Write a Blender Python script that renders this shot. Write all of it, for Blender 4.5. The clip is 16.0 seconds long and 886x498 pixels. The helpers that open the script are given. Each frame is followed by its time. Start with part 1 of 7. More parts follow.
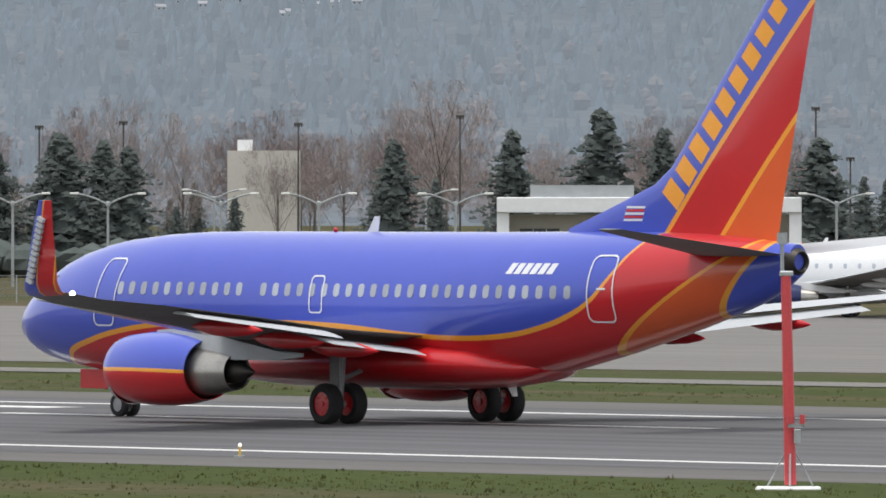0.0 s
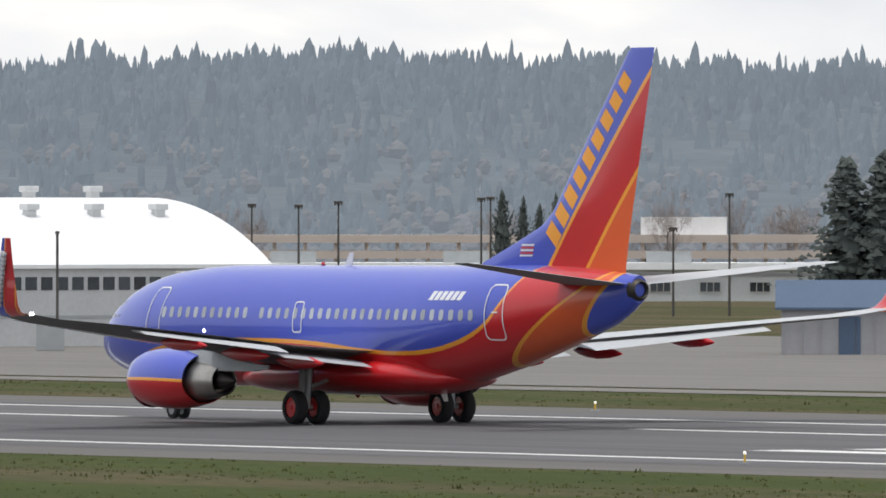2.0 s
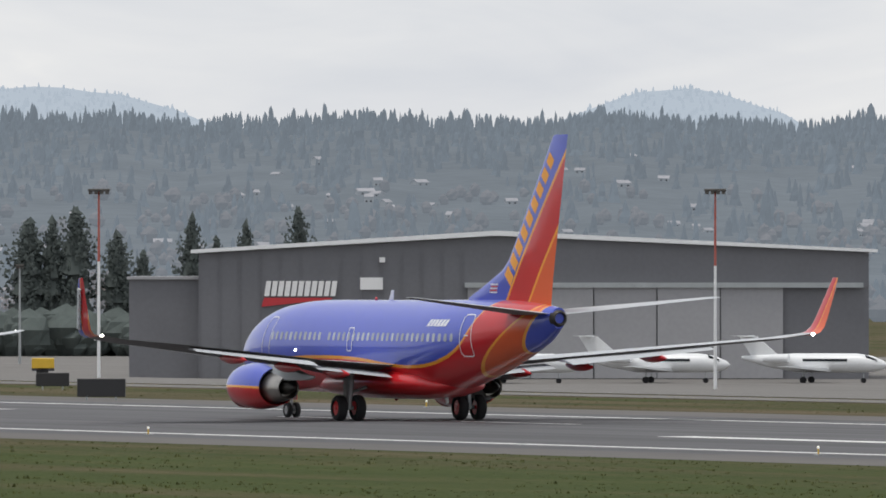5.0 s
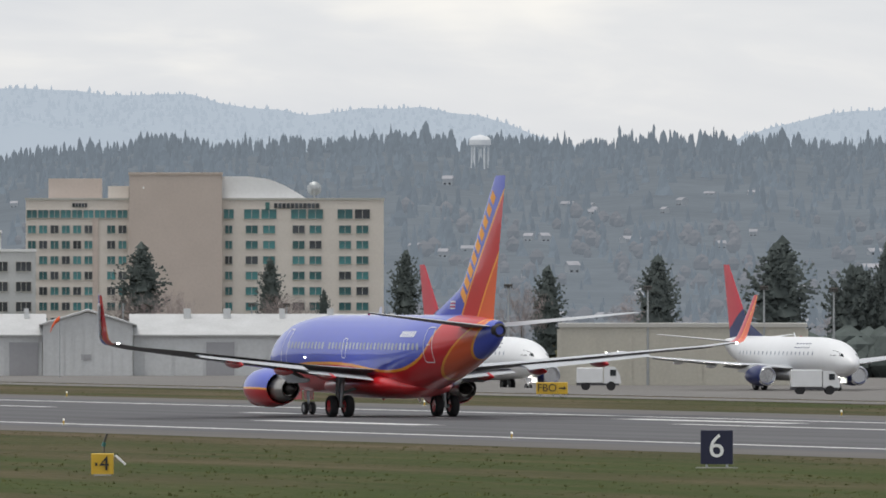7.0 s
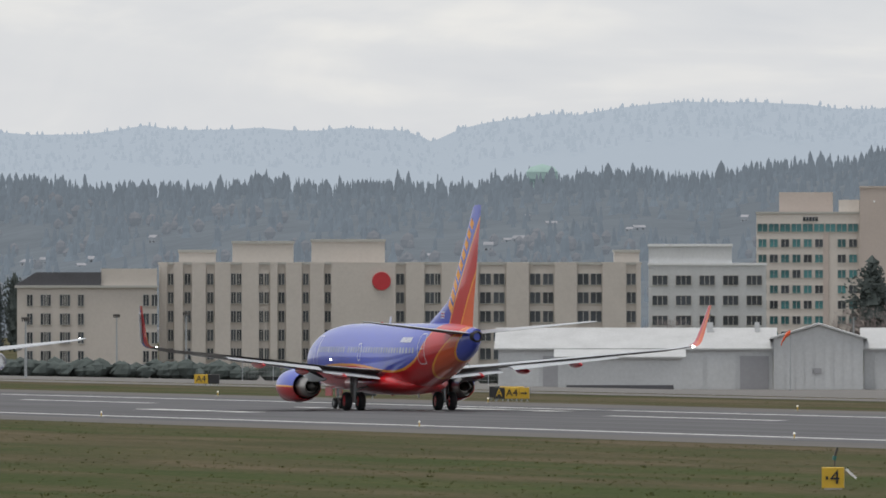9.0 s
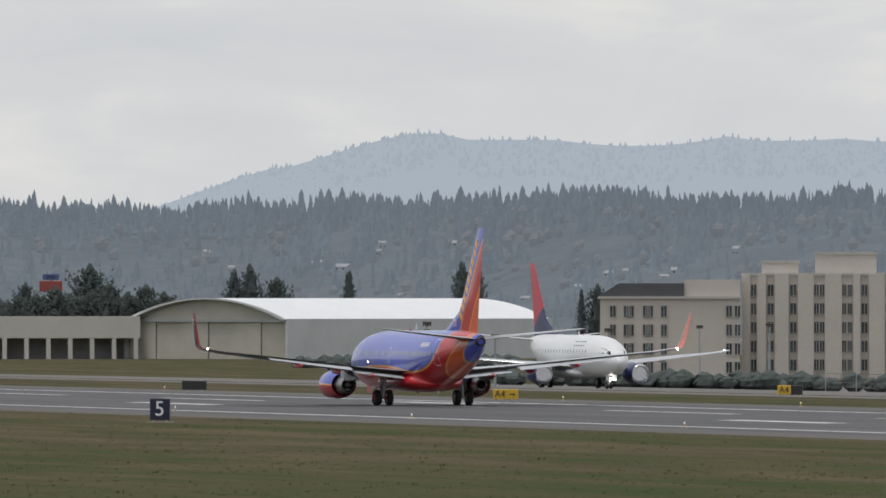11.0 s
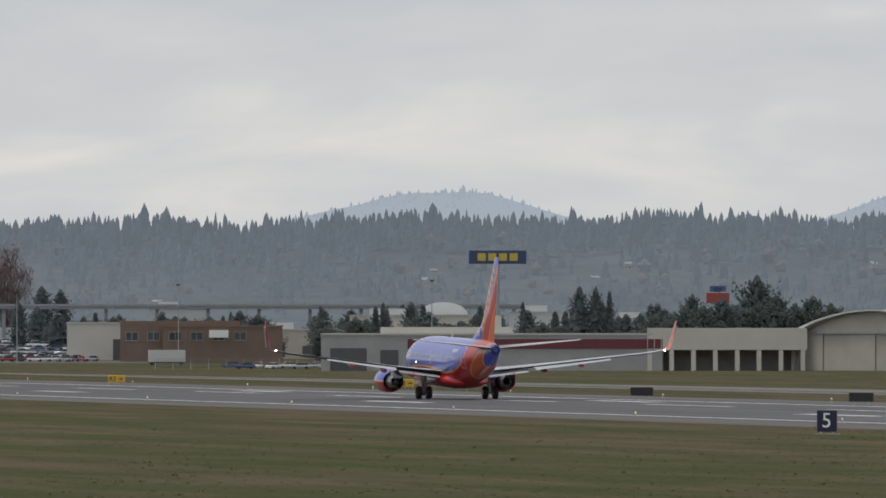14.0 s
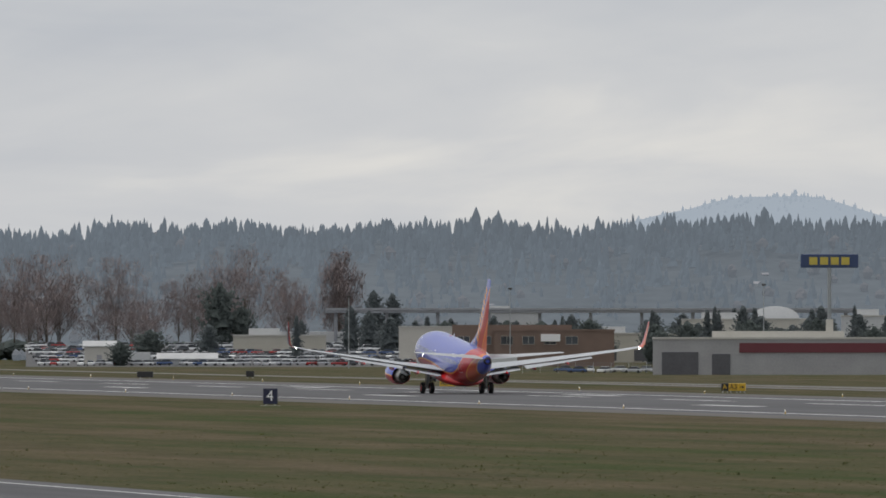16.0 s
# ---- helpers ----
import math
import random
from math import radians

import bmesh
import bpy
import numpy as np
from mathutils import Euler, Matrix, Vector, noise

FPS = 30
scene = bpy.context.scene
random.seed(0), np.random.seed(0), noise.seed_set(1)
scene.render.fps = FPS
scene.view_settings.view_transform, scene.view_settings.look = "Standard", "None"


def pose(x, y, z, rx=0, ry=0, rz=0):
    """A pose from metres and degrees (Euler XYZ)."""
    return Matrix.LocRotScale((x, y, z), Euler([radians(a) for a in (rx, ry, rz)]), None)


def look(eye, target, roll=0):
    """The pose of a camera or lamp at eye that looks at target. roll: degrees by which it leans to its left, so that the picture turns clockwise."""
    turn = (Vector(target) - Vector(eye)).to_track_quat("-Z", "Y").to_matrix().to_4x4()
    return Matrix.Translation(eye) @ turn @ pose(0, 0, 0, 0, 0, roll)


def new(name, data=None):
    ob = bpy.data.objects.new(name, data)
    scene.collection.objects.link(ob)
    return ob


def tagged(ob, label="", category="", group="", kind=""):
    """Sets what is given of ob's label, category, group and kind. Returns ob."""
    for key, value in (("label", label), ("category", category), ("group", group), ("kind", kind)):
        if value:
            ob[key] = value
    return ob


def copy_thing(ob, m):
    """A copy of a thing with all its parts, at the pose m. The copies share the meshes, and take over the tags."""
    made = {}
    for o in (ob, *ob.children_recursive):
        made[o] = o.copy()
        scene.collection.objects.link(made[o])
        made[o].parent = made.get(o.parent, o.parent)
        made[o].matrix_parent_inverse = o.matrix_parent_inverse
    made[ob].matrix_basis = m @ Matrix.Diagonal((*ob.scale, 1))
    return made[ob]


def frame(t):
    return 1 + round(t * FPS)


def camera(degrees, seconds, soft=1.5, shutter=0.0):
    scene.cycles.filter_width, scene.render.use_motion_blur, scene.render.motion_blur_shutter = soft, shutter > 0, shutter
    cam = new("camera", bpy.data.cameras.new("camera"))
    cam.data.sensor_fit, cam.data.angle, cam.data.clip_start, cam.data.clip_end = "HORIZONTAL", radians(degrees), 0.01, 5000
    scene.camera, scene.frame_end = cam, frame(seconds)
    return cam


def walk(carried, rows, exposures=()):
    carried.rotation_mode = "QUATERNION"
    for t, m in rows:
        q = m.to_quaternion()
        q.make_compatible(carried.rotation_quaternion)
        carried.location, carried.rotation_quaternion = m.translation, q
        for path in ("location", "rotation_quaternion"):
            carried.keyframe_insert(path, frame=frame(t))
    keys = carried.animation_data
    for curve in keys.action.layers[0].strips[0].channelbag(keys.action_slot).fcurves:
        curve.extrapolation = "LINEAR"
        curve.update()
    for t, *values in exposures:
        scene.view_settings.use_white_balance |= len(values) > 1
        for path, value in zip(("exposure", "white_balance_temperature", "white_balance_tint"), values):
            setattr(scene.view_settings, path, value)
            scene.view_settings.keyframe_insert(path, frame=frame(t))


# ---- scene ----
# ---------------------------------------------------------------- camera
EYE_Z = 6.99
cam = camera(3.8425, 16.0, soft=1.7)
# seconds, heading in degrees from +Y towards -X, tilt in degrees
PAN = [ (0, 48.537, -0.3602), (0.5, 50.844, -0.3071), (1, 53.052, -0.2529), (1.5, 54.839, -0.2064), (2, 56.574, -0.1654), (2.5, 58.325, -0.1244), (3, 59.921, -0.0834), (3.5, 61.388, -0.0492), (4, 62.756, -0.0172), (4.5, 64.033, 0.0129), (5, 65.227, 0.0410), (5.5, 66.344, 0.0673), (6, 67.335, 0.0907), (6.5, 68.302, 0.1148), (7, 69.161, 0.1338), (7.5, 69.988, 0.1515), (8, 70.793, 0.1667), (8.5, 71.561, 0.1794), (9, 72.330, 0.1934), (9.5, 73.019, 0.2050), (10, 73.657, 0.2180), (10.5, 74.273, 0.2300), (11, 74.859, 0.2411), (11.5, 75.416, 0.2515), (12, 75.946, 0.2611), (12.5, 76.451, 0.2700), (13, 76.917, 0.2779), (13.5, 77.352, 0.2865), (14, 77.752, 0.2919), (14.5, 78.126, 0.2969), (15, 78.495, 0.3014), (15.5, 78.834, 0.3043), (16, 79.191, 0.3091) ]


def aim(heading, tilt):
    return pose(0, 0, EYE_Z, 90 + tilt, 0, heading)


walk(cam, [(t, aim(h, e)) for t, h, e in PAN],
     exposures=[(0, 0.58), (1.0, 0.56), (2, 0.40), (3, 0.06), (5.5, 0.2), (9, 0.05), (12.5, -0.15), (16, -0.2)])

# ---------------------------------------------------------------- sky and sun
world = bpy.data.worlds.new("world")
scene.world = world
world.use_nodes = True
wn, wl = world.node_tree.nodes, world.node_tree.links
wn.clear()
w_out = wn.new("ShaderNodeOutputWorld")
w_bg = wn.new("ShaderNodeBackground")
w_bg.inputs["Strength"].default_value = 1.0
w_sky = wn.new("ShaderNodeTexSky")
w_sky.sky_type = "NISHITA"
w_sky.sun_disc = False
w_sky.sun_elevation = radians(38)
w_sky.sun_rotation = radians(-20)
w_dim = wn.new("ShaderNodeMix")
w_dim.data_type = "RGBA"
w_dim.blend_type = "MULTIPLY"
w_dim.inputs["Factor"].default_value = 1.0
w_dim.inputs["B"].default_value = (0.09, 0.09, 0.09, 1)
w_co = wn.new("ShaderNodeTexCoord")
w_fac = None
for w_scale, w_weight, w_warp in (((9, 9, 40), 0.68, 0.9), ((34, 34, 120), 0.24, 1.1), ((90, 90, 260), 0.08, 0.5)):
    w_map = wn.new("ShaderNodeMapping")
    w_map.inputs["Scale"].default_value = w_scale
    w_n = wn.new("ShaderNodeTexNoise")
    w_n.inputs["Scale"].default_value = 1.0
    w_n.inputs["Detail"].default_value = 5.0
    w_n.inputs["Roughness"].default_value = 0.52
    w_n.inputs["Distortion"].default_value = w_warp
    wl.new(w_co.outputs["Generated"], w_map.inputs["Vector"])
    wl.new(w_map.outputs[0], w_n.inputs["Vector"])
    w_add = wn.new("ShaderNodeMath")
    w_add.operation = "MULTIPLY_ADD"
    w_add.inputs[1].default_value = w_weight
    wl.new(w_n.outputs["Fac"], w_add.inputs[0])
    if w_fac is None:
        w_add.inputs[2].default_value = 0.0
    else:
        wl.new(w_fac, w_add.inputs[2])
    w_fac = w_add.outputs[0]
w_r = wn.new("ShaderNodeValToRGB")
w_r.color_ramp.elements[0].position = 0.33
w_r.color_ramp.elements[0].color = (0.565, 0.60, 0.665, 1)
w_r.color_ramp.elements[1].position = 0.70
w_r.color_ramp.elements[1].color = (0.98, 0.95, 0.89, 1)
w_r.color_ramp.elements.new(0.53).color = (0.71, 0.725, 0.752, 1)
w_mix = wn.new("ShaderNodeMix")
w_mix.data_type = "RGBA"
w_mix.inputs["Factor"].default_value = 0.9
wl.new(w_sky.outputs[0], w_dim.inputs["A"])
wl.new(w_fac, w_r.inputs["Fac"])
wl.new(w_dim.outputs["Result"], w_mix.inputs["A"])
wl.new(w_r.outputs["Color"], w_mix.inputs["B"])
wl.new(w_mix.outputs["Result"], w_bg.inputs["Color"])
wl.new(w_bg.outputs[0], w_out.inputs[0])

sun = new("sun", bpy.data.lights.new("sun", "SUN"))
sun.data.energy = 1.5
sun.data.angle = radians(14)
sun.data.color = (1.0, 0.96, 0.9)
sun.matrix_world = look((10, -30, 130), (0, 0, 0))


# ---------------------------------------------------------------- materials
def tree_of(m):
    m.use_nodes = True
    return m.node_tree.nodes, m.node_tree.links


def mat(name, base, rough=0.6, metal=0.0, var=0.12, size=1.0, fine=12.0, bump=0.0, coat=0.0, coords="Object", island=0.0, piece=0.0):
    """A surface with two scales of variation round its base colour; size: metres of the coarse blotches."""
    m = bpy.data.materials.new(name)
    n, l = tree_of(m)
    p = n["Principled BSDF"]
    p.inputs["Roughness"].default_value = rough
    p.inputs["Metallic"].default_value = metal
    p.inputs["Coat Weight"].default_value = coat
    p.inputs["Coat Roughness"].default_value = 0.08
    co = n.new("ShaderNodeTexCoord")
    a, b = n.new("ShaderNodeTexNoise"), n.new("ShaderNodeTexNoise")
    a.inputs["Scale"].default_value = 1.0 / size
    a.inputs["Detail"].default_value = 3
    b.inputs["Scale"].default_value = fine / size
    b.inputs["Detail"].default_value = 5
    out = n.new("ShaderNodeNewGeometry").outputs["Position"] if coords == "World" else co.outputs[coords]
    l.new(out, a.inputs["Vector"])
    l.new(out, b.inputs["Vector"])
    s = n.new("ShaderNodeMath")
    s.operation = "ADD"
    l.new(a.outputs["Fac"], s.inputs[0])
    l.new(b.outputs["Fac"], s.inputs[1])
    last = s.outputs[0]
    if island or piece:
        g = n.new("ShaderNodeNewGeometry").outputs["Random Per Island"] if island else n.new("ShaderNodeObjectInfo").outputs["Random"]
        k = n.new("ShaderNodeMath")
        k.operation = "MULTIPLY_ADD"
        k.inputs[1].default_value = island or piece
        l.new(g, k.inputs[0])
        l.new(last, k.inputs[2])
        k2 = n.new("ShaderNodeMath")
        k2.operation = "SUBTRACT"
        k2.inputs[1].default_value = (island or piece) / 2
        l.new(k.outputs[0], k2.inputs[0])
        last = k2.outputs[0]
    mr = n.new("ShaderNodeMapRange")
    mr.inputs["From Min"].default_value = 0.55
    mr.inputs["From Max"].default_value = 1.45
    l.new(last, mr.inputs["Value"])
    mx = n.new("ShaderNodeMix")
    mx.data_type = "RGBA"
    mx.inputs["A"].default_value = (*[c * (1 - var) for c in base], 1)
    mx.inputs["B"].default_value = (*[min(1, c * (1 + var)) for c in base], 1)
    l.new(mr.outputs[0], mx.inputs["Factor"])
    l.new(mx.outputs["Result"], p.inputs["Base Color"])
    if bump:
        bp = n.new("ShaderNodeBump")
        bp.inputs["Strength"].default_value = bump
        bp.inputs["Distance"].default_value = 0.03
        l.new(b.outputs["Fac"], bp.inputs["Height"])
        l.new(bp.outputs[0], p.inputs["Normal"])
    return m


def glow(name, colour, strength):
    m = bpy.data.materials.new(name)
    n, l = tree_of(m)
    p = n["Principled BSDF"]
    p.inputs["Base Color"].default_value = (*colour, 1)
    p.inputs["Emission Color"].default_value = (*colour, 1)
    p.inputs["Emission Strength"].default_value = strength
    return m


BLUE, RED, GOLD, ORANGE = (0.058, 0.092, 0.52), (0.56, 0.014, 0.020), (0.86, 0.36, 0.035), (0.72, 0.105, 0.022)


def livery(name, swoosh, steps, gold_half=0.07, fin=False):
    """Blue, red and orange paint with gold lines between, laid out along the length (x) and height (z) of the aircraft.
    swoosh: rows of x, z of the blue paint's lower edge; steps: lines x = a + b z from which the next colour holds."""
    m = bpy.data.materials.new(name)
    n, l = tree_of(m)
    p = n["Principled BSDF"]
    p.inputs["Roughness"].default_value = 0.34
    p.inputs["Specular IOR Level"].default_value = 0.3
    p.inputs["Coat Weight"].default_value = 0.75
    p.inputs["Coat Roughness"].default_value = 0.06
    co = n.new("ShaderNodeTexCoord")
    sp = n.new("ShaderNodeSeparateXYZ")
    l.new(co.outputs["Object"], sp.inputs[0])

    def math_(op, a, b=None):
        k = n.new("ShaderNodeMath")
        k.operation = op
        for i, q in enumerate((a, b)):
            if q is None:
                continue
            if isinstance(q, (int, float)):
                k.inputs[i].default_value = q
            else:
                l.new(q, k.inputs[i])
        return k.outputs[0]

    def mix_(f, a, b):
        k = n.new("ShaderNodeMix")
        k.data_type = "RGBA"
        l.new(f, k.inputs["Factor"])
        for key, q in (("A", a), ("B", b)):
            if isinstance(q, tuple):
                k.inputs[key].default_value = (*q, 1)
            else:
                l.new(q, k.inputs[key])
        return k.outputs["Result"]

    x, z = sp.outputs["X"], sp.outputs["Z"]
    if swoosh:
        x0, x1 = swoosh[0][0], swoosh[-1][0]
        fc = n.new("ShaderNodeFloatCurve")
        cv = fc.mapping.curves[0]
        fc.mapping.extend = "HORIZONTAL"
        pts = [((a - x0) / (x1 - x0), b / 6) for a, b in swoosh]
        cv.points[0].location, cv.points[1].location = pts[0], pts[-1]
        for q in pts[1:-1]:
            cv.points.new(*q)
        fc.mapping.update()
        l.new(math_("DIVIDE", math_("SUBTRACT", x, x0), x1 - x0), fc.inputs["Value"])
        d = math_("SUBTRACT", math_("MULTIPLY", fc.outputs["Value"], 6.0), z)
        col = mix_(math_("GREATER_THAN", d, 0.0), BLUE, RED)
        lines = [math_("LESS_THAN", math_("ABSOLUTE", d), gold_half)]
    else:
        a, b = fin
        d = math_("SUBTRACT", x, math_("ADD", math_("MULTIPLY", z, b), a))
        col = mix_(math_("GREATER_THAN", d, 0.0), BLUE, RED)
        lines = [math_("LESS_THAN", math_("ABSOLUTE", d), gold_half * 1.4)]
    for (a, b), c in zip(steps, (ORANGE, BLUE)):
        d = math_("SUBTRACT", x, math_("ADD", math_("MULTIPLY", z, b), a))
        col = mix_(math_("GREATER_THAN", d, 0.0), col, c)
        lines.append(math_("LESS_THAN", math_("ABSOLUTE", d), gold_half * 1.4))
    for i, f in enumerate(lines):
        col = mix_(f, col, GOLD)
    # faint grime along the skin
    nz = n.new("ShaderNodeTexNoise")
    nz.inputs["Scale"].default_value = 1.3
    nz.inputs["Detail"].default_value = 6
    l.new(co.outputs["Object"], nz.inputs["Vector"])
    k = n.new("ShaderNodeMix")
    k.data_type, k.blend_type = "RGBA", "MULTIPLY"
    k.inputs["Factor"].default_value = 0.25
    l.new(col, k.inputs["A"])
    l.new(nz.outputs["Color"], k.inputs["B"])
    g2 = n.new("ShaderNodeValToRGB")
    g2.color_ramp.elements[0].color, g2.color_ramp.elements[1].color = (0.6, 0.6, 0.6, 1), (1, 1, 1, 1)
    l.new(nz.outputs["Fac"], g2.inputs["Fac"])
    l.new(g2.outputs["Color"], k.inputs["B"])
    l.new(k.outputs["Result"], p.inputs["Base Color"])
    return m


M = {}
M["white"] = mat("white_paint", (0.74, 0.75, 0.76), 0.35, var=0.06, size=2.0)
M["grey_wing"] = mat("grey_wing_paint", (0.46, 0.48, 0.50), 0.6, var=0.08, size=1.5)
M["grey_wing"].node_tree.nodes["Principled BSDF"].inputs["Specular IOR Level"].default_value = 0.2
M["red"] = mat("red_paint", RED, 0.28, var=0.08, coat=0.4)
M["blue"] = mat("blue_paint", BLUE, 0.28, var=0.08, coat=0.4)
M["gold"] = mat("gold_paint", GOLD, 0.35, var=0.05)
M["orange"] = mat("orange_paint", ORANGE, 0.3, var=0.06)
M["steel"] = mat("bare_steel", (0.42, 0.40, 0.37), 0.32, 0.9, var=0.25, size=0.5)
M["dark_metal"] = mat("sooty_metal", (0.06, 0.055, 0.05), 0.5, 0.7, var=0.3, size=0.4)
M["alu"] = mat("polished_aluminium", (0.72, 0.73, 0.75), 0.25, 0.8, var=0.1)
M["tyre"] = mat("tyre_rubber", (0.018, 0.018, 0.02), 0.8, var=0.3, size=0.3)
M["hub_grey"] = mat("wheel_hub", (0.35, 0.35, 0.36), 0.4, 0.5, var=0.2, size=0.2)
M["pane"] = mat("cabin_pane", (0.38, 0.41, 0.47), 0.15, var=0.2, size=0.3, piece=0.8)
M["navy"] = mat("navy_paint", (0.012, 0.022, 0.10), 0.3, var=0.1)
M["crimson"] = mat("crimson_paint", (0.50, 0.03, 0.04), 0.35, var=0.1)
M["lamp_white"] = glow("white_lamp", (1.0, 0.97, 0.9), 14)
M["lamp_red"] = glow("red_lamp", (1.0, 0.05, 0.03), 5)
M["sign_blue"] = mat("dark_sign_face", (0.012, 0.014, 0.045), 0.45, var=0.1)
M["sign_white"] = mat("white_sign_legend", (0.8, 0.8, 0.8), 0.5, var=0.03)
M["sign_yellow"] = mat("yellow_sign_face", (0.62, 0.39, 0.03), 0.45, var=0.08)
M["sign_black"] = mat("black_sign_face", (0.02, 0.02, 0.022), 0.5, var=0.1)
M["pole_red"] = mat("red_mast_paint", (0.55, 0.06, 0.07), 0.5, var=0.15)
M["concrete"] = mat("concrete", (0.34, 0.33, 0.31), 0.85, var=0.12, size=2, bump=0.2)
M["galv"] = mat("galvanised_steel", (0.38, 0.40, 0.41), 0.5, 0.6, var=0.15)
M["dark_steel"] = mat("dark_lamp_steel", (0.08, 0.075, 0.07), 0.6, 0.3, var=0.2)


# ---------------------------------------------------------------- mesh helpers
def part(name, bm, material, parent=None, label="", smooth=False):
    me = bpy.data.meshes.new(name)
    bmesh.ops.recalc_face_normals(bm, faces=bm.faces)
    if smooth:
        for f in bm.faces:
            f.smooth = True
    bm.to_mesh(me)
    bm.free()
    me.materials.append(material)
    ob = new(name, me)
    if smooth:
        me.set_sharp_from_angle(angle=radians(38))
    if parent:
        ob.parent = parent
    if label:
        ob["label"] = label
    return ob


def thing(name, m, label, category, group="", kind=""):
    ob = new(name)
    ob.empty_display_size = 0.5
    ob.matrix_world = m
    return tagged(ob, label, category, group, kind)


def box(bm, x0, y0, z0, x1, y1, z1, bevel=0.0):
    v = bmesh.ops.create_cube(bm, size=1.0)["verts"]
    for q in v:
        q.co = ((x0 + x1) / 2 + q.co.x * (x1 - x0), (y0 + y1) / 2 + q.co.y * (y1 - y0), (z0 + z1) / 2 + q.co.z * (z1 - z0))
    if bevel:
        es = list({e for q in v for e in q.link_edges})
        bmesh.ops.bevel(bm, geom=es, offset=bevel, segments=1, affect="EDGES", profile=0.5)
    return bm


def solid(*a, bevel=0.0):
    return box(bmesh.new(), *a, bevel=bevel)


def rod(bm, a, b, r0, r1=None, n=8):
    r1 = r0 if r1 is None else r1
    a, b = Vector(a), Vector(b)
    q = (b - a).to_track_quat("Z", "Y")
    rings = []
    for p, r in ((a, r0), (b, r1)):
        rings.append([bm.verts.new(p + q @ Vector((r * math.cos(2 * math.pi * i / n), r * math.sin(2 * math.pi * i / n), 0))) for i in range(n)])
    for i in range(n):
        bm.faces.new((rings[0][i], rings[0][(i + 1) % n], rings[1][(i + 1) % n], rings[1][i]))
    bm.faces.new(rings[0][::-1])
    bm.faces.new(rings[1])
    return bm


def tube(path, r0, r1=None, n=6):
    """One bent tube along a path of points."""
    r1 = r0 if r1 is None else r1
    path = [Vector(p) for p in path]
    rings = []
    for i, p in enumerate(path):
        d = (path[min(i + 1, len(path) - 1)] - path[max(i - 1, 0)]).normalized()
        u = d.cross(Vector((0, 1, 0))).normalized()
        v = d.cross(u)
        r = r0 + (r1 - r0) * i / (len(path) - 1)
        rings.append([p + (u * math.cos(2 * math.pi * k / n) + v * math.sin(2 * math.pi * k / n)) * r for k in range(n)])
    return loft(rings)


def rods(*specs, n=8):
    bm = bmesh.new()
    for s in specs:
        rod(bm, *s, n=n)
    return bm


def loft(rings, close=True, caps=True):
    """Skin over rings of points."""
    bm = bmesh.new()
    vs = [[bm.verts.new(p) for p in r] for r in rings]
    n = len(vs[0])
    for a, b in zip(vs, vs[1:]):
        for i in range(n if close else n - 1):
            bm.faces.new((a[i], a[(i + 1) % n], b[(i + 1) % n], b[i]))
    if caps:
        bm.faces.new(vs[0][::-1])
        bm.faces.new(vs[-1])
    return bm


def turned(profile, axis="x", n=32, centre=(0, 0, 0), caps=True):
    """A body of revolution from rows of (along, radius)."""
    rings = []
    for s, r in profile:
        ring = []
        for i in range(n):
            c, d = r * math.cos(2 * math.pi * i / n), r * math.sin(2 * math.pi * i / n)
            p = (s, c, d) if axis == "x" else (c, s, d) if axis == "y" else (c, d, s)
            ring.append(Vector(p) + Vector(centre))
        rings.append(ring)
    return loft(rings, caps=caps)


def lerp_rows(rows, s):
    """Smooth interpolation in rows of (s, values...)."""
    if s <= rows[0][0]:
        return rows[0][1:]
    for a, b in zip(rows, rows[1:]):
        if s <= b[0]:
            k = (s - a[0]) / (b[0] - a[0])
            return [u + (v - u) * k for u, v in zip(a[1:], b[1:])]
    return rows[-1][1:]


# ---------------------------------------------------------------- ground
def drop(y):
    """The land falls a little beyond the runway."""
    return -5.0 * min(1.0, max(0.0, (y - 285) / 245))


TRIM = [(47, 0.05), (49.5, 0.02), (51, -0.04), (54.9, -0.036), (58.3, 0.018), (59.9, 0.044), (62, 0.03), (66.4, -0.043), (69.2, -0.02), (70.8, 0.003), (72.3, 0.028), (73.6, 0.047), (75.5, 0.02), (76.4, 0.0)]


def trim(heading):
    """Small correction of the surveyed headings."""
    return heading + lerp_rows(TRIM, heading)[0]


def spot(heading, d, z=None, turn=0.0):
    """A frame at that heading and distance, its x axis across the view and its y axis away."""
    heading = trim(heading)
    h = radians(heading)
    x, y = -math.sin(h) * d, math.cos(h) * d
    return pose(x, y, drop(y) if z is None else z, 0, 0, heading + turn)


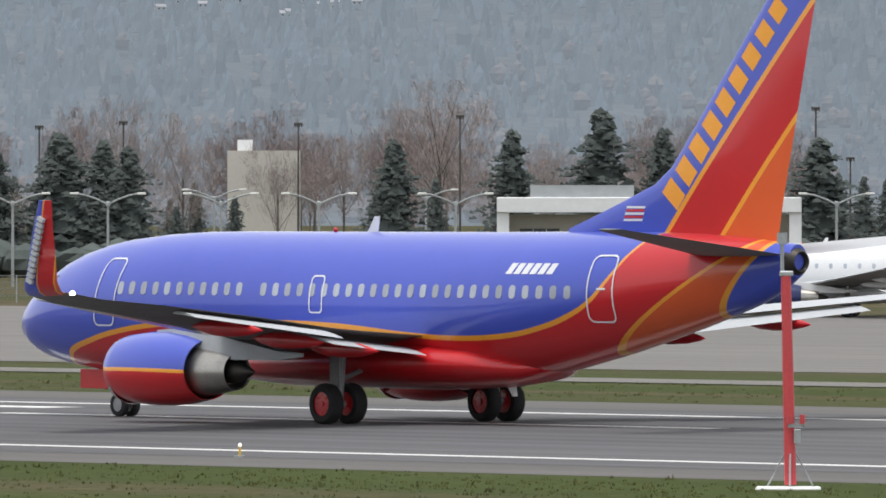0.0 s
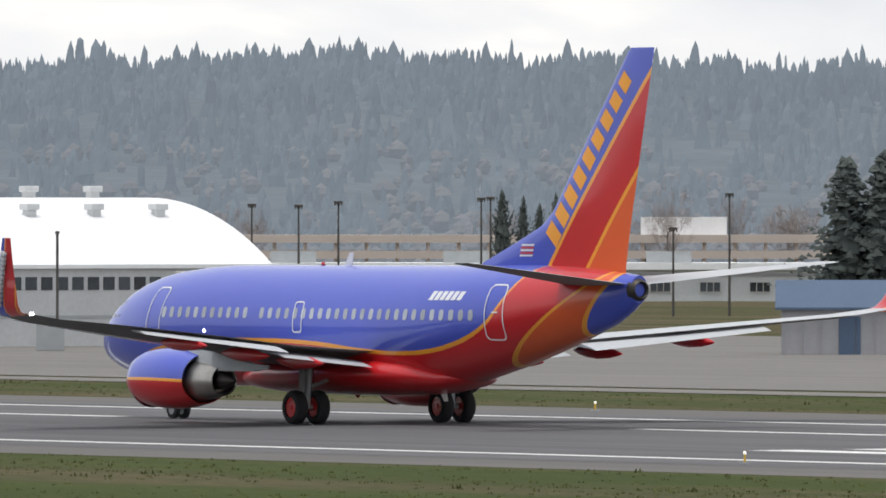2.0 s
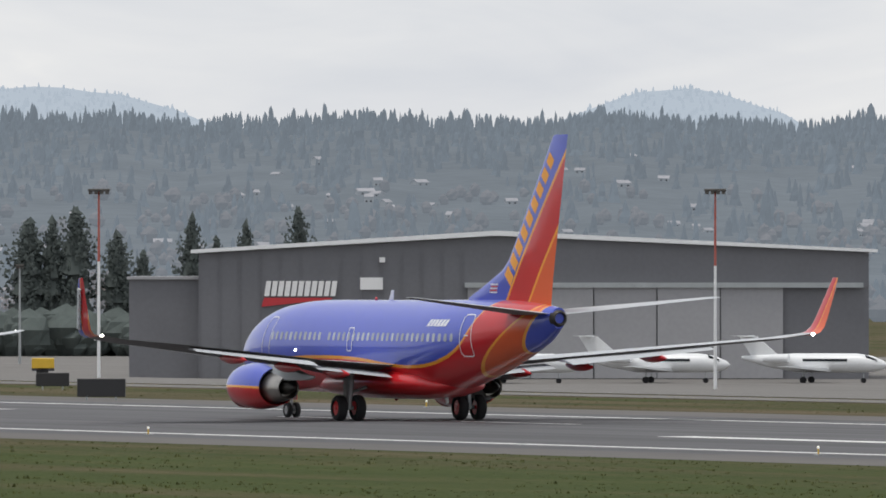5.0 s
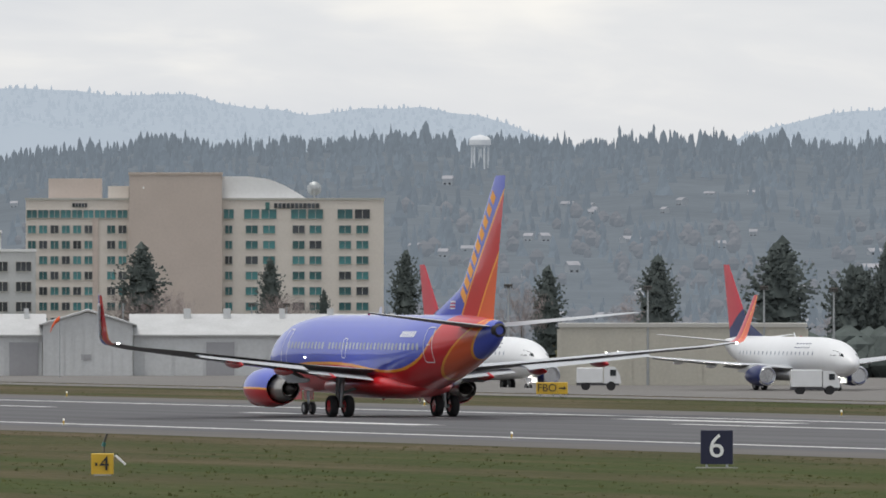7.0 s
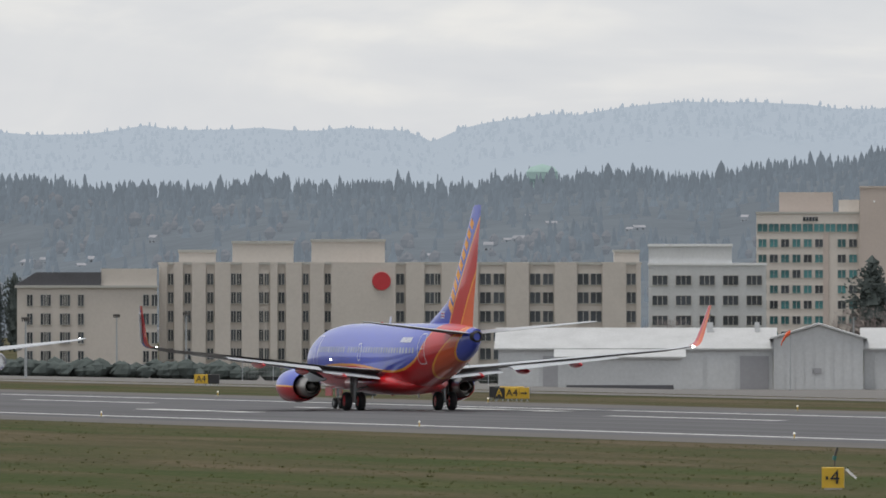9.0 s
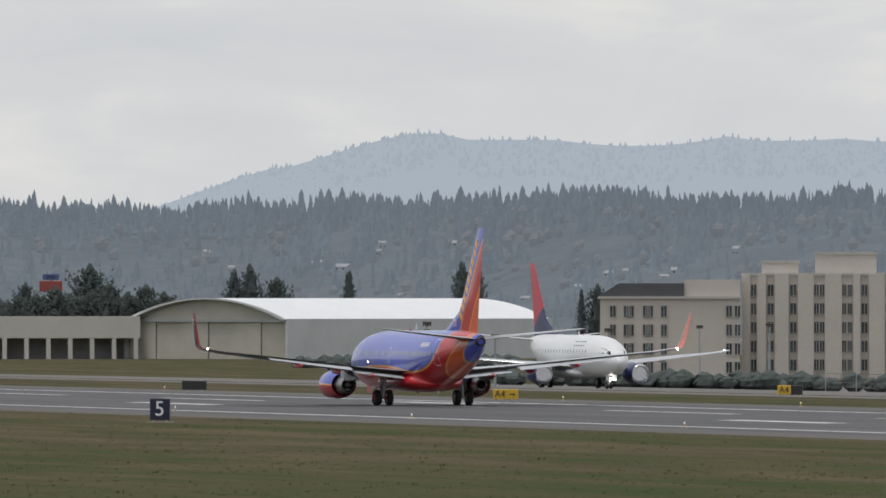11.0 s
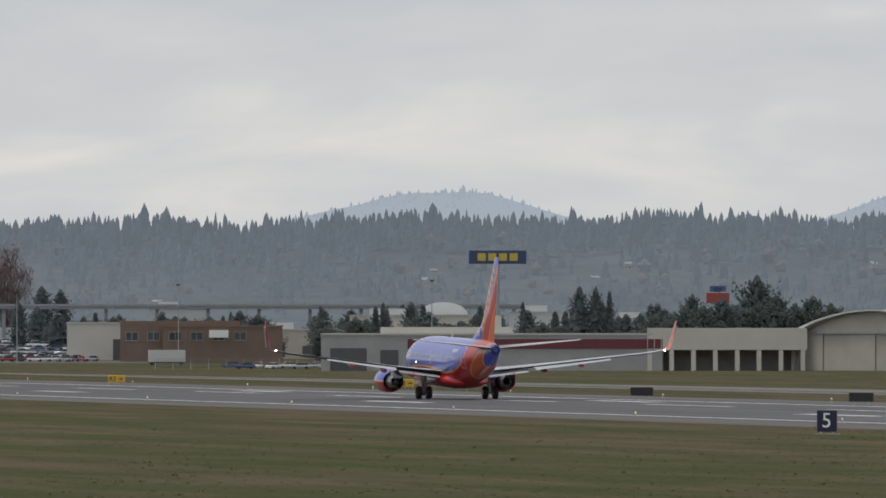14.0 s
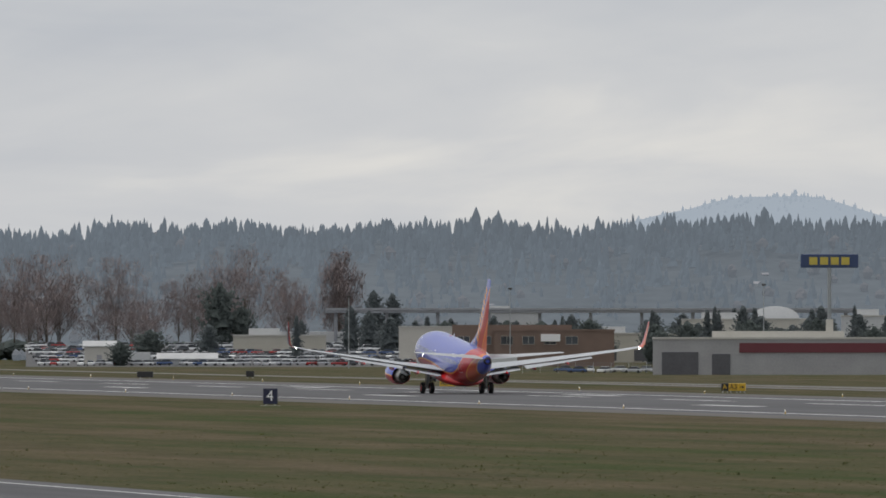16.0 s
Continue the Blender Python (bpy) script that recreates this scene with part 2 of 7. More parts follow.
def ground_material():
    """Winter grass: long mown bands along the runway, patches of brown and green, fine speckle."""
    m = bpy.data.materials.new("winter_grass")
    n, l = tree_of(m)
    p = n["Principled BSDF"]
    p.inputs["Roughness"].default_value = 0.95
    p.inputs["Specular IOR Level"].default_value = 0.1
    geo = n.new("ShaderNodeNewGeometry")

    def layer(scale, detail, rough):
        mp = n.new("ShaderNodeMapping")
        mp.inputs["Scale"].default_value = scale
        l.new(geo.outputs["Position"], mp.inputs["Vector"])
        a = n.new("ShaderNodeTexNoise")
        a.inputs["Scale"].default_value = 1.0
        a.inputs["Detail"].default_value = detail
        a.inputs["Roughness"].default_value = rough
        l.new(mp.outputs[0], a.inputs["Vector"])
        return a.outputs["Fac"]

    def weigh(a, b, w):
        k = n.new("ShaderNodeMix")
        k.inputs["Factor"].default_value = w
        l.new(a, k.inputs["A"])
        l.new(b, k.inputs["B"])
        return k.outputs["Result"]

    bands, patches, fine = layer((0.004, 0.10, 0.02), 3, 0.5), layer((0.03, 0.16, 0.05), 5, 0.65), layer((0.9, 2.4, 1.0), 5, 0.75)
    r = n.new("ShaderNodeValToRGB")
    e = r.color_ramp.elements
    e[0].position, e[0].color = 0.42, (0.050, 0.068, 0.016, 1)
    e[1].position, e[1].color = 0.60, (0.110, 0.086, 0.052, 1)
    e.new(0.50).color = (0.071, 0.068, 0.030, 1)
    # greener, wetter turf towards the near end of the field
    sp = n.new("ShaderNodeSeparateXYZ")
    l.new(geo.outputs["Position"], sp.inputs[0])
    near = n.new("ShaderNodeMapRange")
    near.interpolation_type = "SMOOTHSTEP"
    near.inputs["From Min"].default_value, near.inputs["From Max"].default_value = -620, -330
    near.inputs["To Min"].default_value, near.inputs["To Max"].default_value = 0.02, -0.07
    l.new(sp.outputs["X"], near.inputs["Value"])
    tone = n.new("ShaderNodeMath")
    tone.operation = "ADD"
    l.new(weigh(weigh(bands, patches, 0.5), fine, 0.22), tone.inputs[0])
    l.new(near.outputs[0], tone.inputs[1])
    l.new(tone.outputs[0], r.inputs["Fac"])
    r2 = n.new("ShaderNodeValToRGB")
    r2.color_ramp.elements[0].position, r2.color_ramp.elements[0].color = 0.36, (0.62, 0.63, 0.63, 1)
    r2.color_ramp.elements[1].position, r2.color_ramp.elements[1].color = 0.66, (1.24, 1.22, 1.20, 1)
    l.new(weigh(fine, patches, 0.35), r2.inputs["Fac"])
    k = n.new("ShaderNodeMix")
    k.data_type, k.blend_type = "RGBA", "MULTIPLY"
    k.inputs["Factor"].default_value = 1.0
    l.new(r.outputs["Color"], k.inputs["A"])
    l.new(r2.outputs["Color"], k.inputs["B"])
    l.new(k.outputs["Result"], p.inputs["Base Color"])
    bp = n.new("ShaderNodeBump")
    bp.inputs["Strength"].default_value = 0.6
    bp.inputs["Distance"].default_value = 0.15
    l.new(fine, bp.inputs["Height"])
    l.new(bp.outputs[0], p.inputs["Normal"])
    return m


def asphalt_material(name, base, streak=0.25):
    """Asphalt with long rubber and seal streaks along the runway."""
    m = mat(name, base, 0.88, var=0.14, size=9.0, fine=30.0, bump=0.25, coords="World")
    n, l = m.node_tree.nodes, m.node_tree.links
    p = n["Principled BSDF"]
    geo = n.new("ShaderNodeNewGeometry")
    mp = n.new("ShaderNodeMapping")
    mp.inputs["Scale"].default_value = (0.012, 0.42, 1)
    l.new(geo.outputs["Position"], mp.inputs["Vector"])
    a = n.new("ShaderNodeTexNoise")
    a.inputs["Scale"].default_value = 1.0
    a.inputs["Detail"].default_value = 4
    l.new(mp.outputs[0], a.inputs["Vector"])
    r = n.new("ShaderNodeValToRGB")
    r.color_ramp.elements[0].position, r.color_ramp.elements[0].color = 0.35, (1 - streak, 1 - streak, 1 - streak, 1)
    r.color_ramp.elements[1].position, r.color_ramp.elements[1].color = 0.65, (1 + streak, 1 + streak, 1 + streak, 1)
    l.new(a.outputs["Fac"], r.inputs["Fac"])
    k = n.new("ShaderNodeMix")
    k.data_type, k.blend_type = "RGBA", "MULTIPLY"
    k.inputs["Factor"].default_value = 1.0
    old = p.inputs["Base Color"].links[0].from_socket
    l.new(old, k.inputs["A"])
    l.new(r.outputs["Color"], k.inputs["B"])
    l.new(k.outputs["Result"], p.inputs["Base Color"])
    return m


M["grass"] = ground_material()
M["asphalt"] = asphalt_material("runway_asphalt", (0.078, 0.077, 0.081))
M["shoulder"] = asphalt_material("shoulder_asphalt", (0.098, 0.091, 0.085), 0.12)
M["apron"] = asphalt_material("apron_concrete", (0.145, 0.136, 0.126), 0.14)
M["line"] = mat("worn_white_marking", (0.66, 0.66, 0.64), 0.8, var=0.16, size=3.0, coords="World")
M["line_y"] = mat("worn_yellow_marking", (0.6, 0.42, 0.08), 0.8, var=0.16, size=3.0, coords="World")


def strip(x0, x1, y0, y1, lift, nx=2, ny=1):
    """A sheet along the runway that follows the fall of the land."""
    bm = bmesh.new()
    g = [[bm.verts.new((x0 + (x1 - x0) * i / nx, y0 + (y1 - y0) * j / ny, drop(y0 + (y1 - y0) * j / ny) + lift)) for j in range(ny + 1)] for i in range(nx + 1)]
    for i in range(nx):
        for j in range(ny):
            bm.faces.new((g[i][j], g[i + 1][j], g[i + 1][j + 1], g[i][j + 1]))
    return bm


def ground():
    bm = bmesh.new()
    ys = [-1500, 0, 150, 285, 300, 350, 400, 450, 500, 530, 700, 1200, 2500, 4980]
    xs = [-4980, -3000, -2000, -1000, 0, 1500]
    g = [[bm.verts.new((x, y, drop(y))) for y in ys] for x in xs]
    for i in range(len(xs) - 1):
        for j in range(len(ys) - 1):
            bm.faces.new((g[i][j], g[i + 1][j], g[i + 1][j + 1], g[i][j + 1]))
    return tagged(part("ground", bm, M["grass"]), "flat winter grass in green and brown patches", "ground", kind="structure")


ground()
RX0, RX1 = -4600, 600
tagged(part("pavement_shoulder", strip(RX0, RX1, 199.5, 262, 0.006), M["shoulder"]), "brownish asphalt runway shoulder", "pavement", kind="structure")
tagged(part("runway", strip(RX0, RX1, 206, 254.5, 0.012), M["asphalt"]), "dark grey streaked asphalt runway", "runway", kind="structure")
tagged(part("taxiway_parallel", strip(RX0, RX1, 289, 328, 0.03, 2, 8), M["apron"]), "pale grey parallel taxiway beyond the grass", "taxiway", kind="structure")
tagged(part("taxiway_near", strip(-1400, 300, 40, 90, 0.012), M["asphalt"]), "dark asphalt taxiway strip", "taxiway", kind="structure")
tagged(part("apron", strip(-1900, -500, 345, 720, 0.03, 2, 60), M["apron"]), "pale worn concrete apron before the hangars", "apron", kind="structure")


def marking(name, x0, x1, y0, y1, lift=0.018, key="line", label=""):
    return tagged(part(name, strip(x0, x1, y0, y1, lift, 2, 2), M[key]), label or "worn white painted line on the asphalt", "road marking", kind="structure")


marking("edge_line_near", RX0, RX1, 210.2, 211.1)
marking("edge_line_far", RX0, RX1, 248.6, 249.5)
marking("taxiway_line", RX0, RX1, 310.5, 310.8, 0.05, "line_y")
marking("taxiway_edge_line", -1400, 300, 87.6, 87.9, 0.03)
marking("apron_line", -1900, -500, 346, 346.4, 0.05)
# touchdown bars on both sides of the centre line
for x0 in (-316, -466, -616, -766, -916, -1066, -1216, -1366):
    pair = 2 if x0 == -316 else 1
    for y0 in (219.2, 222.6)[2 - pair:] if pair == 2 else (224.2,):
        marking("touchdown_bar", x0, x0 + 23, y0, y0 + 1.7, label="white painted touchdown bar on the runway")
    for y0 in (243.4,):
        marking("touchdown_bar", x0, x0 + 23, y0, y0 + 1.7, label="white painted touchdown bar on the runway")
for i in range(40):
    x0 = -288 - 61 * i
    marking("centre_dash", x0, x0 + 30, 237.3, 238.2, label="white painted centre line dash on the runway")


# ---------------------------------------------------------------- the airliner
X0 = 16.6                      # main gear behind the nose; the origin lies on the ground below it
FUS = [  # behind nose, bottom, top, half width
    (0.0, 2.48, 2.62, 0.06), (0.12, 2.25, 2.86, 0.30), (0.4, 2.02, 3.13, 0.56), (0.93, 1.76, 3.50, 0.90), (1.4, 1.62, 3.78, 1.10),
    (1.85, 1.52, 4.08, 1.25), (2.5, 1.41, 4.38, 1.43), (3.2, 1.32, 4.62, 1.57), (4.1, 1.24, 4.83, 1.70), (4.85, 1.20, 4.95, 1.78), (6.5, 1.16, 5.10, 1.87),
    (8.0, 1.15, 5.17, 1.88), (10.0, 1.15, 5.19, 1.88), (16.0, 1.15, 5.2, 1.88), (20.0, 1.16, 5.21, 1.88), (21.5, 1.27, 5.22, 1.86), (23.0, 1.52, 5.23, 1.79),
    (25.0, 1.93, 5.24, 1.60), (26.5, 2.29, 5.24, 1.40), (28.0, 2.67, 5.2, 1.13), (29.3, 3.03, 5.14, 0.88), (30.4, 3.36, 5.06, 0.65), (31.2, 3.72, 4.99, 0.46), (31.75, 4.05, 4.93, 0.33)]


FIN_ROWS = [(4.9, 22.6, 31.0, 0.16), (5.3, 22.75, 31.06, 0.20), (5.75, 24.1, 31.15, 0.26), (6.1, 25.1, 31.22, 0.30), (6.5, 26.2, 31.32, 0.34), (6.95, 26.85, 31.42, 0.36),
            (7.46, 27.3, 31.55, 0.36), (9.8, 29.25, 32.08, 0.26), (12.05, 31.12, 32.6, 0.17), (12.2, 31.3, 32.62, 0.10)]   # height, leading edge, trailing edge, thickness


def fin_skin(s, z, side, out=0.006):
    """Sideways place of the fin's skin at that length and height."""
    a, b, t = lerp_rows(FIN_ROWS, z)
    k = min(0.98, max(0.02, (s - a) / (b - a)))
    h = t * (2.6 * math.sqrt(k) * (1 - k) * 0.62 + 0.05 * (1 - k))
    return -0.1 * t + 0.6 * h + out if side > 0 else -0.1 * t - 0.4 * h - out


def fin_plate(q, side, n=4):
    """A thin plate on the fin between four corners (s, z), bent to its skin."""
    bm = bmesh.new()
    g = []
    for i in range(n + 1):
        u = i / n
        row = []
        for j in range(3):
            v = j / 2
            p = [(q[0][c] * (1 - u) + q[3][c] * u) * (1 - v) + (q[1][c] * (1 - u) + q[2][c] * u) * v for c in (0, 1)]
            row.append(bm.verts.new((p[0] - X0, fin_skin(p[0], p[1], side), p[1])))
        g.append(row)
    for i in range(n):
        for j in range(2):
            bm.faces.new((g[i][j], g[i + 1][j], g[i + 1][j + 1], g[i][j + 1]))
    return bm


def half_width(s, z):
    lo, hi, w = lerp_rows(FUS, s)
    k = (z - (lo + hi) / 2) / ((hi - lo) / 2)
    return w * math.sqrt(max(0.0, 1 - k * k))


def fuselage(n=56):
    rings = []
    ss = []
    for a, b in zip(FUS, FUS[1:]):
        m = max(1, int((b[0] - a[0]) / 0.5))
        ss += [a[0] + (b[0] - a[0]) * i / m for i in range(m)]
    ss.append(FUS[-1][0])
    for s in ss:
        lo, hi, w = lerp_rows(FUS, s)
        rings.append([(s - X0, -w * math.sin(2 * math.pi * i / n), (lo + hi) / 2 + (hi - lo) / 2 * math.cos(2 * math.pi * i / n)) for i in range(n)])
    return loft(rings)


def decal(pts, side=-1, out=0.012):
    """A thin plate on the fuselage skin; pts: outline in (behind nose, height)."""
    bm = bmesh.new()
    f = bm.faces.new([bm.verts.new((s - X0, side * (half_width(s, z) + out), z)) for s, z in pts])
    r = bmesh.ops.extrude_face_region(bm, geom=[f])
    for v in r["geom"]:
        if isinstance(v, bmesh.types.BMVert):
            v.co.y -= side * (out + 0.01)
    return bm


def rounded(s, z, w, h, r=0.4, n=3, lean=0.0):
    pts = []
    r *= min(w, h)
    for cx, cz, a0 in ((1, 1, 0), (-1, 1, 90), (-1, -1, 180), (1, -1, 270)):
        for i in range(n + 1):
            a = radians(a0 + 90 * i / n)
            dz = cz * (h / 2 - r) + r * math.sin(a)
            pts.append((s + cx * (w / 2 - r) + r * math.cos(a) + lean * dz, z + dz))
    return pts


def outline(s, z, w, h, side, t=0.045, lean=0.0):
    """A door's painted outline: a narrow band on the skin."""
    def dense(pts):
        out = []
        for (p, q), (u, v) in zip(pts, pts[1:] + pts[:1]):
            out += [(p + (u - p) * i / 6, q + (v - q) * i / 6) for i in range(6)]
        return out

    a = dense(rounded(s, z, w, h, 0.22, 4, lean))
    b = dense(rounded(s, z, w - 2 * t, h - 2 * t, 0.2, 4, lean))
    bm = bmesh.new()
    va = [bm.verts.new((p - X0, side * (half_width(p, q) + 0.022), q)) for p, q in a]
    vb = [bm.verts.new((p - X0, side * (half_width(p, q) + 0.022), q)) for p, q in b]
    n = len(va)
    for i in range(n):
        bm.faces.new((va[i], va[(i + 1) % n], vb[(i + 1) % n], vb[i]))
    return bm


def aerofoil(le, te, y, z, thick, n=9, vertical=False, camber=0.0):
    """A ring of points: from the leading edge over the top and back below."""
    up, dn = [], []
    for i in range(n + 1):
        k = 0.5 - 0.5 * math.cos(math.pi * i / n)
        x = le + (te - le) * k
        h = thick * (2.6 * math.sqrt(k) * (1 - k) * 0.62 + 0.05 * (1 - k))
        c = camber * (te - le) * k * k
        up.append((x, h * 0.6 - c))
        dn.append((x, -h * 0.4 - c))
    pts = up + dn[-2:0:-1]
    return [(x - X0, y + h, z) if vertical else (x - X0, y, z + h) for x, h in pts]


def wing(side):
    rows = [(0.6, 10.6, 18.7, 2.0, 1.0), (1.9, 11.6, 18.8, 2.14, 0.86), (4.8, 14.15, 19.0, 2.42, 0.58), (5.9, 14.75, 19.35, 2.52, 0.50),
            (9.0, 16.35, 20.45, 2.82, 0.38), (13.0, 18.4, 21.4, 3.20, 0.28), (15.5, 19.65, 21.75, 3.42, 0.25), (16.9, 20.35, 21.95, 3.64, 0.18)]
    return loft([aerofoil(a, b, side * y, z, t, camber=-0.04) for y, a, b, z, t in rows])


def winglet(side):
    rings = []
    for y, z, le, te, t, tilt in ((16.9, 3.64, 20.35, 21.95, 0.2, 12), (17.12, 3.74, 20.52, 22.0, 0.17, 35), (17.28, 3.95, 20.7, 22.05, 0.14, 62),
                                  (17.38, 4.3, 20.95, 22.13, 0.12, 75), (17.62, 5.3, 21.45, 22.28, 0.09, 78), (17.78, 6.1, 21.9, 22.4, 0.06, 78)):
        ring = []
        for x, _, h in aerofoil(le, te, 0, 0, t):
            ring.append((x, side * (y - h * math.sin(radians(tilt))), z + h * math.cos(radians(tilt))))
        rings.append(ring)
    return loft(rings)


def flap(side, y0, y1, le0, te0, z0, le1, te1, z1):
    return loft([aerofoil(le0, te0, side * y0, z0, 0.16, camber=0.12), aerofoil(le1, te1, side * y1, z1, 0.13, camber=0.12)])


def canoe(side, y, s, z, length=3.0, r=0.24):
    """Flap track fairing: a slender pod below the wing."""
    prof = [(0, 0.02), (0.12, 0.55), (0.3, 0.92), (0.5, 1.0), (0.75, 0.75), (0.92, 0.35), (1, 0.04)]
    rings = []
    for k, q in prof:
        rings.append([(s - X0 + length * k, side * y + r * 0.72 * q * math.cos(2 * math.pi * i / 12), z - 0.10 * k + r * q * math.sin(2 * math.pi * i / 12)) for i in range(12)])
    return loft(rings)


def nacelle(side):
    """The fan cowl, flattened below, as a tube with an open mouth and nozzle."""
    prof = [(10.4, 0.74), (10.15, 0.76), (10.08, 0.82), (10.15, 0.89), (10.5, 0.98), (11.2, 1.05), (12.0, 1.06), (12.8, 1.0), (13.5, 0.86), (13.48, 0.83), (13.0, 0.86), (12.4, 0.80)]
    rings = []
    for s, r in prof:
        ring = []
        for i in range(36):
            a = 2 * math.pi * i / 36
            z = r * math.sin(a)
            ring.append((s - X0, side * 4.83 + r * 1.04 * math.cos(a), 1.42 + (z if z > 0 else z * 0.9)))
        rings.append(ring)
    return loft(rings, caps=False)


def wheel(name, x, y, r, w, hub_mat, body):
    """One wheel about its own axle, so that it can turn."""
    tyre = part(name, turned([(-w / 2, r * 0.58), (-w / 2, r * 0.86), (-w * 0.36, r * 0.97), (-w * 0.15, r), (w * 0.15, r), (w * 0.36, r * 0.97), (w / 2, r * 0.86), (w / 2, r * 0.58)], "y", 28, caps=False), M["tyre"], body, smooth=True)
    tyre.location = (x - X0, y, r)
    bm = turned([(-w * 0.42, r * 0.2), (-w * 0.40, r * 0.58), (w * 0.40, r * 0.58), (w * 0.42, r * 0.2)], "y", 20)
    for sgn in (-1, 1):
        for i in range(8):
            a = 2 * math.pi * i / 8
            rod(bm, (r * 0.4 * math.cos(a), sgn * w * 0.40, r * 0.4 * math.sin(a)), (r * 0.4 * math.cos(a), sgn * w * 0.46, r * 0.4 * math.sin(a)), r * 0.07, n=6)
        rod(bm, (0, sgn * w * 0.4, 0), (0, sgn * w * 0.52, 0), r * 0.17, n=10)
    part("rim", bm, M[hub_mat], tyre, smooth=False)
    return tyre


def shade_below(ob, material):
    """The lower skin of a wing in a darker grey, its shade put into the colour."""
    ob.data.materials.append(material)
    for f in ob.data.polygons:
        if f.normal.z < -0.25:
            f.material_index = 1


def airliner(name, label, m, paint, winglets=True, detail=True):
    """A twin-engined airliner on its gear. paint: materials by part."""
    body = thing(name, m, label, "airliner")
    fus = part("fuselage", fuselage(), paint["fuselage"], body, smooth=True)
    # wing root fairing
    rings = []
    for s, w, lo, hi in ((9.6, 0.4, 1.3, 1.6), (10.6, 1.5, 1.05, 1.9), (12.0, 2.0, 0.96, 2.25), (15.0, 2.12, 0.93, 2.4), (18.5, 2.1, 0.94, 2.4), (20.4, 1.85, 1.02, 2.3), (21.8, 1.2, 1.2, 1.9), (22.6, 0.4, 1.45, 1.7)):
        rings.append([(s - X0, w * math.cos(2 * math.pi * i / 28), (lo + hi) / 2 + (hi - lo) / 2 * math.sin(2 * math.pi * i / 28)) for i in range(28)])
    part("belly_fairing", loft(rings), paint["belly"], body, smooth=True)
    bm = turned([(31.6 - X0, 0.40), (31.78 - X0, 0.36), (31.9 - X0, 0.27), (31.84 - X0, 0.22), (31.6 - X0, 0.2)], "x", 20, (0, 0, 4.47))
    part("exhaust_cone", bm, M["dark_metal"], body, "sooty round tail exhaust", smooth=True)
    # fin with its long forward fillet
    part("fin", loft([aerofoil(a, b, -0.1 * t, z, t, vertical=True) for z, a, b, t in FIN_ROWS]), paint["fin"], body, smooth=True)
    for sd in (-1, 1):
        part("stabiliser", loft([aerofoil(a, b, sd * y, z, t) for y, a, b, z, t in ((0.4, 28.0, 31.7, 4.66, 0.34), (0.9, 28.5, 31.8, 4.70, 0.32), (4.0, 30.1, 32.3, 5.02, 0.22), (6.9, 31.55, 32.7, 5.32, 0.12), (7.15, 31.9, 32.7, 5.35, 0.05))]),
             paint["stab"], body, smooth=True)
        shade_below(body.children[-1], M["wing_belly"])
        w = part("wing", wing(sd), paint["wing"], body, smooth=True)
        shade_below(w, M["wing_belly"])
        part("flap_inner", flap(sd, 2.0, 5.6, 17.6, 19.25, 2.08, 18.1, 19.55, 2.40), paint["flap"], w, smooth=True)
        part("flap_outer", flap(sd, 6.0, 12.2, 19.0, 20.45, 2.56, 20.7, 21.6, 3.12), paint["flap"], w, smooth=True)
        part("slat", loft([aerofoil(a, a + c, sd * y, z, t) for y, a, c, z, t in ((5.7, 14.3, 0.7, 2.46, 0.2), (9.0, 16.1, 0.6, 2.76, 0.16), (13.0, 18.18, 0.5, 3.16, 0.12), (16.2, 19.85, 0.4, 3.5, 0.1))]), M["alu"], w, smooth=True)
        if winglets:
            part("winglet", winglet(sd), paint["winglet" if sd < 0 else "winglet_inner"], body, smooth=True)
        for y, s, z in ((4.3, 17.0, 2.12), (6.9, 17.75, 2.38), (9.9, 18.75, 2.74))[0 if detail else 1:]:
            part("flap_fairing", canoe(sd, y, s, z, 2.9, 0.23), paint["canoe"], body, smooth=True)
        part("engine_cowl", nacelle(sd), paint["cowl"], body, smooth=True)
        core = turned([(12.3, 0.80), (13.4, 0.68), (14.1, 0.59), (14.7, 0.49), (14.67, 0.44), (14.3, 0.36)], "x", 28, (-X0, sd * 4.83, 1.42))
        part("core_nozzle", core, M["steel"], body, "heat-stained bare metal engine nozzle", smooth=True)
        part("exhaust_plug", turned([(13.8, 0.33), (14.7, 0.29), (15.15, 0.16), (15.4, 0.03)], "x", 20, (-X0, sd * 4.83, 1.42)), M["dark_metal"], body, smooth=True)
        part("intake_lip", turned([(10.37, 0.72), (10.13, 0.765), (10.06, 0.82), (10.13, 0.885), (10.33, 0.945), (10.33, 0.92), (10.16, 0.82), (10.37, 0.70)], "x", 32, (-X0, sd * 4.83, 1.43)), M["alu"], body, smooth=True)
        part("fan", turned([(10.6, 0.72), (10.7, 0.71)], "x", 24, (-X0, sd * 4.83, 1.43)), M["dark_metal"], body)
        py = loft([[(s - X0, sd * 4.83 + q, z) for q, z in ((-w2, z0), (w2, z0), (w2, z1), (-w2, z1))] for s, w2, z0, z1 in ((11.4, 0.05, 2.3, 2.52), (12.6, 0.22, 1.9, 2.6), (14.2, 0.25, 1.75, 2.4), (16.5, 0.15, 1.75, 2.0), (17.4, 0.04, 1.85, 1.95))])
        part("pylon", py, paint["pylon"], body)
        # main gear
        gx = 16.6
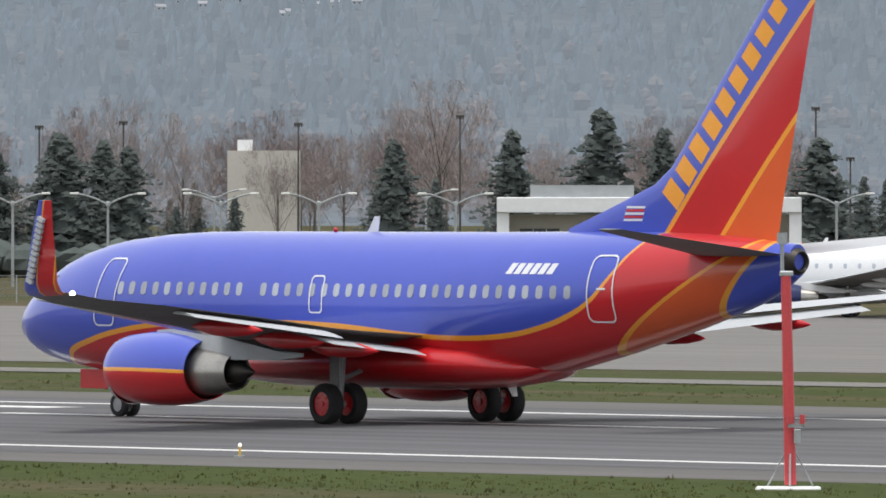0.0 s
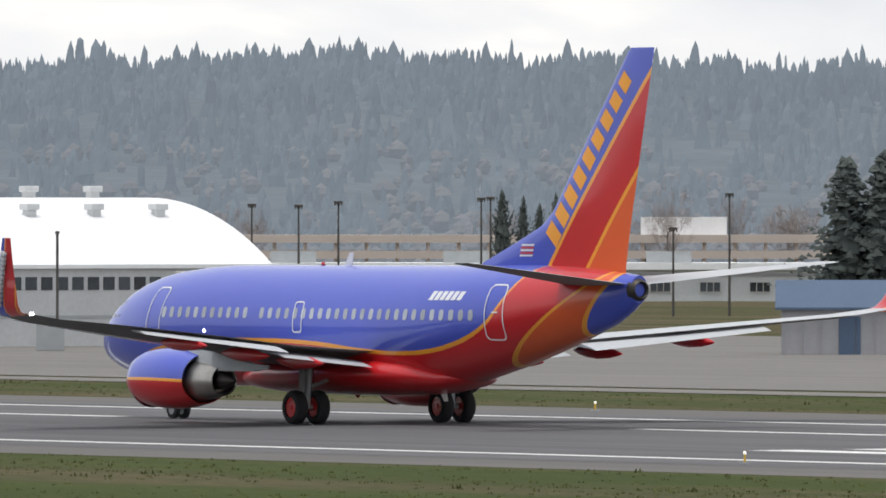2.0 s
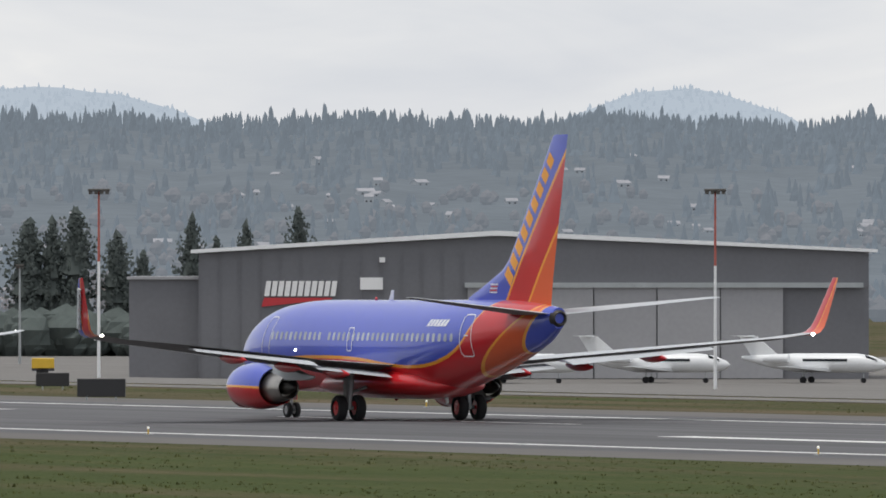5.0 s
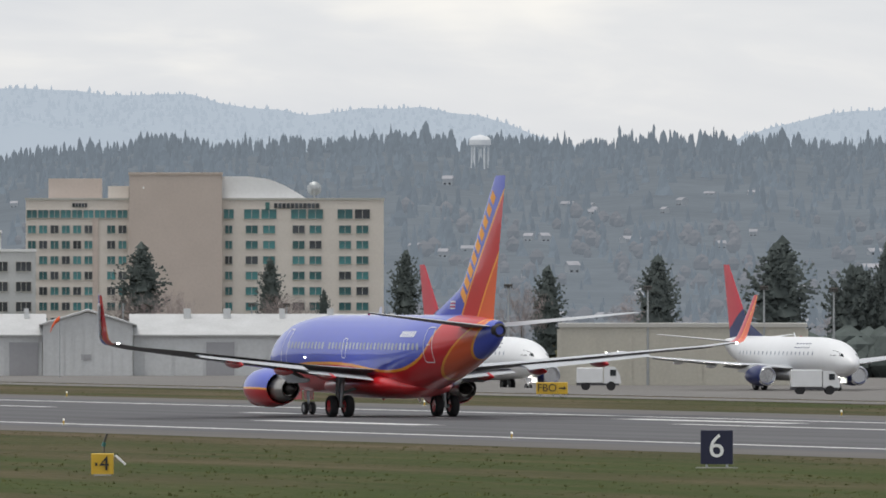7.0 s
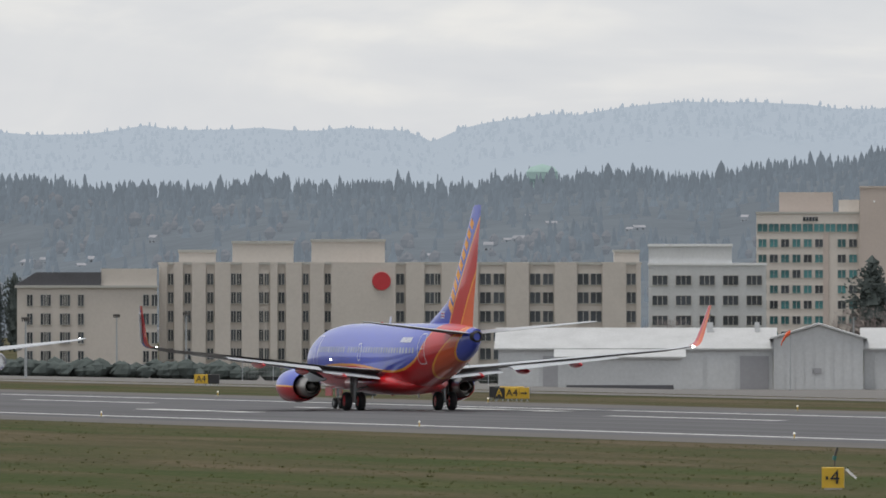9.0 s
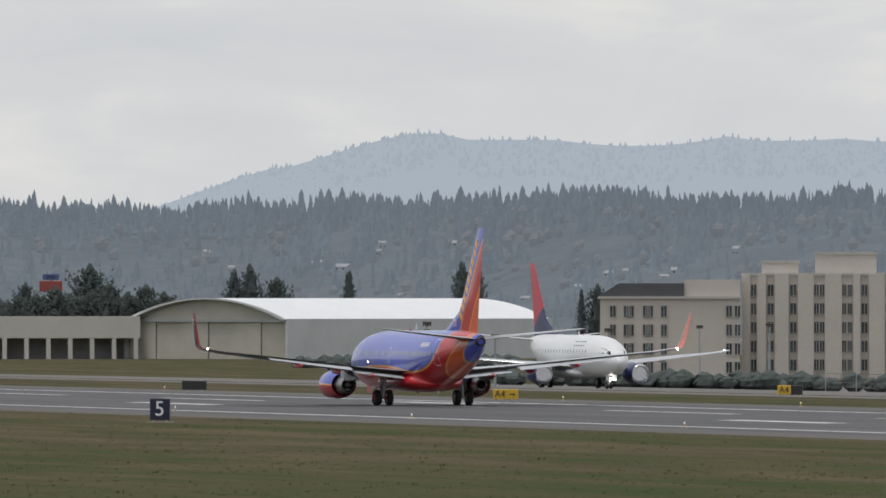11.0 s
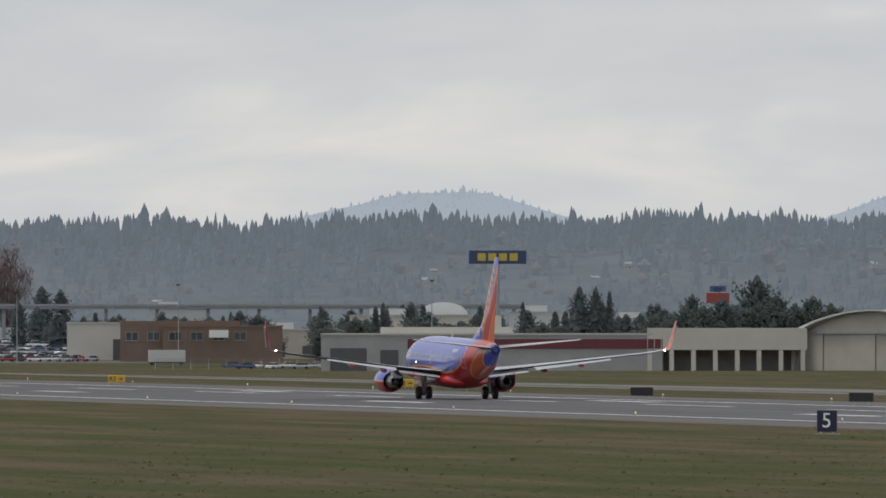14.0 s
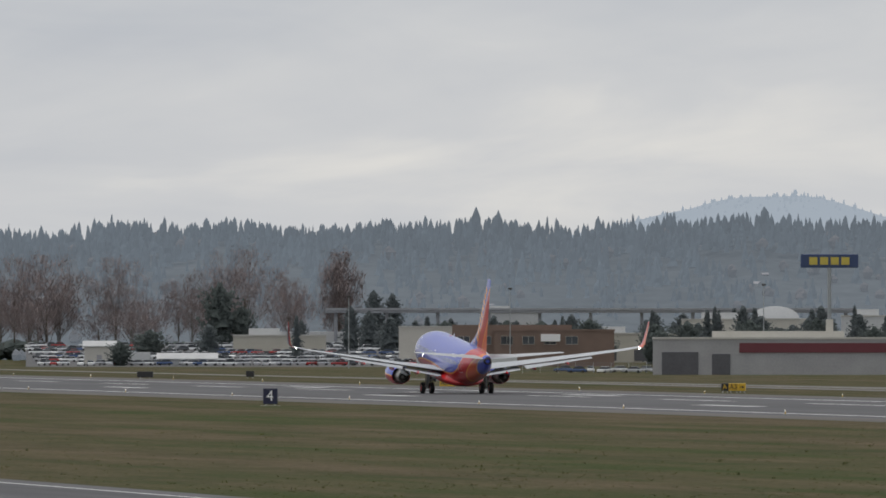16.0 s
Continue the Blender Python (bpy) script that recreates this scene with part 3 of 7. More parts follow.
        part("gear_leg", rods(((gx - X0, sd * 2.86, 0.5), (gx - X0 - 0.05, sd * 2.72, 2.2), 0.13, 0.17), ((gx - X0, sd * 2.4, 0.56), (gx - X0, sd * 3.3, 0.56), 0.09),
                              ((gx - X0 - 0.05, sd * 2.8, 0.9), (gx - X0 - 0.35, sd * 2.78, 1.3), 0.05), ((gx - X0 - 0.35, sd * 2.78, 1.3), (gx - X0 - 0.05, sd * 2.74, 1.7), 0.05),
                              ((gx - X0, sd * 2.8, 1.2), (gx - X0 - 0.1, sd * 1.2, 1.7), 0.07)), M["galv"], body)
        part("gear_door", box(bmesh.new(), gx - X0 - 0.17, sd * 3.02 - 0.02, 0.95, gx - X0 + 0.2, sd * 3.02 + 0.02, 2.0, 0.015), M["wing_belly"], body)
        for y in (2.43, 3.29):
            wheel("main_wheel", gx, sd * y, 0.56, 0.40, "red" if detail else "hub_grey", body)
        wheel("nose_wheel", 4.25, sd * 0.2, 0.34, 0.2, "hub_grey", body)
        # doors, windows, lettering
        if detail:
            part("door_outline", outline(5.55, 3.5, 0.92, 1.9, sd, lean=0.12), M["white"], body, "white outline of the forward door")
            part("exit_outline", outline(14.53, 3.5, 0.56, 1.04, sd), M["white"], body, "white outline of the overwing exit")
            part("door_outline", outline(25.65, 3.72, 0.92, 1.82, sd, lean=0.05), M["white"], body, "white outline of the aft door")
            bm = decal(rounded(25.68, 3.72, 0.28, 0.05), sd, 0.02)
            part("door_handle", bm, M["white"], body)
            for i in range(6):
                part("lettering", decal([(22.12 + 0.31 * i + 0.07, 4.39), (22.35 + 0.31 * i + 0.07, 4.39), (22.28 + 0.31 * i, 4.10), (22.05 + 0.31 * i, 4.10)], sd, 0.013), M["white"], body, "white bar standing for lettering")
        for i in range(37):
            s = 6.2 + 0.508 * i
            if i == 11 or (not detail and i % 2):
                continue
            part("cabin_window", decal(rounded(s, 3.62, 0.24, 0.36), sd), M["pane"], body)
        # cockpit glass
        for a in ([(1.52, 3.42), (2.05, 3.42), (2.2, 3.86), (1.75, 3.72)], [(2.12, 3.42), (2.75, 3.45), (2.75, 3.95), (2.28, 3.9)], [(1.05, 3.3), (1.45, 3.38), (1.68, 3.7), (1.42, 3.58)]):
            part("cockpit_pane", decal(a, sd, 0.015), M["cockpit"], body)
        part("wingtip_lamp", bmesh_ball((22.02 - X0, sd * 16.75, 3.66), 0.075), M["lamp_white"], body, "small glowing white wingtip lamp")
    # aerials and lamps on crown and belly
    part("aerial", loft([[(s - X0, y, z) for s, y in ((a, -0.03), (a + c, -0.015), (a + c, 0.015), (a, 0.03))] for z, a, c in ((5.18, 14.55, 0.42), (5.62, 14.85, 0.18))]), M["white"], body)
    part("belly_aerial", loft([[(s - X0, y, z) for s, y in ((a, -0.03), (a + c, -0.015), (a + c, 0.015), (a, 0.03))] for z, a, c in ((1.15, 20.2, 0.4), (0.78, 20.5, 0.16))]), M["white"], body)
    part("beacon", bmesh_ball((13.2 - X0, 0, 5.24), 0.07), M["crimson"], body)
    part("nose_gear_leg", rods(((4.25 - X0, 0, 0.34), (4.15 - X0, 0, 1.5), 0.07, 0.09), ((4.25 - X0, -0.2, 0.34), (4.25 - X0, 0.2, 0.34), 0.05)), M["galv"], body)
    for sd in (-1, 1):
        part("nose_gear_door", box(bmesh.new(), 2.7 - X0, sd * 0.32 - 0.015, 0.78, 4.1 - X0, sd * 0.32 + 0.015, 1.32, 0.012), paint["belly"], body)
    return body


def bmesh_ball(c, r):
    bm = bmesh.new()
    bmesh.ops.create_icosphere(bm, subdivisions=2, radius=r, matrix=Matrix.Translation(c))
    return bm


# wing grey darkened to paint in the shade below; gear doors share it
M["wing_belly"] = mat("wing_shade_grey", (0.20, 0.19, 0.185), 0.65, var=0.25, size=1.2)
M["cockpit"] = mat("cockpit_glass", (0.02, 0.025, 0.03), 0.08, var=0.2)
SWOOSH = [(0.8, 1.2), (2.3, 1.3), (2.9, 1.58), (3.4, 1.87), (4.5, 2.14), (5.7, 2.38), (8.0, 2.63), (12.2, 2.72), (15.3, 2.65), (18.4, 2.42), (20.3, 2.36), (22.1, 2.45), (23.45, 2.69), (24.4, 2.98), (25.1, 3.3), (25.8, 3.9), (26.4, 4.66), (26.8, 5.2), (27.2, 5.7)]
shift = [(s - X0, z) for s, z in SWOOSH]
M["livery"] = livery("swept_livery", shift, ((21.7 - X0, 1.75), (28.97 - X0 - 2.81 * 0.93, 0.93)))
M["livery_fin"] = livery("swept_fin_livery", None, ((28.84 - X0 - 5.13 * 0.913, 0.913),), fin=(26.62 - X0 - 5.12 * 0.921, 0.921))
M["livery_winglet"] = livery("swept_winglet_livery", None, ((21.8 - X0 - 3.7 * 0.42, 0.42),), 0.02, fin=(21.15 - X0 - 3.7 * 0.40, 0.40))
M["winglet_red"] = livery("swept_inner_winglet_livery", None, ((21.35 - X0 - 3.7 * 0.42, 0.42),), 0.02, fin=(20.0 - X0 - 3.7 * 0.40, 0.40))
M["livery_cowl"] = livery("swept_cowl_livery", [(10.0 - X0, 1.46), (12.0 - X0, 1.46), (13.6 - X0, 1.42)], (), 0.05)
M["stab_red"] = livery("swept_stabiliser_livery", None, ((29.4 - X0, 0.0),), 0.0, fin=(28.0 - X0, 0.0))

jet = airliner("airliner", "blue, red and orange airliner with gold lines, rolling down the runway", pose(-269, 237.2, 0),
               dict(fuselage=M["livery"], belly=M["red"], fin=M["livery_fin"], stab=M["grey_wing"], wing=M["grey_wing"], flap=M["grey_wing"], winglet=M["livery_winglet"], winglet_inner=M["winglet_red"], canoe=M["red"],
                    cowl=M["livery_cowl"], pylon=M["grey_wing"]))
# gold bars along the fin and grey bars along the winglets stand for the lettering
for sd in (-1, 1):
    for i in range(9):
        k0, k1 = i / 9 + 0.018, (i + 1) / 9 - 0.018
        a = [(26.78 + (31.3 - 26.78) * k, 5.95 + (11.4 - 5.95) * k) for k in (k0, k1)]
        wd = 0.38 - 0.10 * i / 8
        q = [(a[0][0] + wd * 0.76, a[0][1] - wd * 0.64), (a[1][0] + wd * 0.76, a[1][1] - wd * 0.64), (a[1][0] - wd * 0.76, a[1][1] + wd * 0.64), (a[0][0] - wd * 0.76, a[0][1] + wd * 0.64)]
        part("fin_lettering", fin_plate(q, sd), M["gold"], jet, "gold bar standing for fin lettering")
    # small striped flag on the fin fillet
    for i in range(5):
        z = 5.52 + 0.085 * i
        q = [(25.0 + 0.35 * (z - 5.5), z), (25.75 + 0.35 * (z - 5.5), z), (25.78 + 0.35 * (z - 5.5), z + 0.06), (25.03 + 0.35 * (z - 5.5), z + 0.06)]
        part("flag_stripe", fin_plate(q, sd, 2), M["white"] if i % 2 == 0 else M["red"], jet)
    for i in range(12):
        k = i / 12
        a0, a1 = (21.02 + 1.0 * k, 3.95 + 1.75 * k), (21.02 + 1.0 * (k + 0.055), 3.95 + 1.75 * (k + 0.055))
        bm = bmesh.new()
        yb = 17.36 + 0.42 * k
        r1 = [bm.verts.new((p - X0, sd * (yb + 0.09), z)) for p, z in ((a0[0] - 0.08, a0[1] + 0.04), (a0[0] + 0.14, a0[1] - 0.05), (a1[0] + 0.14, a1[1] - 0.05), (a1[0] - 0.08, a1[1] + 0.04))]
        r2 = [bm.verts.new((v.co.x, v.co.y - sd * 0.09, v.co.z)) for v in r1]
        bm.faces.new(r1)
        for j in range(4):
            bm.faces.new((r1[j], r1[(j + 1) % 4], r2[(j + 1) % 4], r2[j]))
        part("winglet_lettering", bm, M["grey_wing"], jet, "pale bar standing for winglet lettering")
for sd in (-1, 1):
    part("wing_lamp", bmesh_ball((8.8 - X0, sd * (half_width(8.8, 3.0) - 0.01), 3.0), 0.055), M["lamp_white"], jet, "small glowing lamp on the fuselage side")
part("belly_beacon", bmesh_ball((15.3 - X0, 0, 0.93), 0.09), M["crimson"], jet)


# ---------------------------------------------------------------- hills and woods
def ease(a, b, x):
    k = min(1.0, max(0.0, (x - a) / (b - a)))
    return k * k * (3 - 2 * k)


def crest(h):
    """Slope from the eye to the wooded crest at heading h."""
    v = 266 - 10 * ease(57, 59, h) + 6 * ease(62, 65, h) - 54 * ease(70.0, 72.8, h) - 20 * ease(74, 76.5, h) - 14 * ease(77.5, 79, h) - 10 * ease(80, 81, h)
    v += 16 * (ease(55.5, 57, h) - ease(57, 58.6, h)) - 6 * (1 - ease(54.5, 56, h)) + 9 * ease(62, 65, h) + 6 * ease(78, 79, h) - 8 * ease(70.1, 70.7, h) * (1 - ease(71.8, 72.4, h))
    v += 150 * (1 - ease(51.6, 53.3, h)) + 5 * math.sin(h * 5.1) + 4 * math.sin(h * 11.7 + 1)
    return v / 23371.5


def foot(h):
    return 2750 + 1330 * ease(71.5, 76, h)


CREST_D = 4420


def slope_z(h, d):
    k = ease(foot(h), CREST_D, d)
    return -5 + (7 + CREST_D * crest(h) - 8.5 + 5) * k


def polar(h, d, z):
    a = radians(h)
    return (-math.sin(a) * d, math.cos(a) * d, z)


def haze_mat(name, base, haze_glow, island=1.2, var=0.35, size=60.0):
    """Surfaces of the distant backdrop; the haze before them is added as blue-grey emission."""
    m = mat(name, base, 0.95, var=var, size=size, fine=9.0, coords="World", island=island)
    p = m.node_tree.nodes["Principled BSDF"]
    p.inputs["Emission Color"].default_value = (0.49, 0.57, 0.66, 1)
    p.inputs["Emission Strength"].default_value = haze_glow
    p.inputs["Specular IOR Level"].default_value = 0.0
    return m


# hills and woods emit blue-grey, which paints the air haze onto them
M["wood_far"] = haze_mat("hazy_conifers", (0.054, 0.068, 0.080), 0.245, 0.5, 0.40, 300.0)
M["wood_bare"] = haze_mat("hazy_bare_woods", (0.080, 0.073, 0.073), 0.24, 0.2, 0.3, 120.0)
M["hill_ground"] = haze_mat("hazy_hillside", (0.052, 0.058, 0.062), 0.232, 0.0, 0.5, 60.0)
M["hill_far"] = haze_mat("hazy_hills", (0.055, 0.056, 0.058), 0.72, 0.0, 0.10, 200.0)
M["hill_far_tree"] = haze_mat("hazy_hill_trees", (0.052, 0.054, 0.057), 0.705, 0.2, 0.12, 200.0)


def sheet(name, rows, material, label, category):
    bm = bmesh.new()
    g = [[bm.verts.new(p) for p in r] for r in rows]
    for a, b in zip(g, g[1:]):
        for i in range(len(a) - 1):
            bm.faces.new((a[i], a[i + 1], b[i + 1], b[i]))
    return tagged(part(name, bm, material, smooth=True), label, category, kind="structure")


heads = [44 + 0.125 * i for i in range(321)]
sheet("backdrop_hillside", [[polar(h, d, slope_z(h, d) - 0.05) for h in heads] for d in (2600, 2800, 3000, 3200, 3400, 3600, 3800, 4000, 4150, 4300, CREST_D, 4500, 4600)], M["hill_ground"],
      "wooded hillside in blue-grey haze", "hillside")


def far_hill(h):
    v = 150.0
    for c, top, w in ((67.1, 326, 0.75), (64.2, 318, 0.5), (77.77, 240, 0.42)):
        v = max(v, 150 + (top - 150) * math.exp(-((h - c) / w) ** 2 * 0.42))
    v = max(v, 150 + 166 * ease(67.6, 69.3, h) * (1 - ease(72.1, 73.0, h)) + 36 * math.exp(-((h - 70.95) / 0.8) ** 2))
    v = max(v, 150 + 156 * ease(71.8, 72.5, h) * (1 - ease(75.0, 76.6, h)))
    rough = 16 * noise.noise((h * 1.9, 0.3, 1.0)) + 10 * noise.noise((h * 5.3, 0.7, 2.0)) + 3.5 * noise.noise((h * 14, 0.1, 4.0))
    return (v + rough * ease(150, 260, v)) / 23371.5


FAR_D = 4850
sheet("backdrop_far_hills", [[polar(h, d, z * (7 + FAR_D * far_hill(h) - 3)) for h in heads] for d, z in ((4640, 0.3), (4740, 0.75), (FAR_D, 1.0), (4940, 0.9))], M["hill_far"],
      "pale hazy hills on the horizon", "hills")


def woods(name, spots, material, label, tiers=2, sides=6, round_top=False):
    """Many trees of a far wood in one mesh."""
    verts, faces = [], []
    rnd = random.Random(5)
    for x, y, z, hgt, rad in spots:
        if round_top:
            levels = ((0.0, 0.3), (0.25, 0.85), (0.55, 1.0), (0.8, 0.7))
            base = len(verts)
            for k, r in levels:
                for i in range(sides):
                    a = 2 * math.pi * (i + 0.5 * k) / sides
                    q = rad * r * rnd.uniform(0.7, 1.2)
                    verts.append((x + q * math.cos(a), y + q * math.sin(a), z + hgt * k))
            verts.append((x, y, z + hgt))
            for j in range(len(levels) - 1):
                for i in range(sides):
                    p, q = base + j * sides + i, base + j * sides + (i + 1) % sides
                    faces.append((p, q, q + sides, p + sides))
            top = base + (len(levels) - 1) * sides
            for i in range(sides):
                faces.append((top + i, top + (i + 1) % sides, len(verts) - 1))
        else:
            # one skin per tree: a spire of drooping skirts, wide and narrow rings by turns
            a0 = rnd.uniform(0, 6)
            base = len(verts)
            full = rnd.uniform(0.62, 0.95)
            lean = rnd.uniform(-0.1, 0.1) * rad
            rings = 0
            for j in range(tiers):
                k = j / tiers
                wide = rad * (1 - k) ** (0.8 / full) * rnd.uniform(0.75, 1.15)
                for lo, r in ((k + 0.02, wide), (k + 0.62 / tiers, wide * rnd.uniform(0.5, 0.72))):
                    for i in range(sides):
                        a = a0 + 2 * math.pi * i / sides
                        q = r * rnd.uniform(0.7, 1.25)
                        verts.append((x + lean * k + q * math.cos(a), y + lean * k + q * math.sin(a), z + hgt * (lo + rnd.uniform(-0.05, 0.05) * (j > 0))))
                    rings += 1
            verts.append((x + lean, y + lean, z + hgt))
            for j in range(rings - 1):
                for i in range(sides):
                    p, q = base + j * sides + i, base + j * sides + (i + 1) % sides
                    faces.append((p, q, q + sides, p + sides))
            for i in range(sides):
                faces.append((base + (rings - 1) * sides + i, base + (rings - 1) * sides + (i + 1) % sides, len(verts) - 1))
    me = bpy.data.meshes.new(name)
    me.from_pydata(verts, [], faces)
    me.materials.append(material)
    return tagged(new(name, me), label, "woods", kind="stuff")


rng = random.Random(11)
spots, tops = [], []
for i in range(28000):
    h = rng.uniform(44.5, 82.5)
    lo = foot(h) + 120
    on_top = i % 8 == 0
    d = CREST_D + rng.uniform(-90, 30) if on_top else CREST_D - (CREST_D - lo) * rng.random() ** 1.2
    up = (d - lo) / (CREST_D - lo)
    grove = noise.noise((h * 1.7, d * 0.004, 3.0)) + 0.5 * noise.noise((h * 6.0, d * 0.013, 9.0))
    if up < 0.6 and h > 53 and grove > -0.05 and rng.random() < 0.80:
        continue
    size = 6.0 + 4.0 * (1 - ease(58.5, 65, h)) + 0.6 * ease(72, 75, h)
    hgt = size * rng.uniform(0.55, 1.1) * (1.4 if rng.random() < 0.08 else 1.0) * (1.0 if up > 0.3 else 0.8)
    x, y, z = polar(h, d, slope_z(h, d))
    (tops if on_top else spots).append((x, y, z - 0.5, hgt, hgt * (rng.uniform(0.16, 0.27) if on_top else rng.uniform(0.20, 0.34))))
woods("conifer_woods", spots, M["wood_far"], "dense conifer woods on the slopes in blue-grey haze", 2, 6)
woods("ridge_woods", tops, M["wood_far"], "tall uneven conifers along the ridge in blue-grey haze", 4, 6)

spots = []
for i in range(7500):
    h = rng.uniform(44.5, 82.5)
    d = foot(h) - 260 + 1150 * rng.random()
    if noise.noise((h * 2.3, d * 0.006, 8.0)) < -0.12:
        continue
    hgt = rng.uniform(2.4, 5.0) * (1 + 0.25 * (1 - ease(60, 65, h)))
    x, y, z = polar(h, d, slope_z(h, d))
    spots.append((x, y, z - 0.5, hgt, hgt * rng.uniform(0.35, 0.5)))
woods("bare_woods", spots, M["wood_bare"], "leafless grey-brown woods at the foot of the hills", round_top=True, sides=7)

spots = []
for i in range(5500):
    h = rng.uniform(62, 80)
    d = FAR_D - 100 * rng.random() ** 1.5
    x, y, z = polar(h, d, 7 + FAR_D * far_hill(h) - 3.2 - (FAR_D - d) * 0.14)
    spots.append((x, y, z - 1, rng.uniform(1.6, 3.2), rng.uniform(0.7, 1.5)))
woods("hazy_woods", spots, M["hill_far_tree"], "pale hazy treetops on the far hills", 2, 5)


# ---------------------------------------------------------------- single trees
M["needles"] = mat("dark_conifer_needles", (0.094, 0.110, 0.105), 1.0, var=0.25, size=1.2, island=0.4)
# the same needles paler and bluer, distance haze mixed into the base colour
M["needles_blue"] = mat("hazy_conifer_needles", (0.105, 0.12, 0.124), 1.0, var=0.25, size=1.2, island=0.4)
M["bark"] = mat("grey_bark", (0.10, 0.085, 0.07), 0.9, var=0.3, size=0.5)
M["twigs"] = mat("bare_twigs", (0.30, 0.255, 0.245), 0.95, var=0.35, size=1.5, island=0.8)
M["poplar"] = mat("red_brown_twigs", (0.23, 0.19, 0.185), 0.95, var=0.3, size=1.5, island=0.8)


for key in ("needles", "needles_blue", "twigs", "poplar"):
    M[key].node_tree.nodes["Principled BSDF"].inputs["Specular IOR Level"].default_value = 0.05


def quick(name, verts, faces, material, parent, label=""):
    me = bpy.data.meshes.new(name)
    me.from_pydata(verts, [], faces)
    me.materials.append(material)
    ob = new(name, me)
    ob.parent = parent
    if label:
        ob["label"] = label
    return ob


def conifer(seed, label, wide=0.24, needles="needles", columnar=False):
    """One metre high; scaled where it is set. A trunk, and boughs of uneven length clothed in small sprays, with gaps between."""
    r = random.Random(seed)
    tree = thing("conifer", Matrix.Identity(4), label, "tree")
    part("trunk", rods(((0, 0, 0), (0, 0, 0.96), 0.018, 0.003)), M["bark"], tree)
    verts, faces = [], []
    for i in range(125):
        k = (i + r.random()) / 125
        k = k ** 0.9
        z = 0.03 + 0.94 * k
        prof = math.sin(math.pi * min(1, k * 0.90 + 0.13)) ** 0.75 if columnar else (1 - k) ** 0.82 * min(1.0, 0.55 + 2.5 * k) + 0.03
        a = i * 2.39996 + r.uniform(-0.5, 0.5)
        c, s = math.cos(a), math.sin(a)
        reach = wide * prof * (r.uniform(0.72, 1.03) if columnar else r.uniform(0.55, 1.2)) * (1.0 + (0.15 if columnar else 0.35) * noise.noise((c * 1.6 + seed, s * 1.6, z * 4)))
        rise = reach * (r.uniform(0.35, 0.9) if columnar else r.uniform(-0.30, 0.12))
        for j in range(9):
            q = (0.14 + 0.86 * (j / 8)) * reach + r.uniform(-0.01, 0.01)
            f = q / max(reach, 0.01)
            off = r.uniform(-1, 1) * (0.09 * reach + 0.012) * (1.25 - 0.7 * f)
            cx, cy, cz = c * q - s * off, s * q + c * off, z + rise * f * f + r.uniform(-0.016, 0.016)
            b = len(verts)
            n2 = r.uniform(0.013, 0.030) * (1.25 - 0.6 * f) * max(1.0, wide / 0.27) * (1.3 if columnar else 1.0)
            u = r.uniform(0, 6.28)
            verts += [(cx + n2 * math.cos(u + 2.09 * m), cy + n2 * math.sin(u + 2.09 * m), cz + r.uniform(-0.6, 0.1) * n2) for m in range(3)]
            verts.append((cx + c * n2 * 0.4, cy + s * n2 * 0.4, cz + n2 * r.uniform(0.5, 1.1)))
            faces += [(b, b + 1, b + 3), (b + 1, b + 2, b + 3), (b + 2, b, b + 3), (b + 1, b, b + 2)]
    for i in range(7):
        # the shaded inner mass round the trunk, in ragged skirts
        k0 = i / 7
        prof = (math.sin(math.pi * min(1, k0 * 0.90 + 0.16)) ** 0.75 if columnar else (1 - k0) ** 0.85 * 0.72) * wide * 0.62
        b = len(verts)
        for m in range(11):
            u = 2 * math.pi * m / 11
            q = prof * r.uniform(0.6, 1.25)
            verts.append((q * math.cos(u), q * math.sin(u), 0.04 + 0.92 * k0 + r.uniform(-0.03, 0.03)))
        verts.append((0, 0, min(0.97, 0.04 + 0.92 * (k0 + 0.30))))
        faces += [(b + m, b + (m + 1) % 11, b + 11) for m in range(11)]
    quick("crown", verts, faces, M[needles], tree)
    return tree


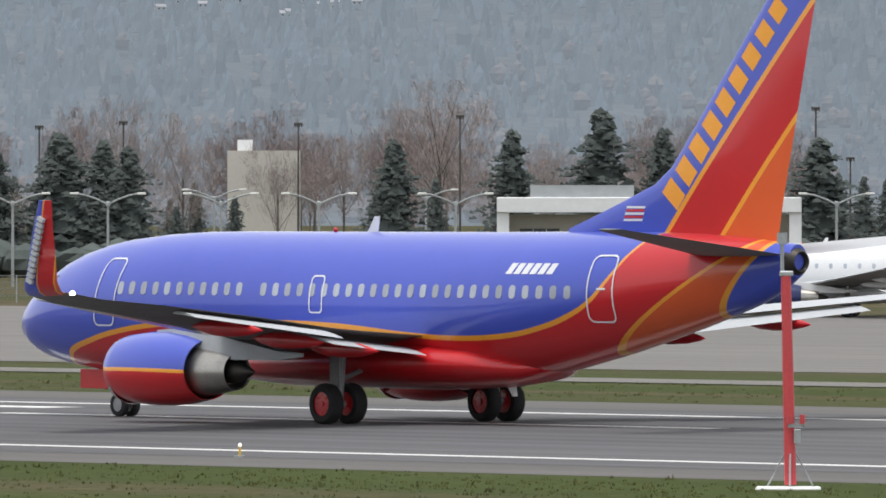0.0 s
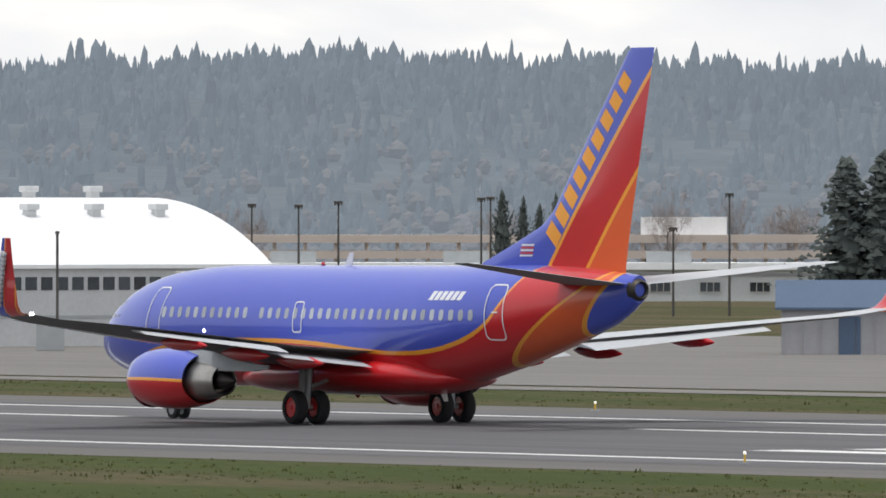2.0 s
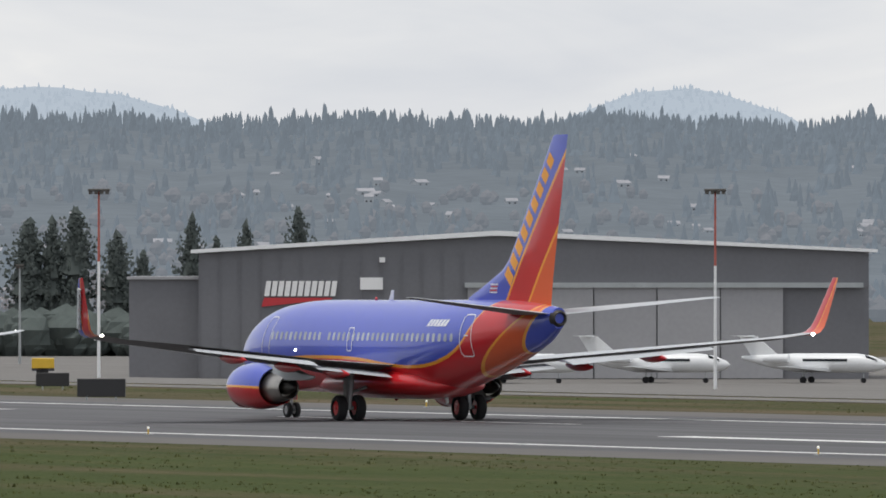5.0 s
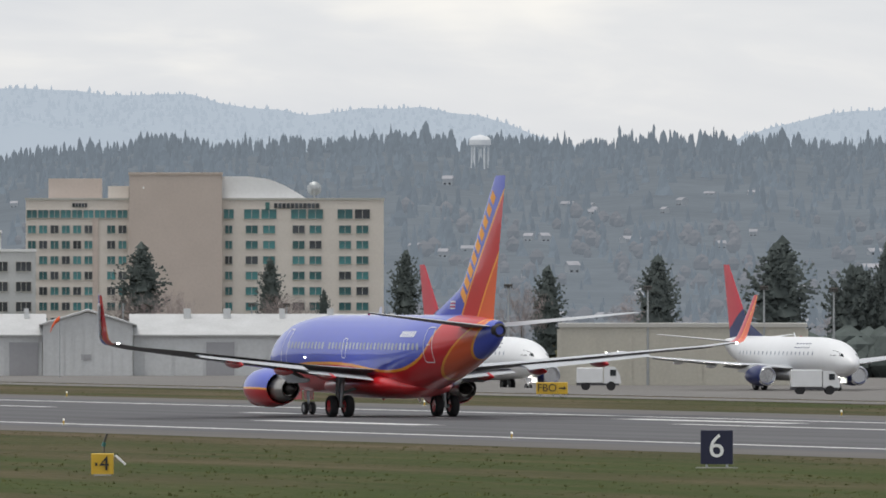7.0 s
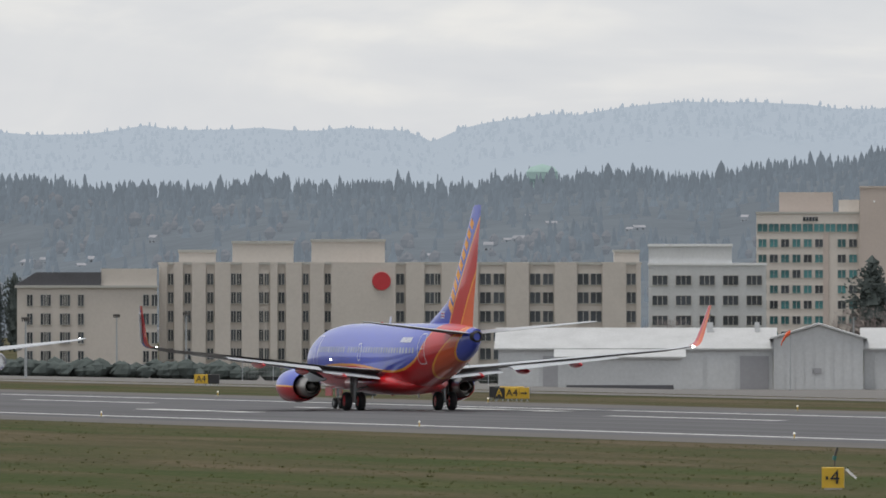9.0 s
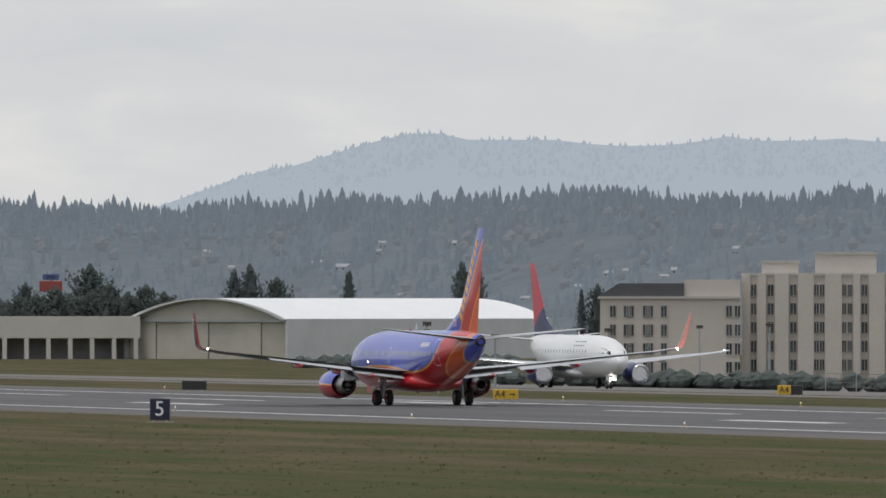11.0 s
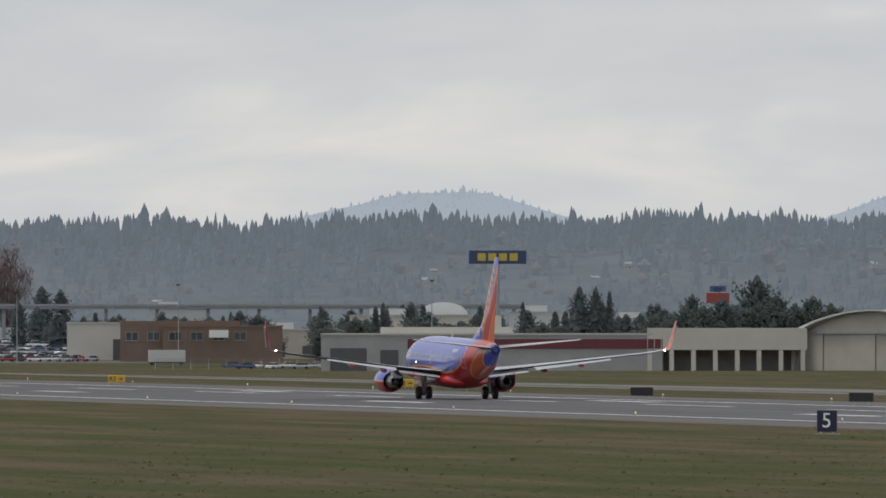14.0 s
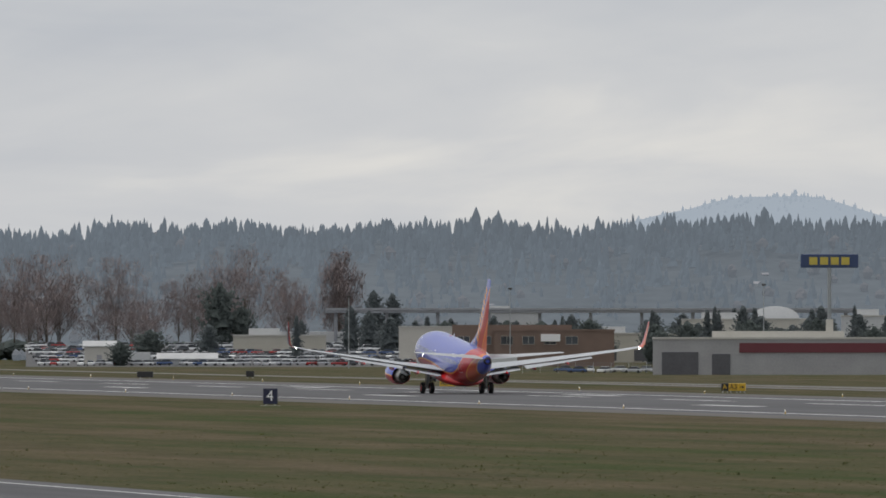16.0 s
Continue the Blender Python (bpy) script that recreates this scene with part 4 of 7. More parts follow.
def bare_tree(seed, label, wide=0.4, key="twigs", columnar=False, name="bare_tree", thick=1.0):
    """One metre high: a trunk, rising limbs with side branches, and fine upward twigs along them."""
    r = random.Random(seed)
    tree = thing(name, Matrix.Identity(4), label, "tree")
    bm = rods(((0, 0, 0), (0, 0, 0.55), 0.015, 0.008), n=6)
    boughs = []
    spread = wide * (0.44 if columnar else 0.92)
    low = 0.08 if columnar else 0.22
    for i in range(130):
        a, el = i * 2.39996 + r.uniform(-0.4, 0.4), r.uniform(-1, 1)
        rad = r.random() ** 0.5
        lump = 1.0 + 0.35 * noise.noise((math.cos(a) * 1.3 + seed, math.sin(a) * 1.3, el * 1.5))
        q = spread * rad * math.sqrt(1 - el * el) * lump
        s0 = Vector((math.cos(a) * q, math.sin(a) * q, min(0.93, low + (1 - low) * (0.5 + 0.46 * el * rad * lump))))
        dv = Vector((s0.x * 1.2 + r.uniform(-0.2, 0.2), s0.y * 1.2 + r.uniform(-0.2, 0.2), r.uniform(0.2, 0.8))).normalized() * r.uniform(0.06, 0.15)
        boughs.append((s0, s0 + dv))
        if i % 12 == 0:
            rod(bm, Vector((0, 0, max(0.05, s0.z - 0.35))), s0, 0.004, 0.0015, n=5)
    part("trunk", bm, M["bark"], tree)
    verts, faces = [], []
    for s0, s1 in boughs:
        for j in range(30):
            p = s0.lerp(s1, r.random()) + Vector((r.gauss(0, 0.024), r.gauss(0, 0.024), r.gauss(0, 0.026)))
            if p.z < 0.1:
                continue
            d = Vector(((s1.x - s0.x) * 2 + r.uniform(-0.5, 0.5), (s1.y - s0.y) * 2 + r.uniform(-0.5, 0.5), r.uniform(0.1, 1.0))).normalized() * r.uniform(0.03, 0.09)
            d.z = min(d.z, 1.0 - p.z) if p.z < 0.99 else -0.02
            u = r.uniform(0, 3.14)
            sd = Vector((math.cos(u), math.sin(u), 0.3)) * thick * r.uniform(0.0010, 0.0026)
            b = len(verts)
            verts += [tuple(p - sd), tuple(p + sd), tuple(p + d)]
            faces.append((b, b + 1, b + 2))
    quick("twig_crown", verts, faces, M[key], tree)
    return tree


def set_tree(src, h, d, top, width, base_w, label=""):
    """Set a tree of that top height (over the runway's level) and width at a heading and distance."""
    h = trim(h)
    z = polar(h, d, 0)
    ground_z = max(drop(z[1]), slope_z(h, d))
    hgt = top - ground_z
    m = Matrix.Translation((z[0], z[1], ground_z - 0.05)) @ Matrix.Rotation(rng.uniform(0, 6.28), 4, "Z") @ Matrix.Diagonal((width / base_w, width / base_w, hgt, 1))
    ob = copy_thing(src, m)
    if label:
        ob["label"] = label
    return ob


firs = [conifer(s, "tall dark green conifer with drooping sprays", 0.33) for s in (1, 2, 3)]
blue_firs = [conifer(s, "dark conifer with distance haze in its colour", 0.25, "needles_blue", c) for s, c in ((4, False), (5, True), (6, True))]
dense_firs = [conifer(s, "dense dark cypress-like conifer", 0.25, "needles", True) for s in (7, 8)]
bares = [bare_tree(s, "leafless grey-brown tree with fine twigs", 0.42) for s in (21, 22, 23)]
poplar = bare_tree(31, "tall columnar leafless poplar with reddish twigs", 0.42, "poplar", True, "poplar_tree", 2.0)
thick_bares = [bare_tree(s, "leafless brown tree with a dense twiggy crown", 0.44, "poplar", thick=1.3) for s in (24, 25)]
rounds = [conifer(s, "broad rounded evergreen tree", 0.42, "needles", True) for s in (41, 42)]

set_tree(firs[0], 50.22, 1450, 10.9, 9.9, 0.46)
set_tree(firs[1], 50.01, 1450, 10.0, 8.7, 0.46)
set_tree(firs[2], 48.72, 1450, 10.0, 9.9, 0.46)
set_tree(firs[0], 48.20, 1450, 11.2, 9.9, 0.46)
set_tree(firs[1], 47.81, 1450, 13.4, 13.0, 0.46)
set_tree(firs[2], 47.54, 1450, 11.2, 9.9, 0.46)
set_tree(firs[0], 46.85, 1450, 10.3, 13.0, 0.46)
set_tree(firs[1], 54.86, 1400, 12.8, 11.2, 0.46)
set_tree(firs[2], 54.69, 1400, 13.5, 12.6, 0.46)
set_tree(firs[0], 54.55, 1400, 12.2, 8.3, 0.46)
set_tree(firs[1], 54.43, 1400, 13.1, 9.8, 0.46)
set_tree(firs[2], 54.33, 1400, 13.7, 12.6, 0.46)
set_tree(firs[0], 54.15, 1400, 13.4, 9.8, 0.46)
set_tree(firs[1], 53.76, 1400, 8.6, 8.3, 0.46)
set_tree(firs[2], 53.44, 1400, 7.7, 8.3, 0.46)
set_tree(firs[0], 53.33, 1400, 8.9, 8.3, 0.46)
set_tree(firs[1], 53.02, 1400, 11.3, 12.6, 0.46)
set_tree(dense_firs[0], 56.33, 2000, 10.0, 3.1, 0.38)
set_tree(dense_firs[1], 56.24, 2000, 8.9, 2.2, 0.38)
set_tree(dense_firs[0], 56.17, 2000, 8.0, 2.2, 0.38)
set_tree(dense_firs[1], 56.10, 2000, 9.3, 2.4, 0.38)
set_tree(dense_firs[0], 56.02, 2000, 8.9, 2.4, 0.38)
set_tree(dense_firs[1], 55.94, 2000, 8.6, 2.4, 0.38)
set_tree(dense_firs[0], 55.87, 2000, 9.5, 3.9, 0.38)
set_tree(dense_firs[1], 68.26, 1700, 9.8, 5.1, 0.38)
set_tree(dense_firs[0], 67.75, 1700, 11.6, 7.1, 0.38)
set_tree(dense_firs[1], 67.27, 1700, 11.6, 3.8, 0.38)
set_tree(dense_firs[0], 67.06, 1700, 12.1, 5.9, 0.38)
set_tree(dense_firs[1], 66.96, 1700, 12.0, 4.1, 0.38)
set_tree(dense_firs[0], 66.86, 1700, 13.5, 5.4, 0.38)
set_tree(dense_firs[1], 66.68, 1700, 10.2, 5.1, 0.38)
set_tree(dense_firs[0], 66.57, 1700, 8.0, 3.3, 0.38)
set_tree(dense_firs[1], 66.36, 1700, 12.4, 4.0, 0.38)
set_tree(dense_firs[0], 66.25, 1700, 9.8, 3.0, 0.38)
set_tree(dense_firs[1], 66.12, 1700, 11.6, 3.3, 0.38)
set_tree(dense_firs[0], 65.89, 1700, 13.5, 4.1, 0.38)
set_tree(dense_firs[1], 70.47, 2300, 13.0, 7.9, 0.38)
set_tree(dense_firs[0], 69.92, 2300, 10.7, 4.5, 0.38)
set_tree(dense_firs[1], 69.69, 2300, 5.1, 2.8, 0.38)
set_tree(dense_firs[0], 69.34, 2300, 12.0, 5.4, 0.38)
set_tree(dense_firs[1], 68.73, 2000, 8.8, 5.3, 0.38)
set_tree(dense_firs[0], 68.25, 1900, 10.3, 5.4, 0.38)
set_tree(dense_firs[1], 67.72, 1800, 12.4, 7.5, 0.38)
set_tree(dense_firs[0], 67.28, 1750, 10.4, 4.3, 0.38)
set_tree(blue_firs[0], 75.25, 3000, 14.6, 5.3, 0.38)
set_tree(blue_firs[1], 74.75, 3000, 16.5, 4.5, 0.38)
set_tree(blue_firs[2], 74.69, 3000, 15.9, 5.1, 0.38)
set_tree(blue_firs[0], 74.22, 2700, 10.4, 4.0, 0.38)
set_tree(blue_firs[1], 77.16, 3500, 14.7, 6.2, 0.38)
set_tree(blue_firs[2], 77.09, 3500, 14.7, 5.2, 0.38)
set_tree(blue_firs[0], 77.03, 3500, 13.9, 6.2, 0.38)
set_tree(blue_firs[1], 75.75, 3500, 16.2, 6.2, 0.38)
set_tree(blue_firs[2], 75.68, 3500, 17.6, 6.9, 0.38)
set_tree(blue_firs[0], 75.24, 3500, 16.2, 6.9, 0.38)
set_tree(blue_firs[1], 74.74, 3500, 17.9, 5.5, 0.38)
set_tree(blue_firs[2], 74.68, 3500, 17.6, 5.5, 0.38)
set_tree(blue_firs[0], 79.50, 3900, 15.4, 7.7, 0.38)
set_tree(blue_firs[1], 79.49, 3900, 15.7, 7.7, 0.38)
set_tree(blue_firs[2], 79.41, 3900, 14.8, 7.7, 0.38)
set_tree(rounds[0], 67.42, 1700, 8.4, 7.9, 0.78)
set_tree(rounds[1], 67.39, 1750, 8.5, 9.4, 0.78)
set_tree(rounds[0], 74.15, 2700, 10.6, 5.3, 0.78)
set_tree(rounds[1], 76.67, 3500, 12.4, 7.6, 0.78)
set_tree(rounds[0], 76.39, 3500, 16.9, 13.8, 0.78)
set_tree(rounds[1], 75.56, 3500, 13.9, 10.3, 0.78)
set_tree(rounds[0], 80.16, 3900, 17.3, 13.5, 0.78)
set_tree(rounds[1], 80.06, 3900, 10.7, 9.5, 0.78)
set_tree(bares[0], 49.92, 1700, 16.0, 12.5, 0.8)
set_tree(bares[1], 49.65, 1700, 13.8, 10.0, 0.8)
set_tree(bares[2], 48.52, 1700, 18.2, 15.9, 0.8)
set_tree(bares[0], 48.94, 1700, 10.9, 10.0, 0.8)
set_tree(bares[1], 49.23, 1700, 10.2, 9.2, 0.8)
set_tree(bares[2], 48.05, 1700, 10.2, 7.5, 0.8)
set_tree(thick_bares[0], 80.91, 4000, 27.0, 29.6, 0.8)
set_tree(thick_bares[1], 80.61, 4000, 26.2, 17.7, 0.8)
set_tree(thick_bares[0], 80.05, 4000, 28.7, 23.6, 0.8)
set_tree(thick_bares[1], 81.05, 4000, 26.2, 15.8, 0.8)
set_tree(poplar, 79.64, 4000, 27.9, 11.3, 0.36)

# loose belts of trees between the marked ones
for i in range(46):
    set_tree(thick_bares[i % 2], rng.uniform(46, 53.8), rng.uniform(2050, 2600), rng.uniform(8, 17), rng.uniform(10, 16), 0.8)
for h, top, w in ((51.07, 10.8, 9), (50.90, 12.6, 10), (50.68, 12.2, 10), (50.50, 9.0, 7), (50.78, 9.0, 9), (50.20, 10.5, 10), (49.90, 9.2, 8)):
    set_tree(firs[int(h * 100) % 3], h, 1440, top, w * 1.25, 0.46)
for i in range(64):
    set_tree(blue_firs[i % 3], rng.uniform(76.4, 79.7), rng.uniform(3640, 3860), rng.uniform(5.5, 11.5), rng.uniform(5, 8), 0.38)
for i in range(26):
    set_tree(bares[i % 3], rng.uniform(46, 53.5), rng.uniform(1500, 2100), rng.uniform(3, 10), rng.uniform(6, 10), 0.8)
for i in range(24):
    set_tree(firs[i % 3], rng.uniform(46, 53.5), rng.uniform(1480, 1900), rng.uniform(1, 8), rng.uniform(4, 6), 0.46)
for i in range(20):
    set_tree(bares[i % 3], rng.uniform(53.5, 58), rng.uniform(1900, 2500), rng.uniform(4, 11), rng.uniform(7, 12), 0.8)
for i in range(26):
    set_tree(bares[i % 3], rng.uniform(65.5, 71.5), rng.uniform(1750, 2300), rng.uniform(0, 6), rng.uniform(6, 9), 0.8)
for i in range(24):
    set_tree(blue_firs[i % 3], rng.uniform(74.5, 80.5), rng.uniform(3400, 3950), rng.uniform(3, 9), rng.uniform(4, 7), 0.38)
for i in range(26):
    set_tree(rounds[i % 2], rng.uniform(74.5, 80.6), rng.uniform(3400, 3950), rng.uniform(0, 5), rng.uniform(8, 14), 0.78)
for i in range(26):
    set_tree(thick_bares[i % 2], rng.uniform(79.6, 81.4), rng.uniform(3960, 4080), rng.uniform(11, 24), rng.uniform(12, 18), 0.8)
for i in range(9):
    set_tree(rounds[i % 2], 76.06 + 0.08 * i, 3480 + 6 * (i % 3), rng.uniform(8.5, 12.5), rng.uniform(9, 13), 0.78)
for i in range(24):
    set_tree(rounds[i % 2], rng.uniform(76.7, 79.2), rng.uniform(3560, 3640), rng.uniform(2.5, 7.5), rng.uniform(8, 12), 0.78)
for src in firs + blue_firs + dense_firs + bares + thick_bares + rounds + [poplar]:
    # the patterns themselves stand in the belt as small trees
    h = rng.uniform(50.5, 52.5)
    p = polar(h, 1650, -5.05)
    src.matrix_world = Matrix.Translation(p) @ Matrix.Diagonal((9, 9, 11, 1))


# ---------------------------------------------------------------- buildings
M["tan_wall"] = mat("beige_render", (0.56, 0.515, 0.47), 0.85, var=0.08, size=6.0)
M["tan_pale"] = mat("pale_beige_render", (0.66, 0.61, 0.56), 0.85, var=0.08, size=6.0)
M["tan_dark"] = mat("brown_beige_render", (0.54, 0.465, 0.42), 0.85, var=0.08, size=6.0)
M["cream_wall"] = mat("cream_concrete", (0.55, 0.53, 0.48), 0.85, var=0.08, size=6.0)
M["grey_clad"] = mat("dark_grey_cladding", (0.155, 0.157, 0.172), 0.6, var=0.10, size=5.0)
M["grey_door"] = mat("grey_door_cladding", (0.33, 0.33, 0.345), 0.6, var=0.08, size=5.0)
M["white_roof"] = mat("white_metal_roof", (0.78, 0.79, 0.80), 0.45, var=0.07, size=7.0)
M["shed_roof"] = mat("weathered_white_roof", (0.47, 0.475, 0.475), 0.55, var=0.18, size=3.0)
M["white_clad"] = mat("white_metal_cladding", (0.54, 0.55, 0.555), 0.55, var=0.12, size=5.0)
M["tan_door"] = mat("tan_hangar_door", (0.32, 0.27, 0.19), 0.7, var=0.10, size=4.0)
M["block"] = mat("pale_block_wall", (0.46, 0.44, 0.38), 0.9, var=0.12, size=4.0)
M["brick"] = mat("brown_brick", (0.19, 0.135, 0.11), 0.9, var=0.15, size=3.0)
M["maroon"] = mat("maroon_band", (0.14, 0.035, 0.045), 0.7, var=0.1, size=3.0)
M["roof_dark"] = mat("dark_roofing", (0.10, 0.10, 0.11), 0.85, var=0.2, size=4.0)
M["win_dark"] = mat("dark_window_glass", (0.05, 0.058, 0.068), 0.12, var=0.4, size=2.0, piece=1.2)
M["win_teal"] = mat("teal_window_glass", (0.06, 0.19, 0.20), 0.12, var=0.4, size=2.0, piece=1.2)
M["frame_pale"] = mat("pale_window_frame", (0.45, 0.44, 0.41), 0.6, var=0.05)
M["glass_green"] = mat("green_tinted_glass", (0.05, 0.16, 0.15), 0.1, var=0.2, size=2.0)
M["blue_roof"] = mat("blue_metal_roof", (0.07, 0.11, 0.18), 0.7, var=0.1, size=3.0)
M["dark_green"] = mat("dark_green_paint", (0.02, 0.045, 0.035), 0.6, var=0.2, size=1.0)
M["fence"] = mat("dull_fence_mesh", (0.16, 0.165, 0.16), 0.7, var=0.2, size=3.0)

WINDOWS = {}


def ring_mesh(name, w, h, t, y0, y1, key):
    """A rectangular frame of four mitred bars as one mesh."""
    verts = [(sx * q, y, sz * r) for y in (y0, y1) for q, r in ((w / 2 + t, h / 2 + t), (w / 2, h / 2)) for sx, sz in ((-1, -1), (1, -1), (1, 1), (-1, 1))]
    faces = []
    for i in range(4):
        j = (i + 1) % 4
        faces += [(i, j, j + 4, i + 4), (i + 8, i + 12, j + 12, j + 8), (i, i + 8, j + 8, j), (i + 4, j + 4, j + 12, i + 12)]
    me = bpy.data.meshes.new(name)
    me.from_pydata(verts, [], faces)
    me.materials.append(M[key])
    return me


def slab_mesh(name, bm, key):
    me = bpy.data.meshes.new(name)
    bm.to_mesh(me)
    bm.free()
    me.materials.append(M[key])
    return me


def window(b, x, z, w, h, y=0.0, glass="win_dark", bars=1):
    """One window in a front wall (front at y): a pale frame with its pane and glazing bars; alike ones share their meshes."""
    key = (round(w, 2), round(h, 2), glass, bars)
    if key not in WINDOWS:
        WINDOWS[key] = (ring_mesh("window", w, h, 0.09, -0.12, 0.06, "frame_pale"), slab_mesh("pane", solid(-w / 2, 0.0, -h / 2, w / 2, 0.06, h / 2), glass),
                        slab_mesh("glazing_bar", solid(-0.05, -0.05, -h / 2, 0.05, 0.05, h / 2), "frame_pale"))
    frame_me, pane_me, bar_me = WINDOWS[key]
    ob = new("window", frame_me)
    ob.parent = b
    ob.location = (x, y - 0.07, z)
    new("pane", pane_me).parent = ob
    for i in range(bars):
        bar = new("glazing_bar", bar_me)
        bar.parent = ob
        bar.location = (-w / 2 + w * (i + 1) / (bars + 1), 0, 0)
    return ob


def wall(b, x0, x1, z0, z1, depth, key, name="wall", y0=0.0, label=""):
    return part(name, solid(x0, y0, z0, x1, y0 + depth, z1), M[key], b, label)


def coping(b, x0, x1, z, depth, key="frame_pale", y0=0.0):
    return part("parapet", solid(x0 - 0.15, y0 - 0.15, z, x1 + 0.15, y0 + depth + 0.15, z + 0.45), M[key], b)


def gable(b, x0, x1, y0, y1, eave, ridge, wall_key, roof_key, z0=0.0, along="x", over=0.5):
    """Walls with a pitched roof; along: the ridge's direction."""
    bm = bmesh.new()
    xm, ym = (x0 + x1) / 2, (y0 + y1) / 2
    if along == "x":
        prof = [[(x, y0, z0), (x, y1, z0), (x, y1, eave), (x, ym, ridge - 0.12), (x, y0, eave)] for x in (x0, x1)]
        roofs = [[(x, y0 - over, eave - 0.15), (x, ym, ridge), (x, y1 + over, eave - 0.15), (x, y1 + over, eave + 0.05), (x, ym, ridge + 0.22), (x, y0 - over, eave + 0.05)] for x in (x0 - over, x1 + over)]
    else:
        prof = [[(x0, y, z0), (x1, y, z0), (x1, y, eave), (xm, y, ridge - 0.12), (x0, y, eave)] for y in (y0, y1)]
        roofs = [[(x0 - over, y, eave - 0.15), (xm, y, ridge), (x1 + over, y, eave - 0.15), (x1 + over, y, eave + 0.05), (xm, y, ridge + 0.22), (x0 - over, y, eave + 0.05)] for y in (y0 - over, y1 + over)]
    part("wall", loft(prof), M[wall_key], b)
    return part("roof", loft(roofs), M[roof_key], b)


def ribs(b, x0, x1, z0, z1, step, key, y=0.0, name="cladding_rib", t=0.12):
    """Upright standing seams on a front."""
    bm = bmesh.new()
    n = max(1, int((x1 - x0) / step))
    for i in range(n + 1):
        x = x0 + (x1 - x0) * i / n
        box(bm, x - t / 2, y - 0.10, z0, x + t / 2, y, z1)
    return part(name, bm, M[key], b)


def bars_text(b, x0, x1, z0, z1, n, key, y, name="lettering"):
    for i in range(n):
        w = (x1 - x0) / n
        part(name, solid(x0 + w * i + w * 0.1, y - 0.15, z0, x0 + w * (i + 1) - w * 0.1, y, z1), M[key], b, "plain bar standing for lettering")


# --- hotel with teal windows
def hotel_teal():
    b = thing("hotel", spot(70.2, 2590, -5), "large beige hotel with teal windows and white curved roof", "hotel")
    wall(b, -35.1, -14.8, 0, 27.6, 16, "tan_pale")
    wall(b, -14.8, 3.4, 0, 32.6, 18, "tan_dark", y0=-2.5)
    wall(b, 3.4, 35.1, 0, 27.6, 16, "tan_pale")
    coping(b, -35.1, -14.8, 27.6, 16)
    coping(b, 3.4, 35.1, 27.6, 16)
    coping(b, -14.8, 3.4, 32.6, 18, "tan_dark", -2.5)
    wall(b, -30.7, -20.2, 28.0, 31.9, 8, "tan_dark", "penthouse", 5)
    wall(b, -19.0, -14.9, 28.0, 30.4, 8, "tan_pale", "penthouse", 3)
    pts = [(3.4, 32.3), (8.5, 32.3), (12.5, 31.8), (15.5, 30.6), (18.0, 29.2), (19.8, 28.0), (3.4, 28.0)]
    part("curved_roof", loft([[(x, y, z) for x, z in pts] for y in (1.5, 12)]), M["white_roof"], b, "white curved metal roof")
    part("dish_aerial", turned([(0, 0.05), (0.25, 0.8), (0.7, 1.4), (0.75, 1.42), (0.4, 0.8), (0.1, 0.1)], "y", 16, (21.5, 3, 29.9)), M["galv"], b)
    part("aerial_mount", rods(((21.5, 3.5, 27.6), (21.5, 3.4, 29.9), 0.2)), M["galv"], b)
    for r in range(8):
        z = 24.9 - 3.02 * r
        for i in range(9):
            x = -33.9 + 2.22 * i
            if i == 6 and r > 0:
                continue
            window(b, x, z, 1.5 if r else 1.9, 1.5, glass="win_teal" if r == 0 or (i + r) % 3 else "win_dark")
        for u, w in ((4.7, 1.3), (9.2, 2.3), (12.6, 2.3), (18.4, 2.3), (21.7, 2.3), (27.5, 2.3), (30.9, 2.3)):
            window(b, u, z, w if r else w + 0.6, 1.5 if r else 1.8, glass="win_teal" if (int(u) + r * 2) % 5 else "win_dark")
    part("stair_strip", solid(-22.0, -0.25, 2, -20.9, 0.1, 24.0), M["tan_dark"], b)
    bars_text(b, 13.5, 22.5, 26.0, 27.0, 11, "win_dark", -0.02)
    part("emblem", solid(11.9, -0.2, 25.8, 12.7, -0.01, 27.2), M["glass_green"], b)
    bars_text(b, -26.0, -23.0, 26.2, 27.0, 5, "win_dark", -0.02)
    part("roof_lamp", bmesh_ball((-12.0, -2.9, 30.0), 0.22), M["sign_white"], b)


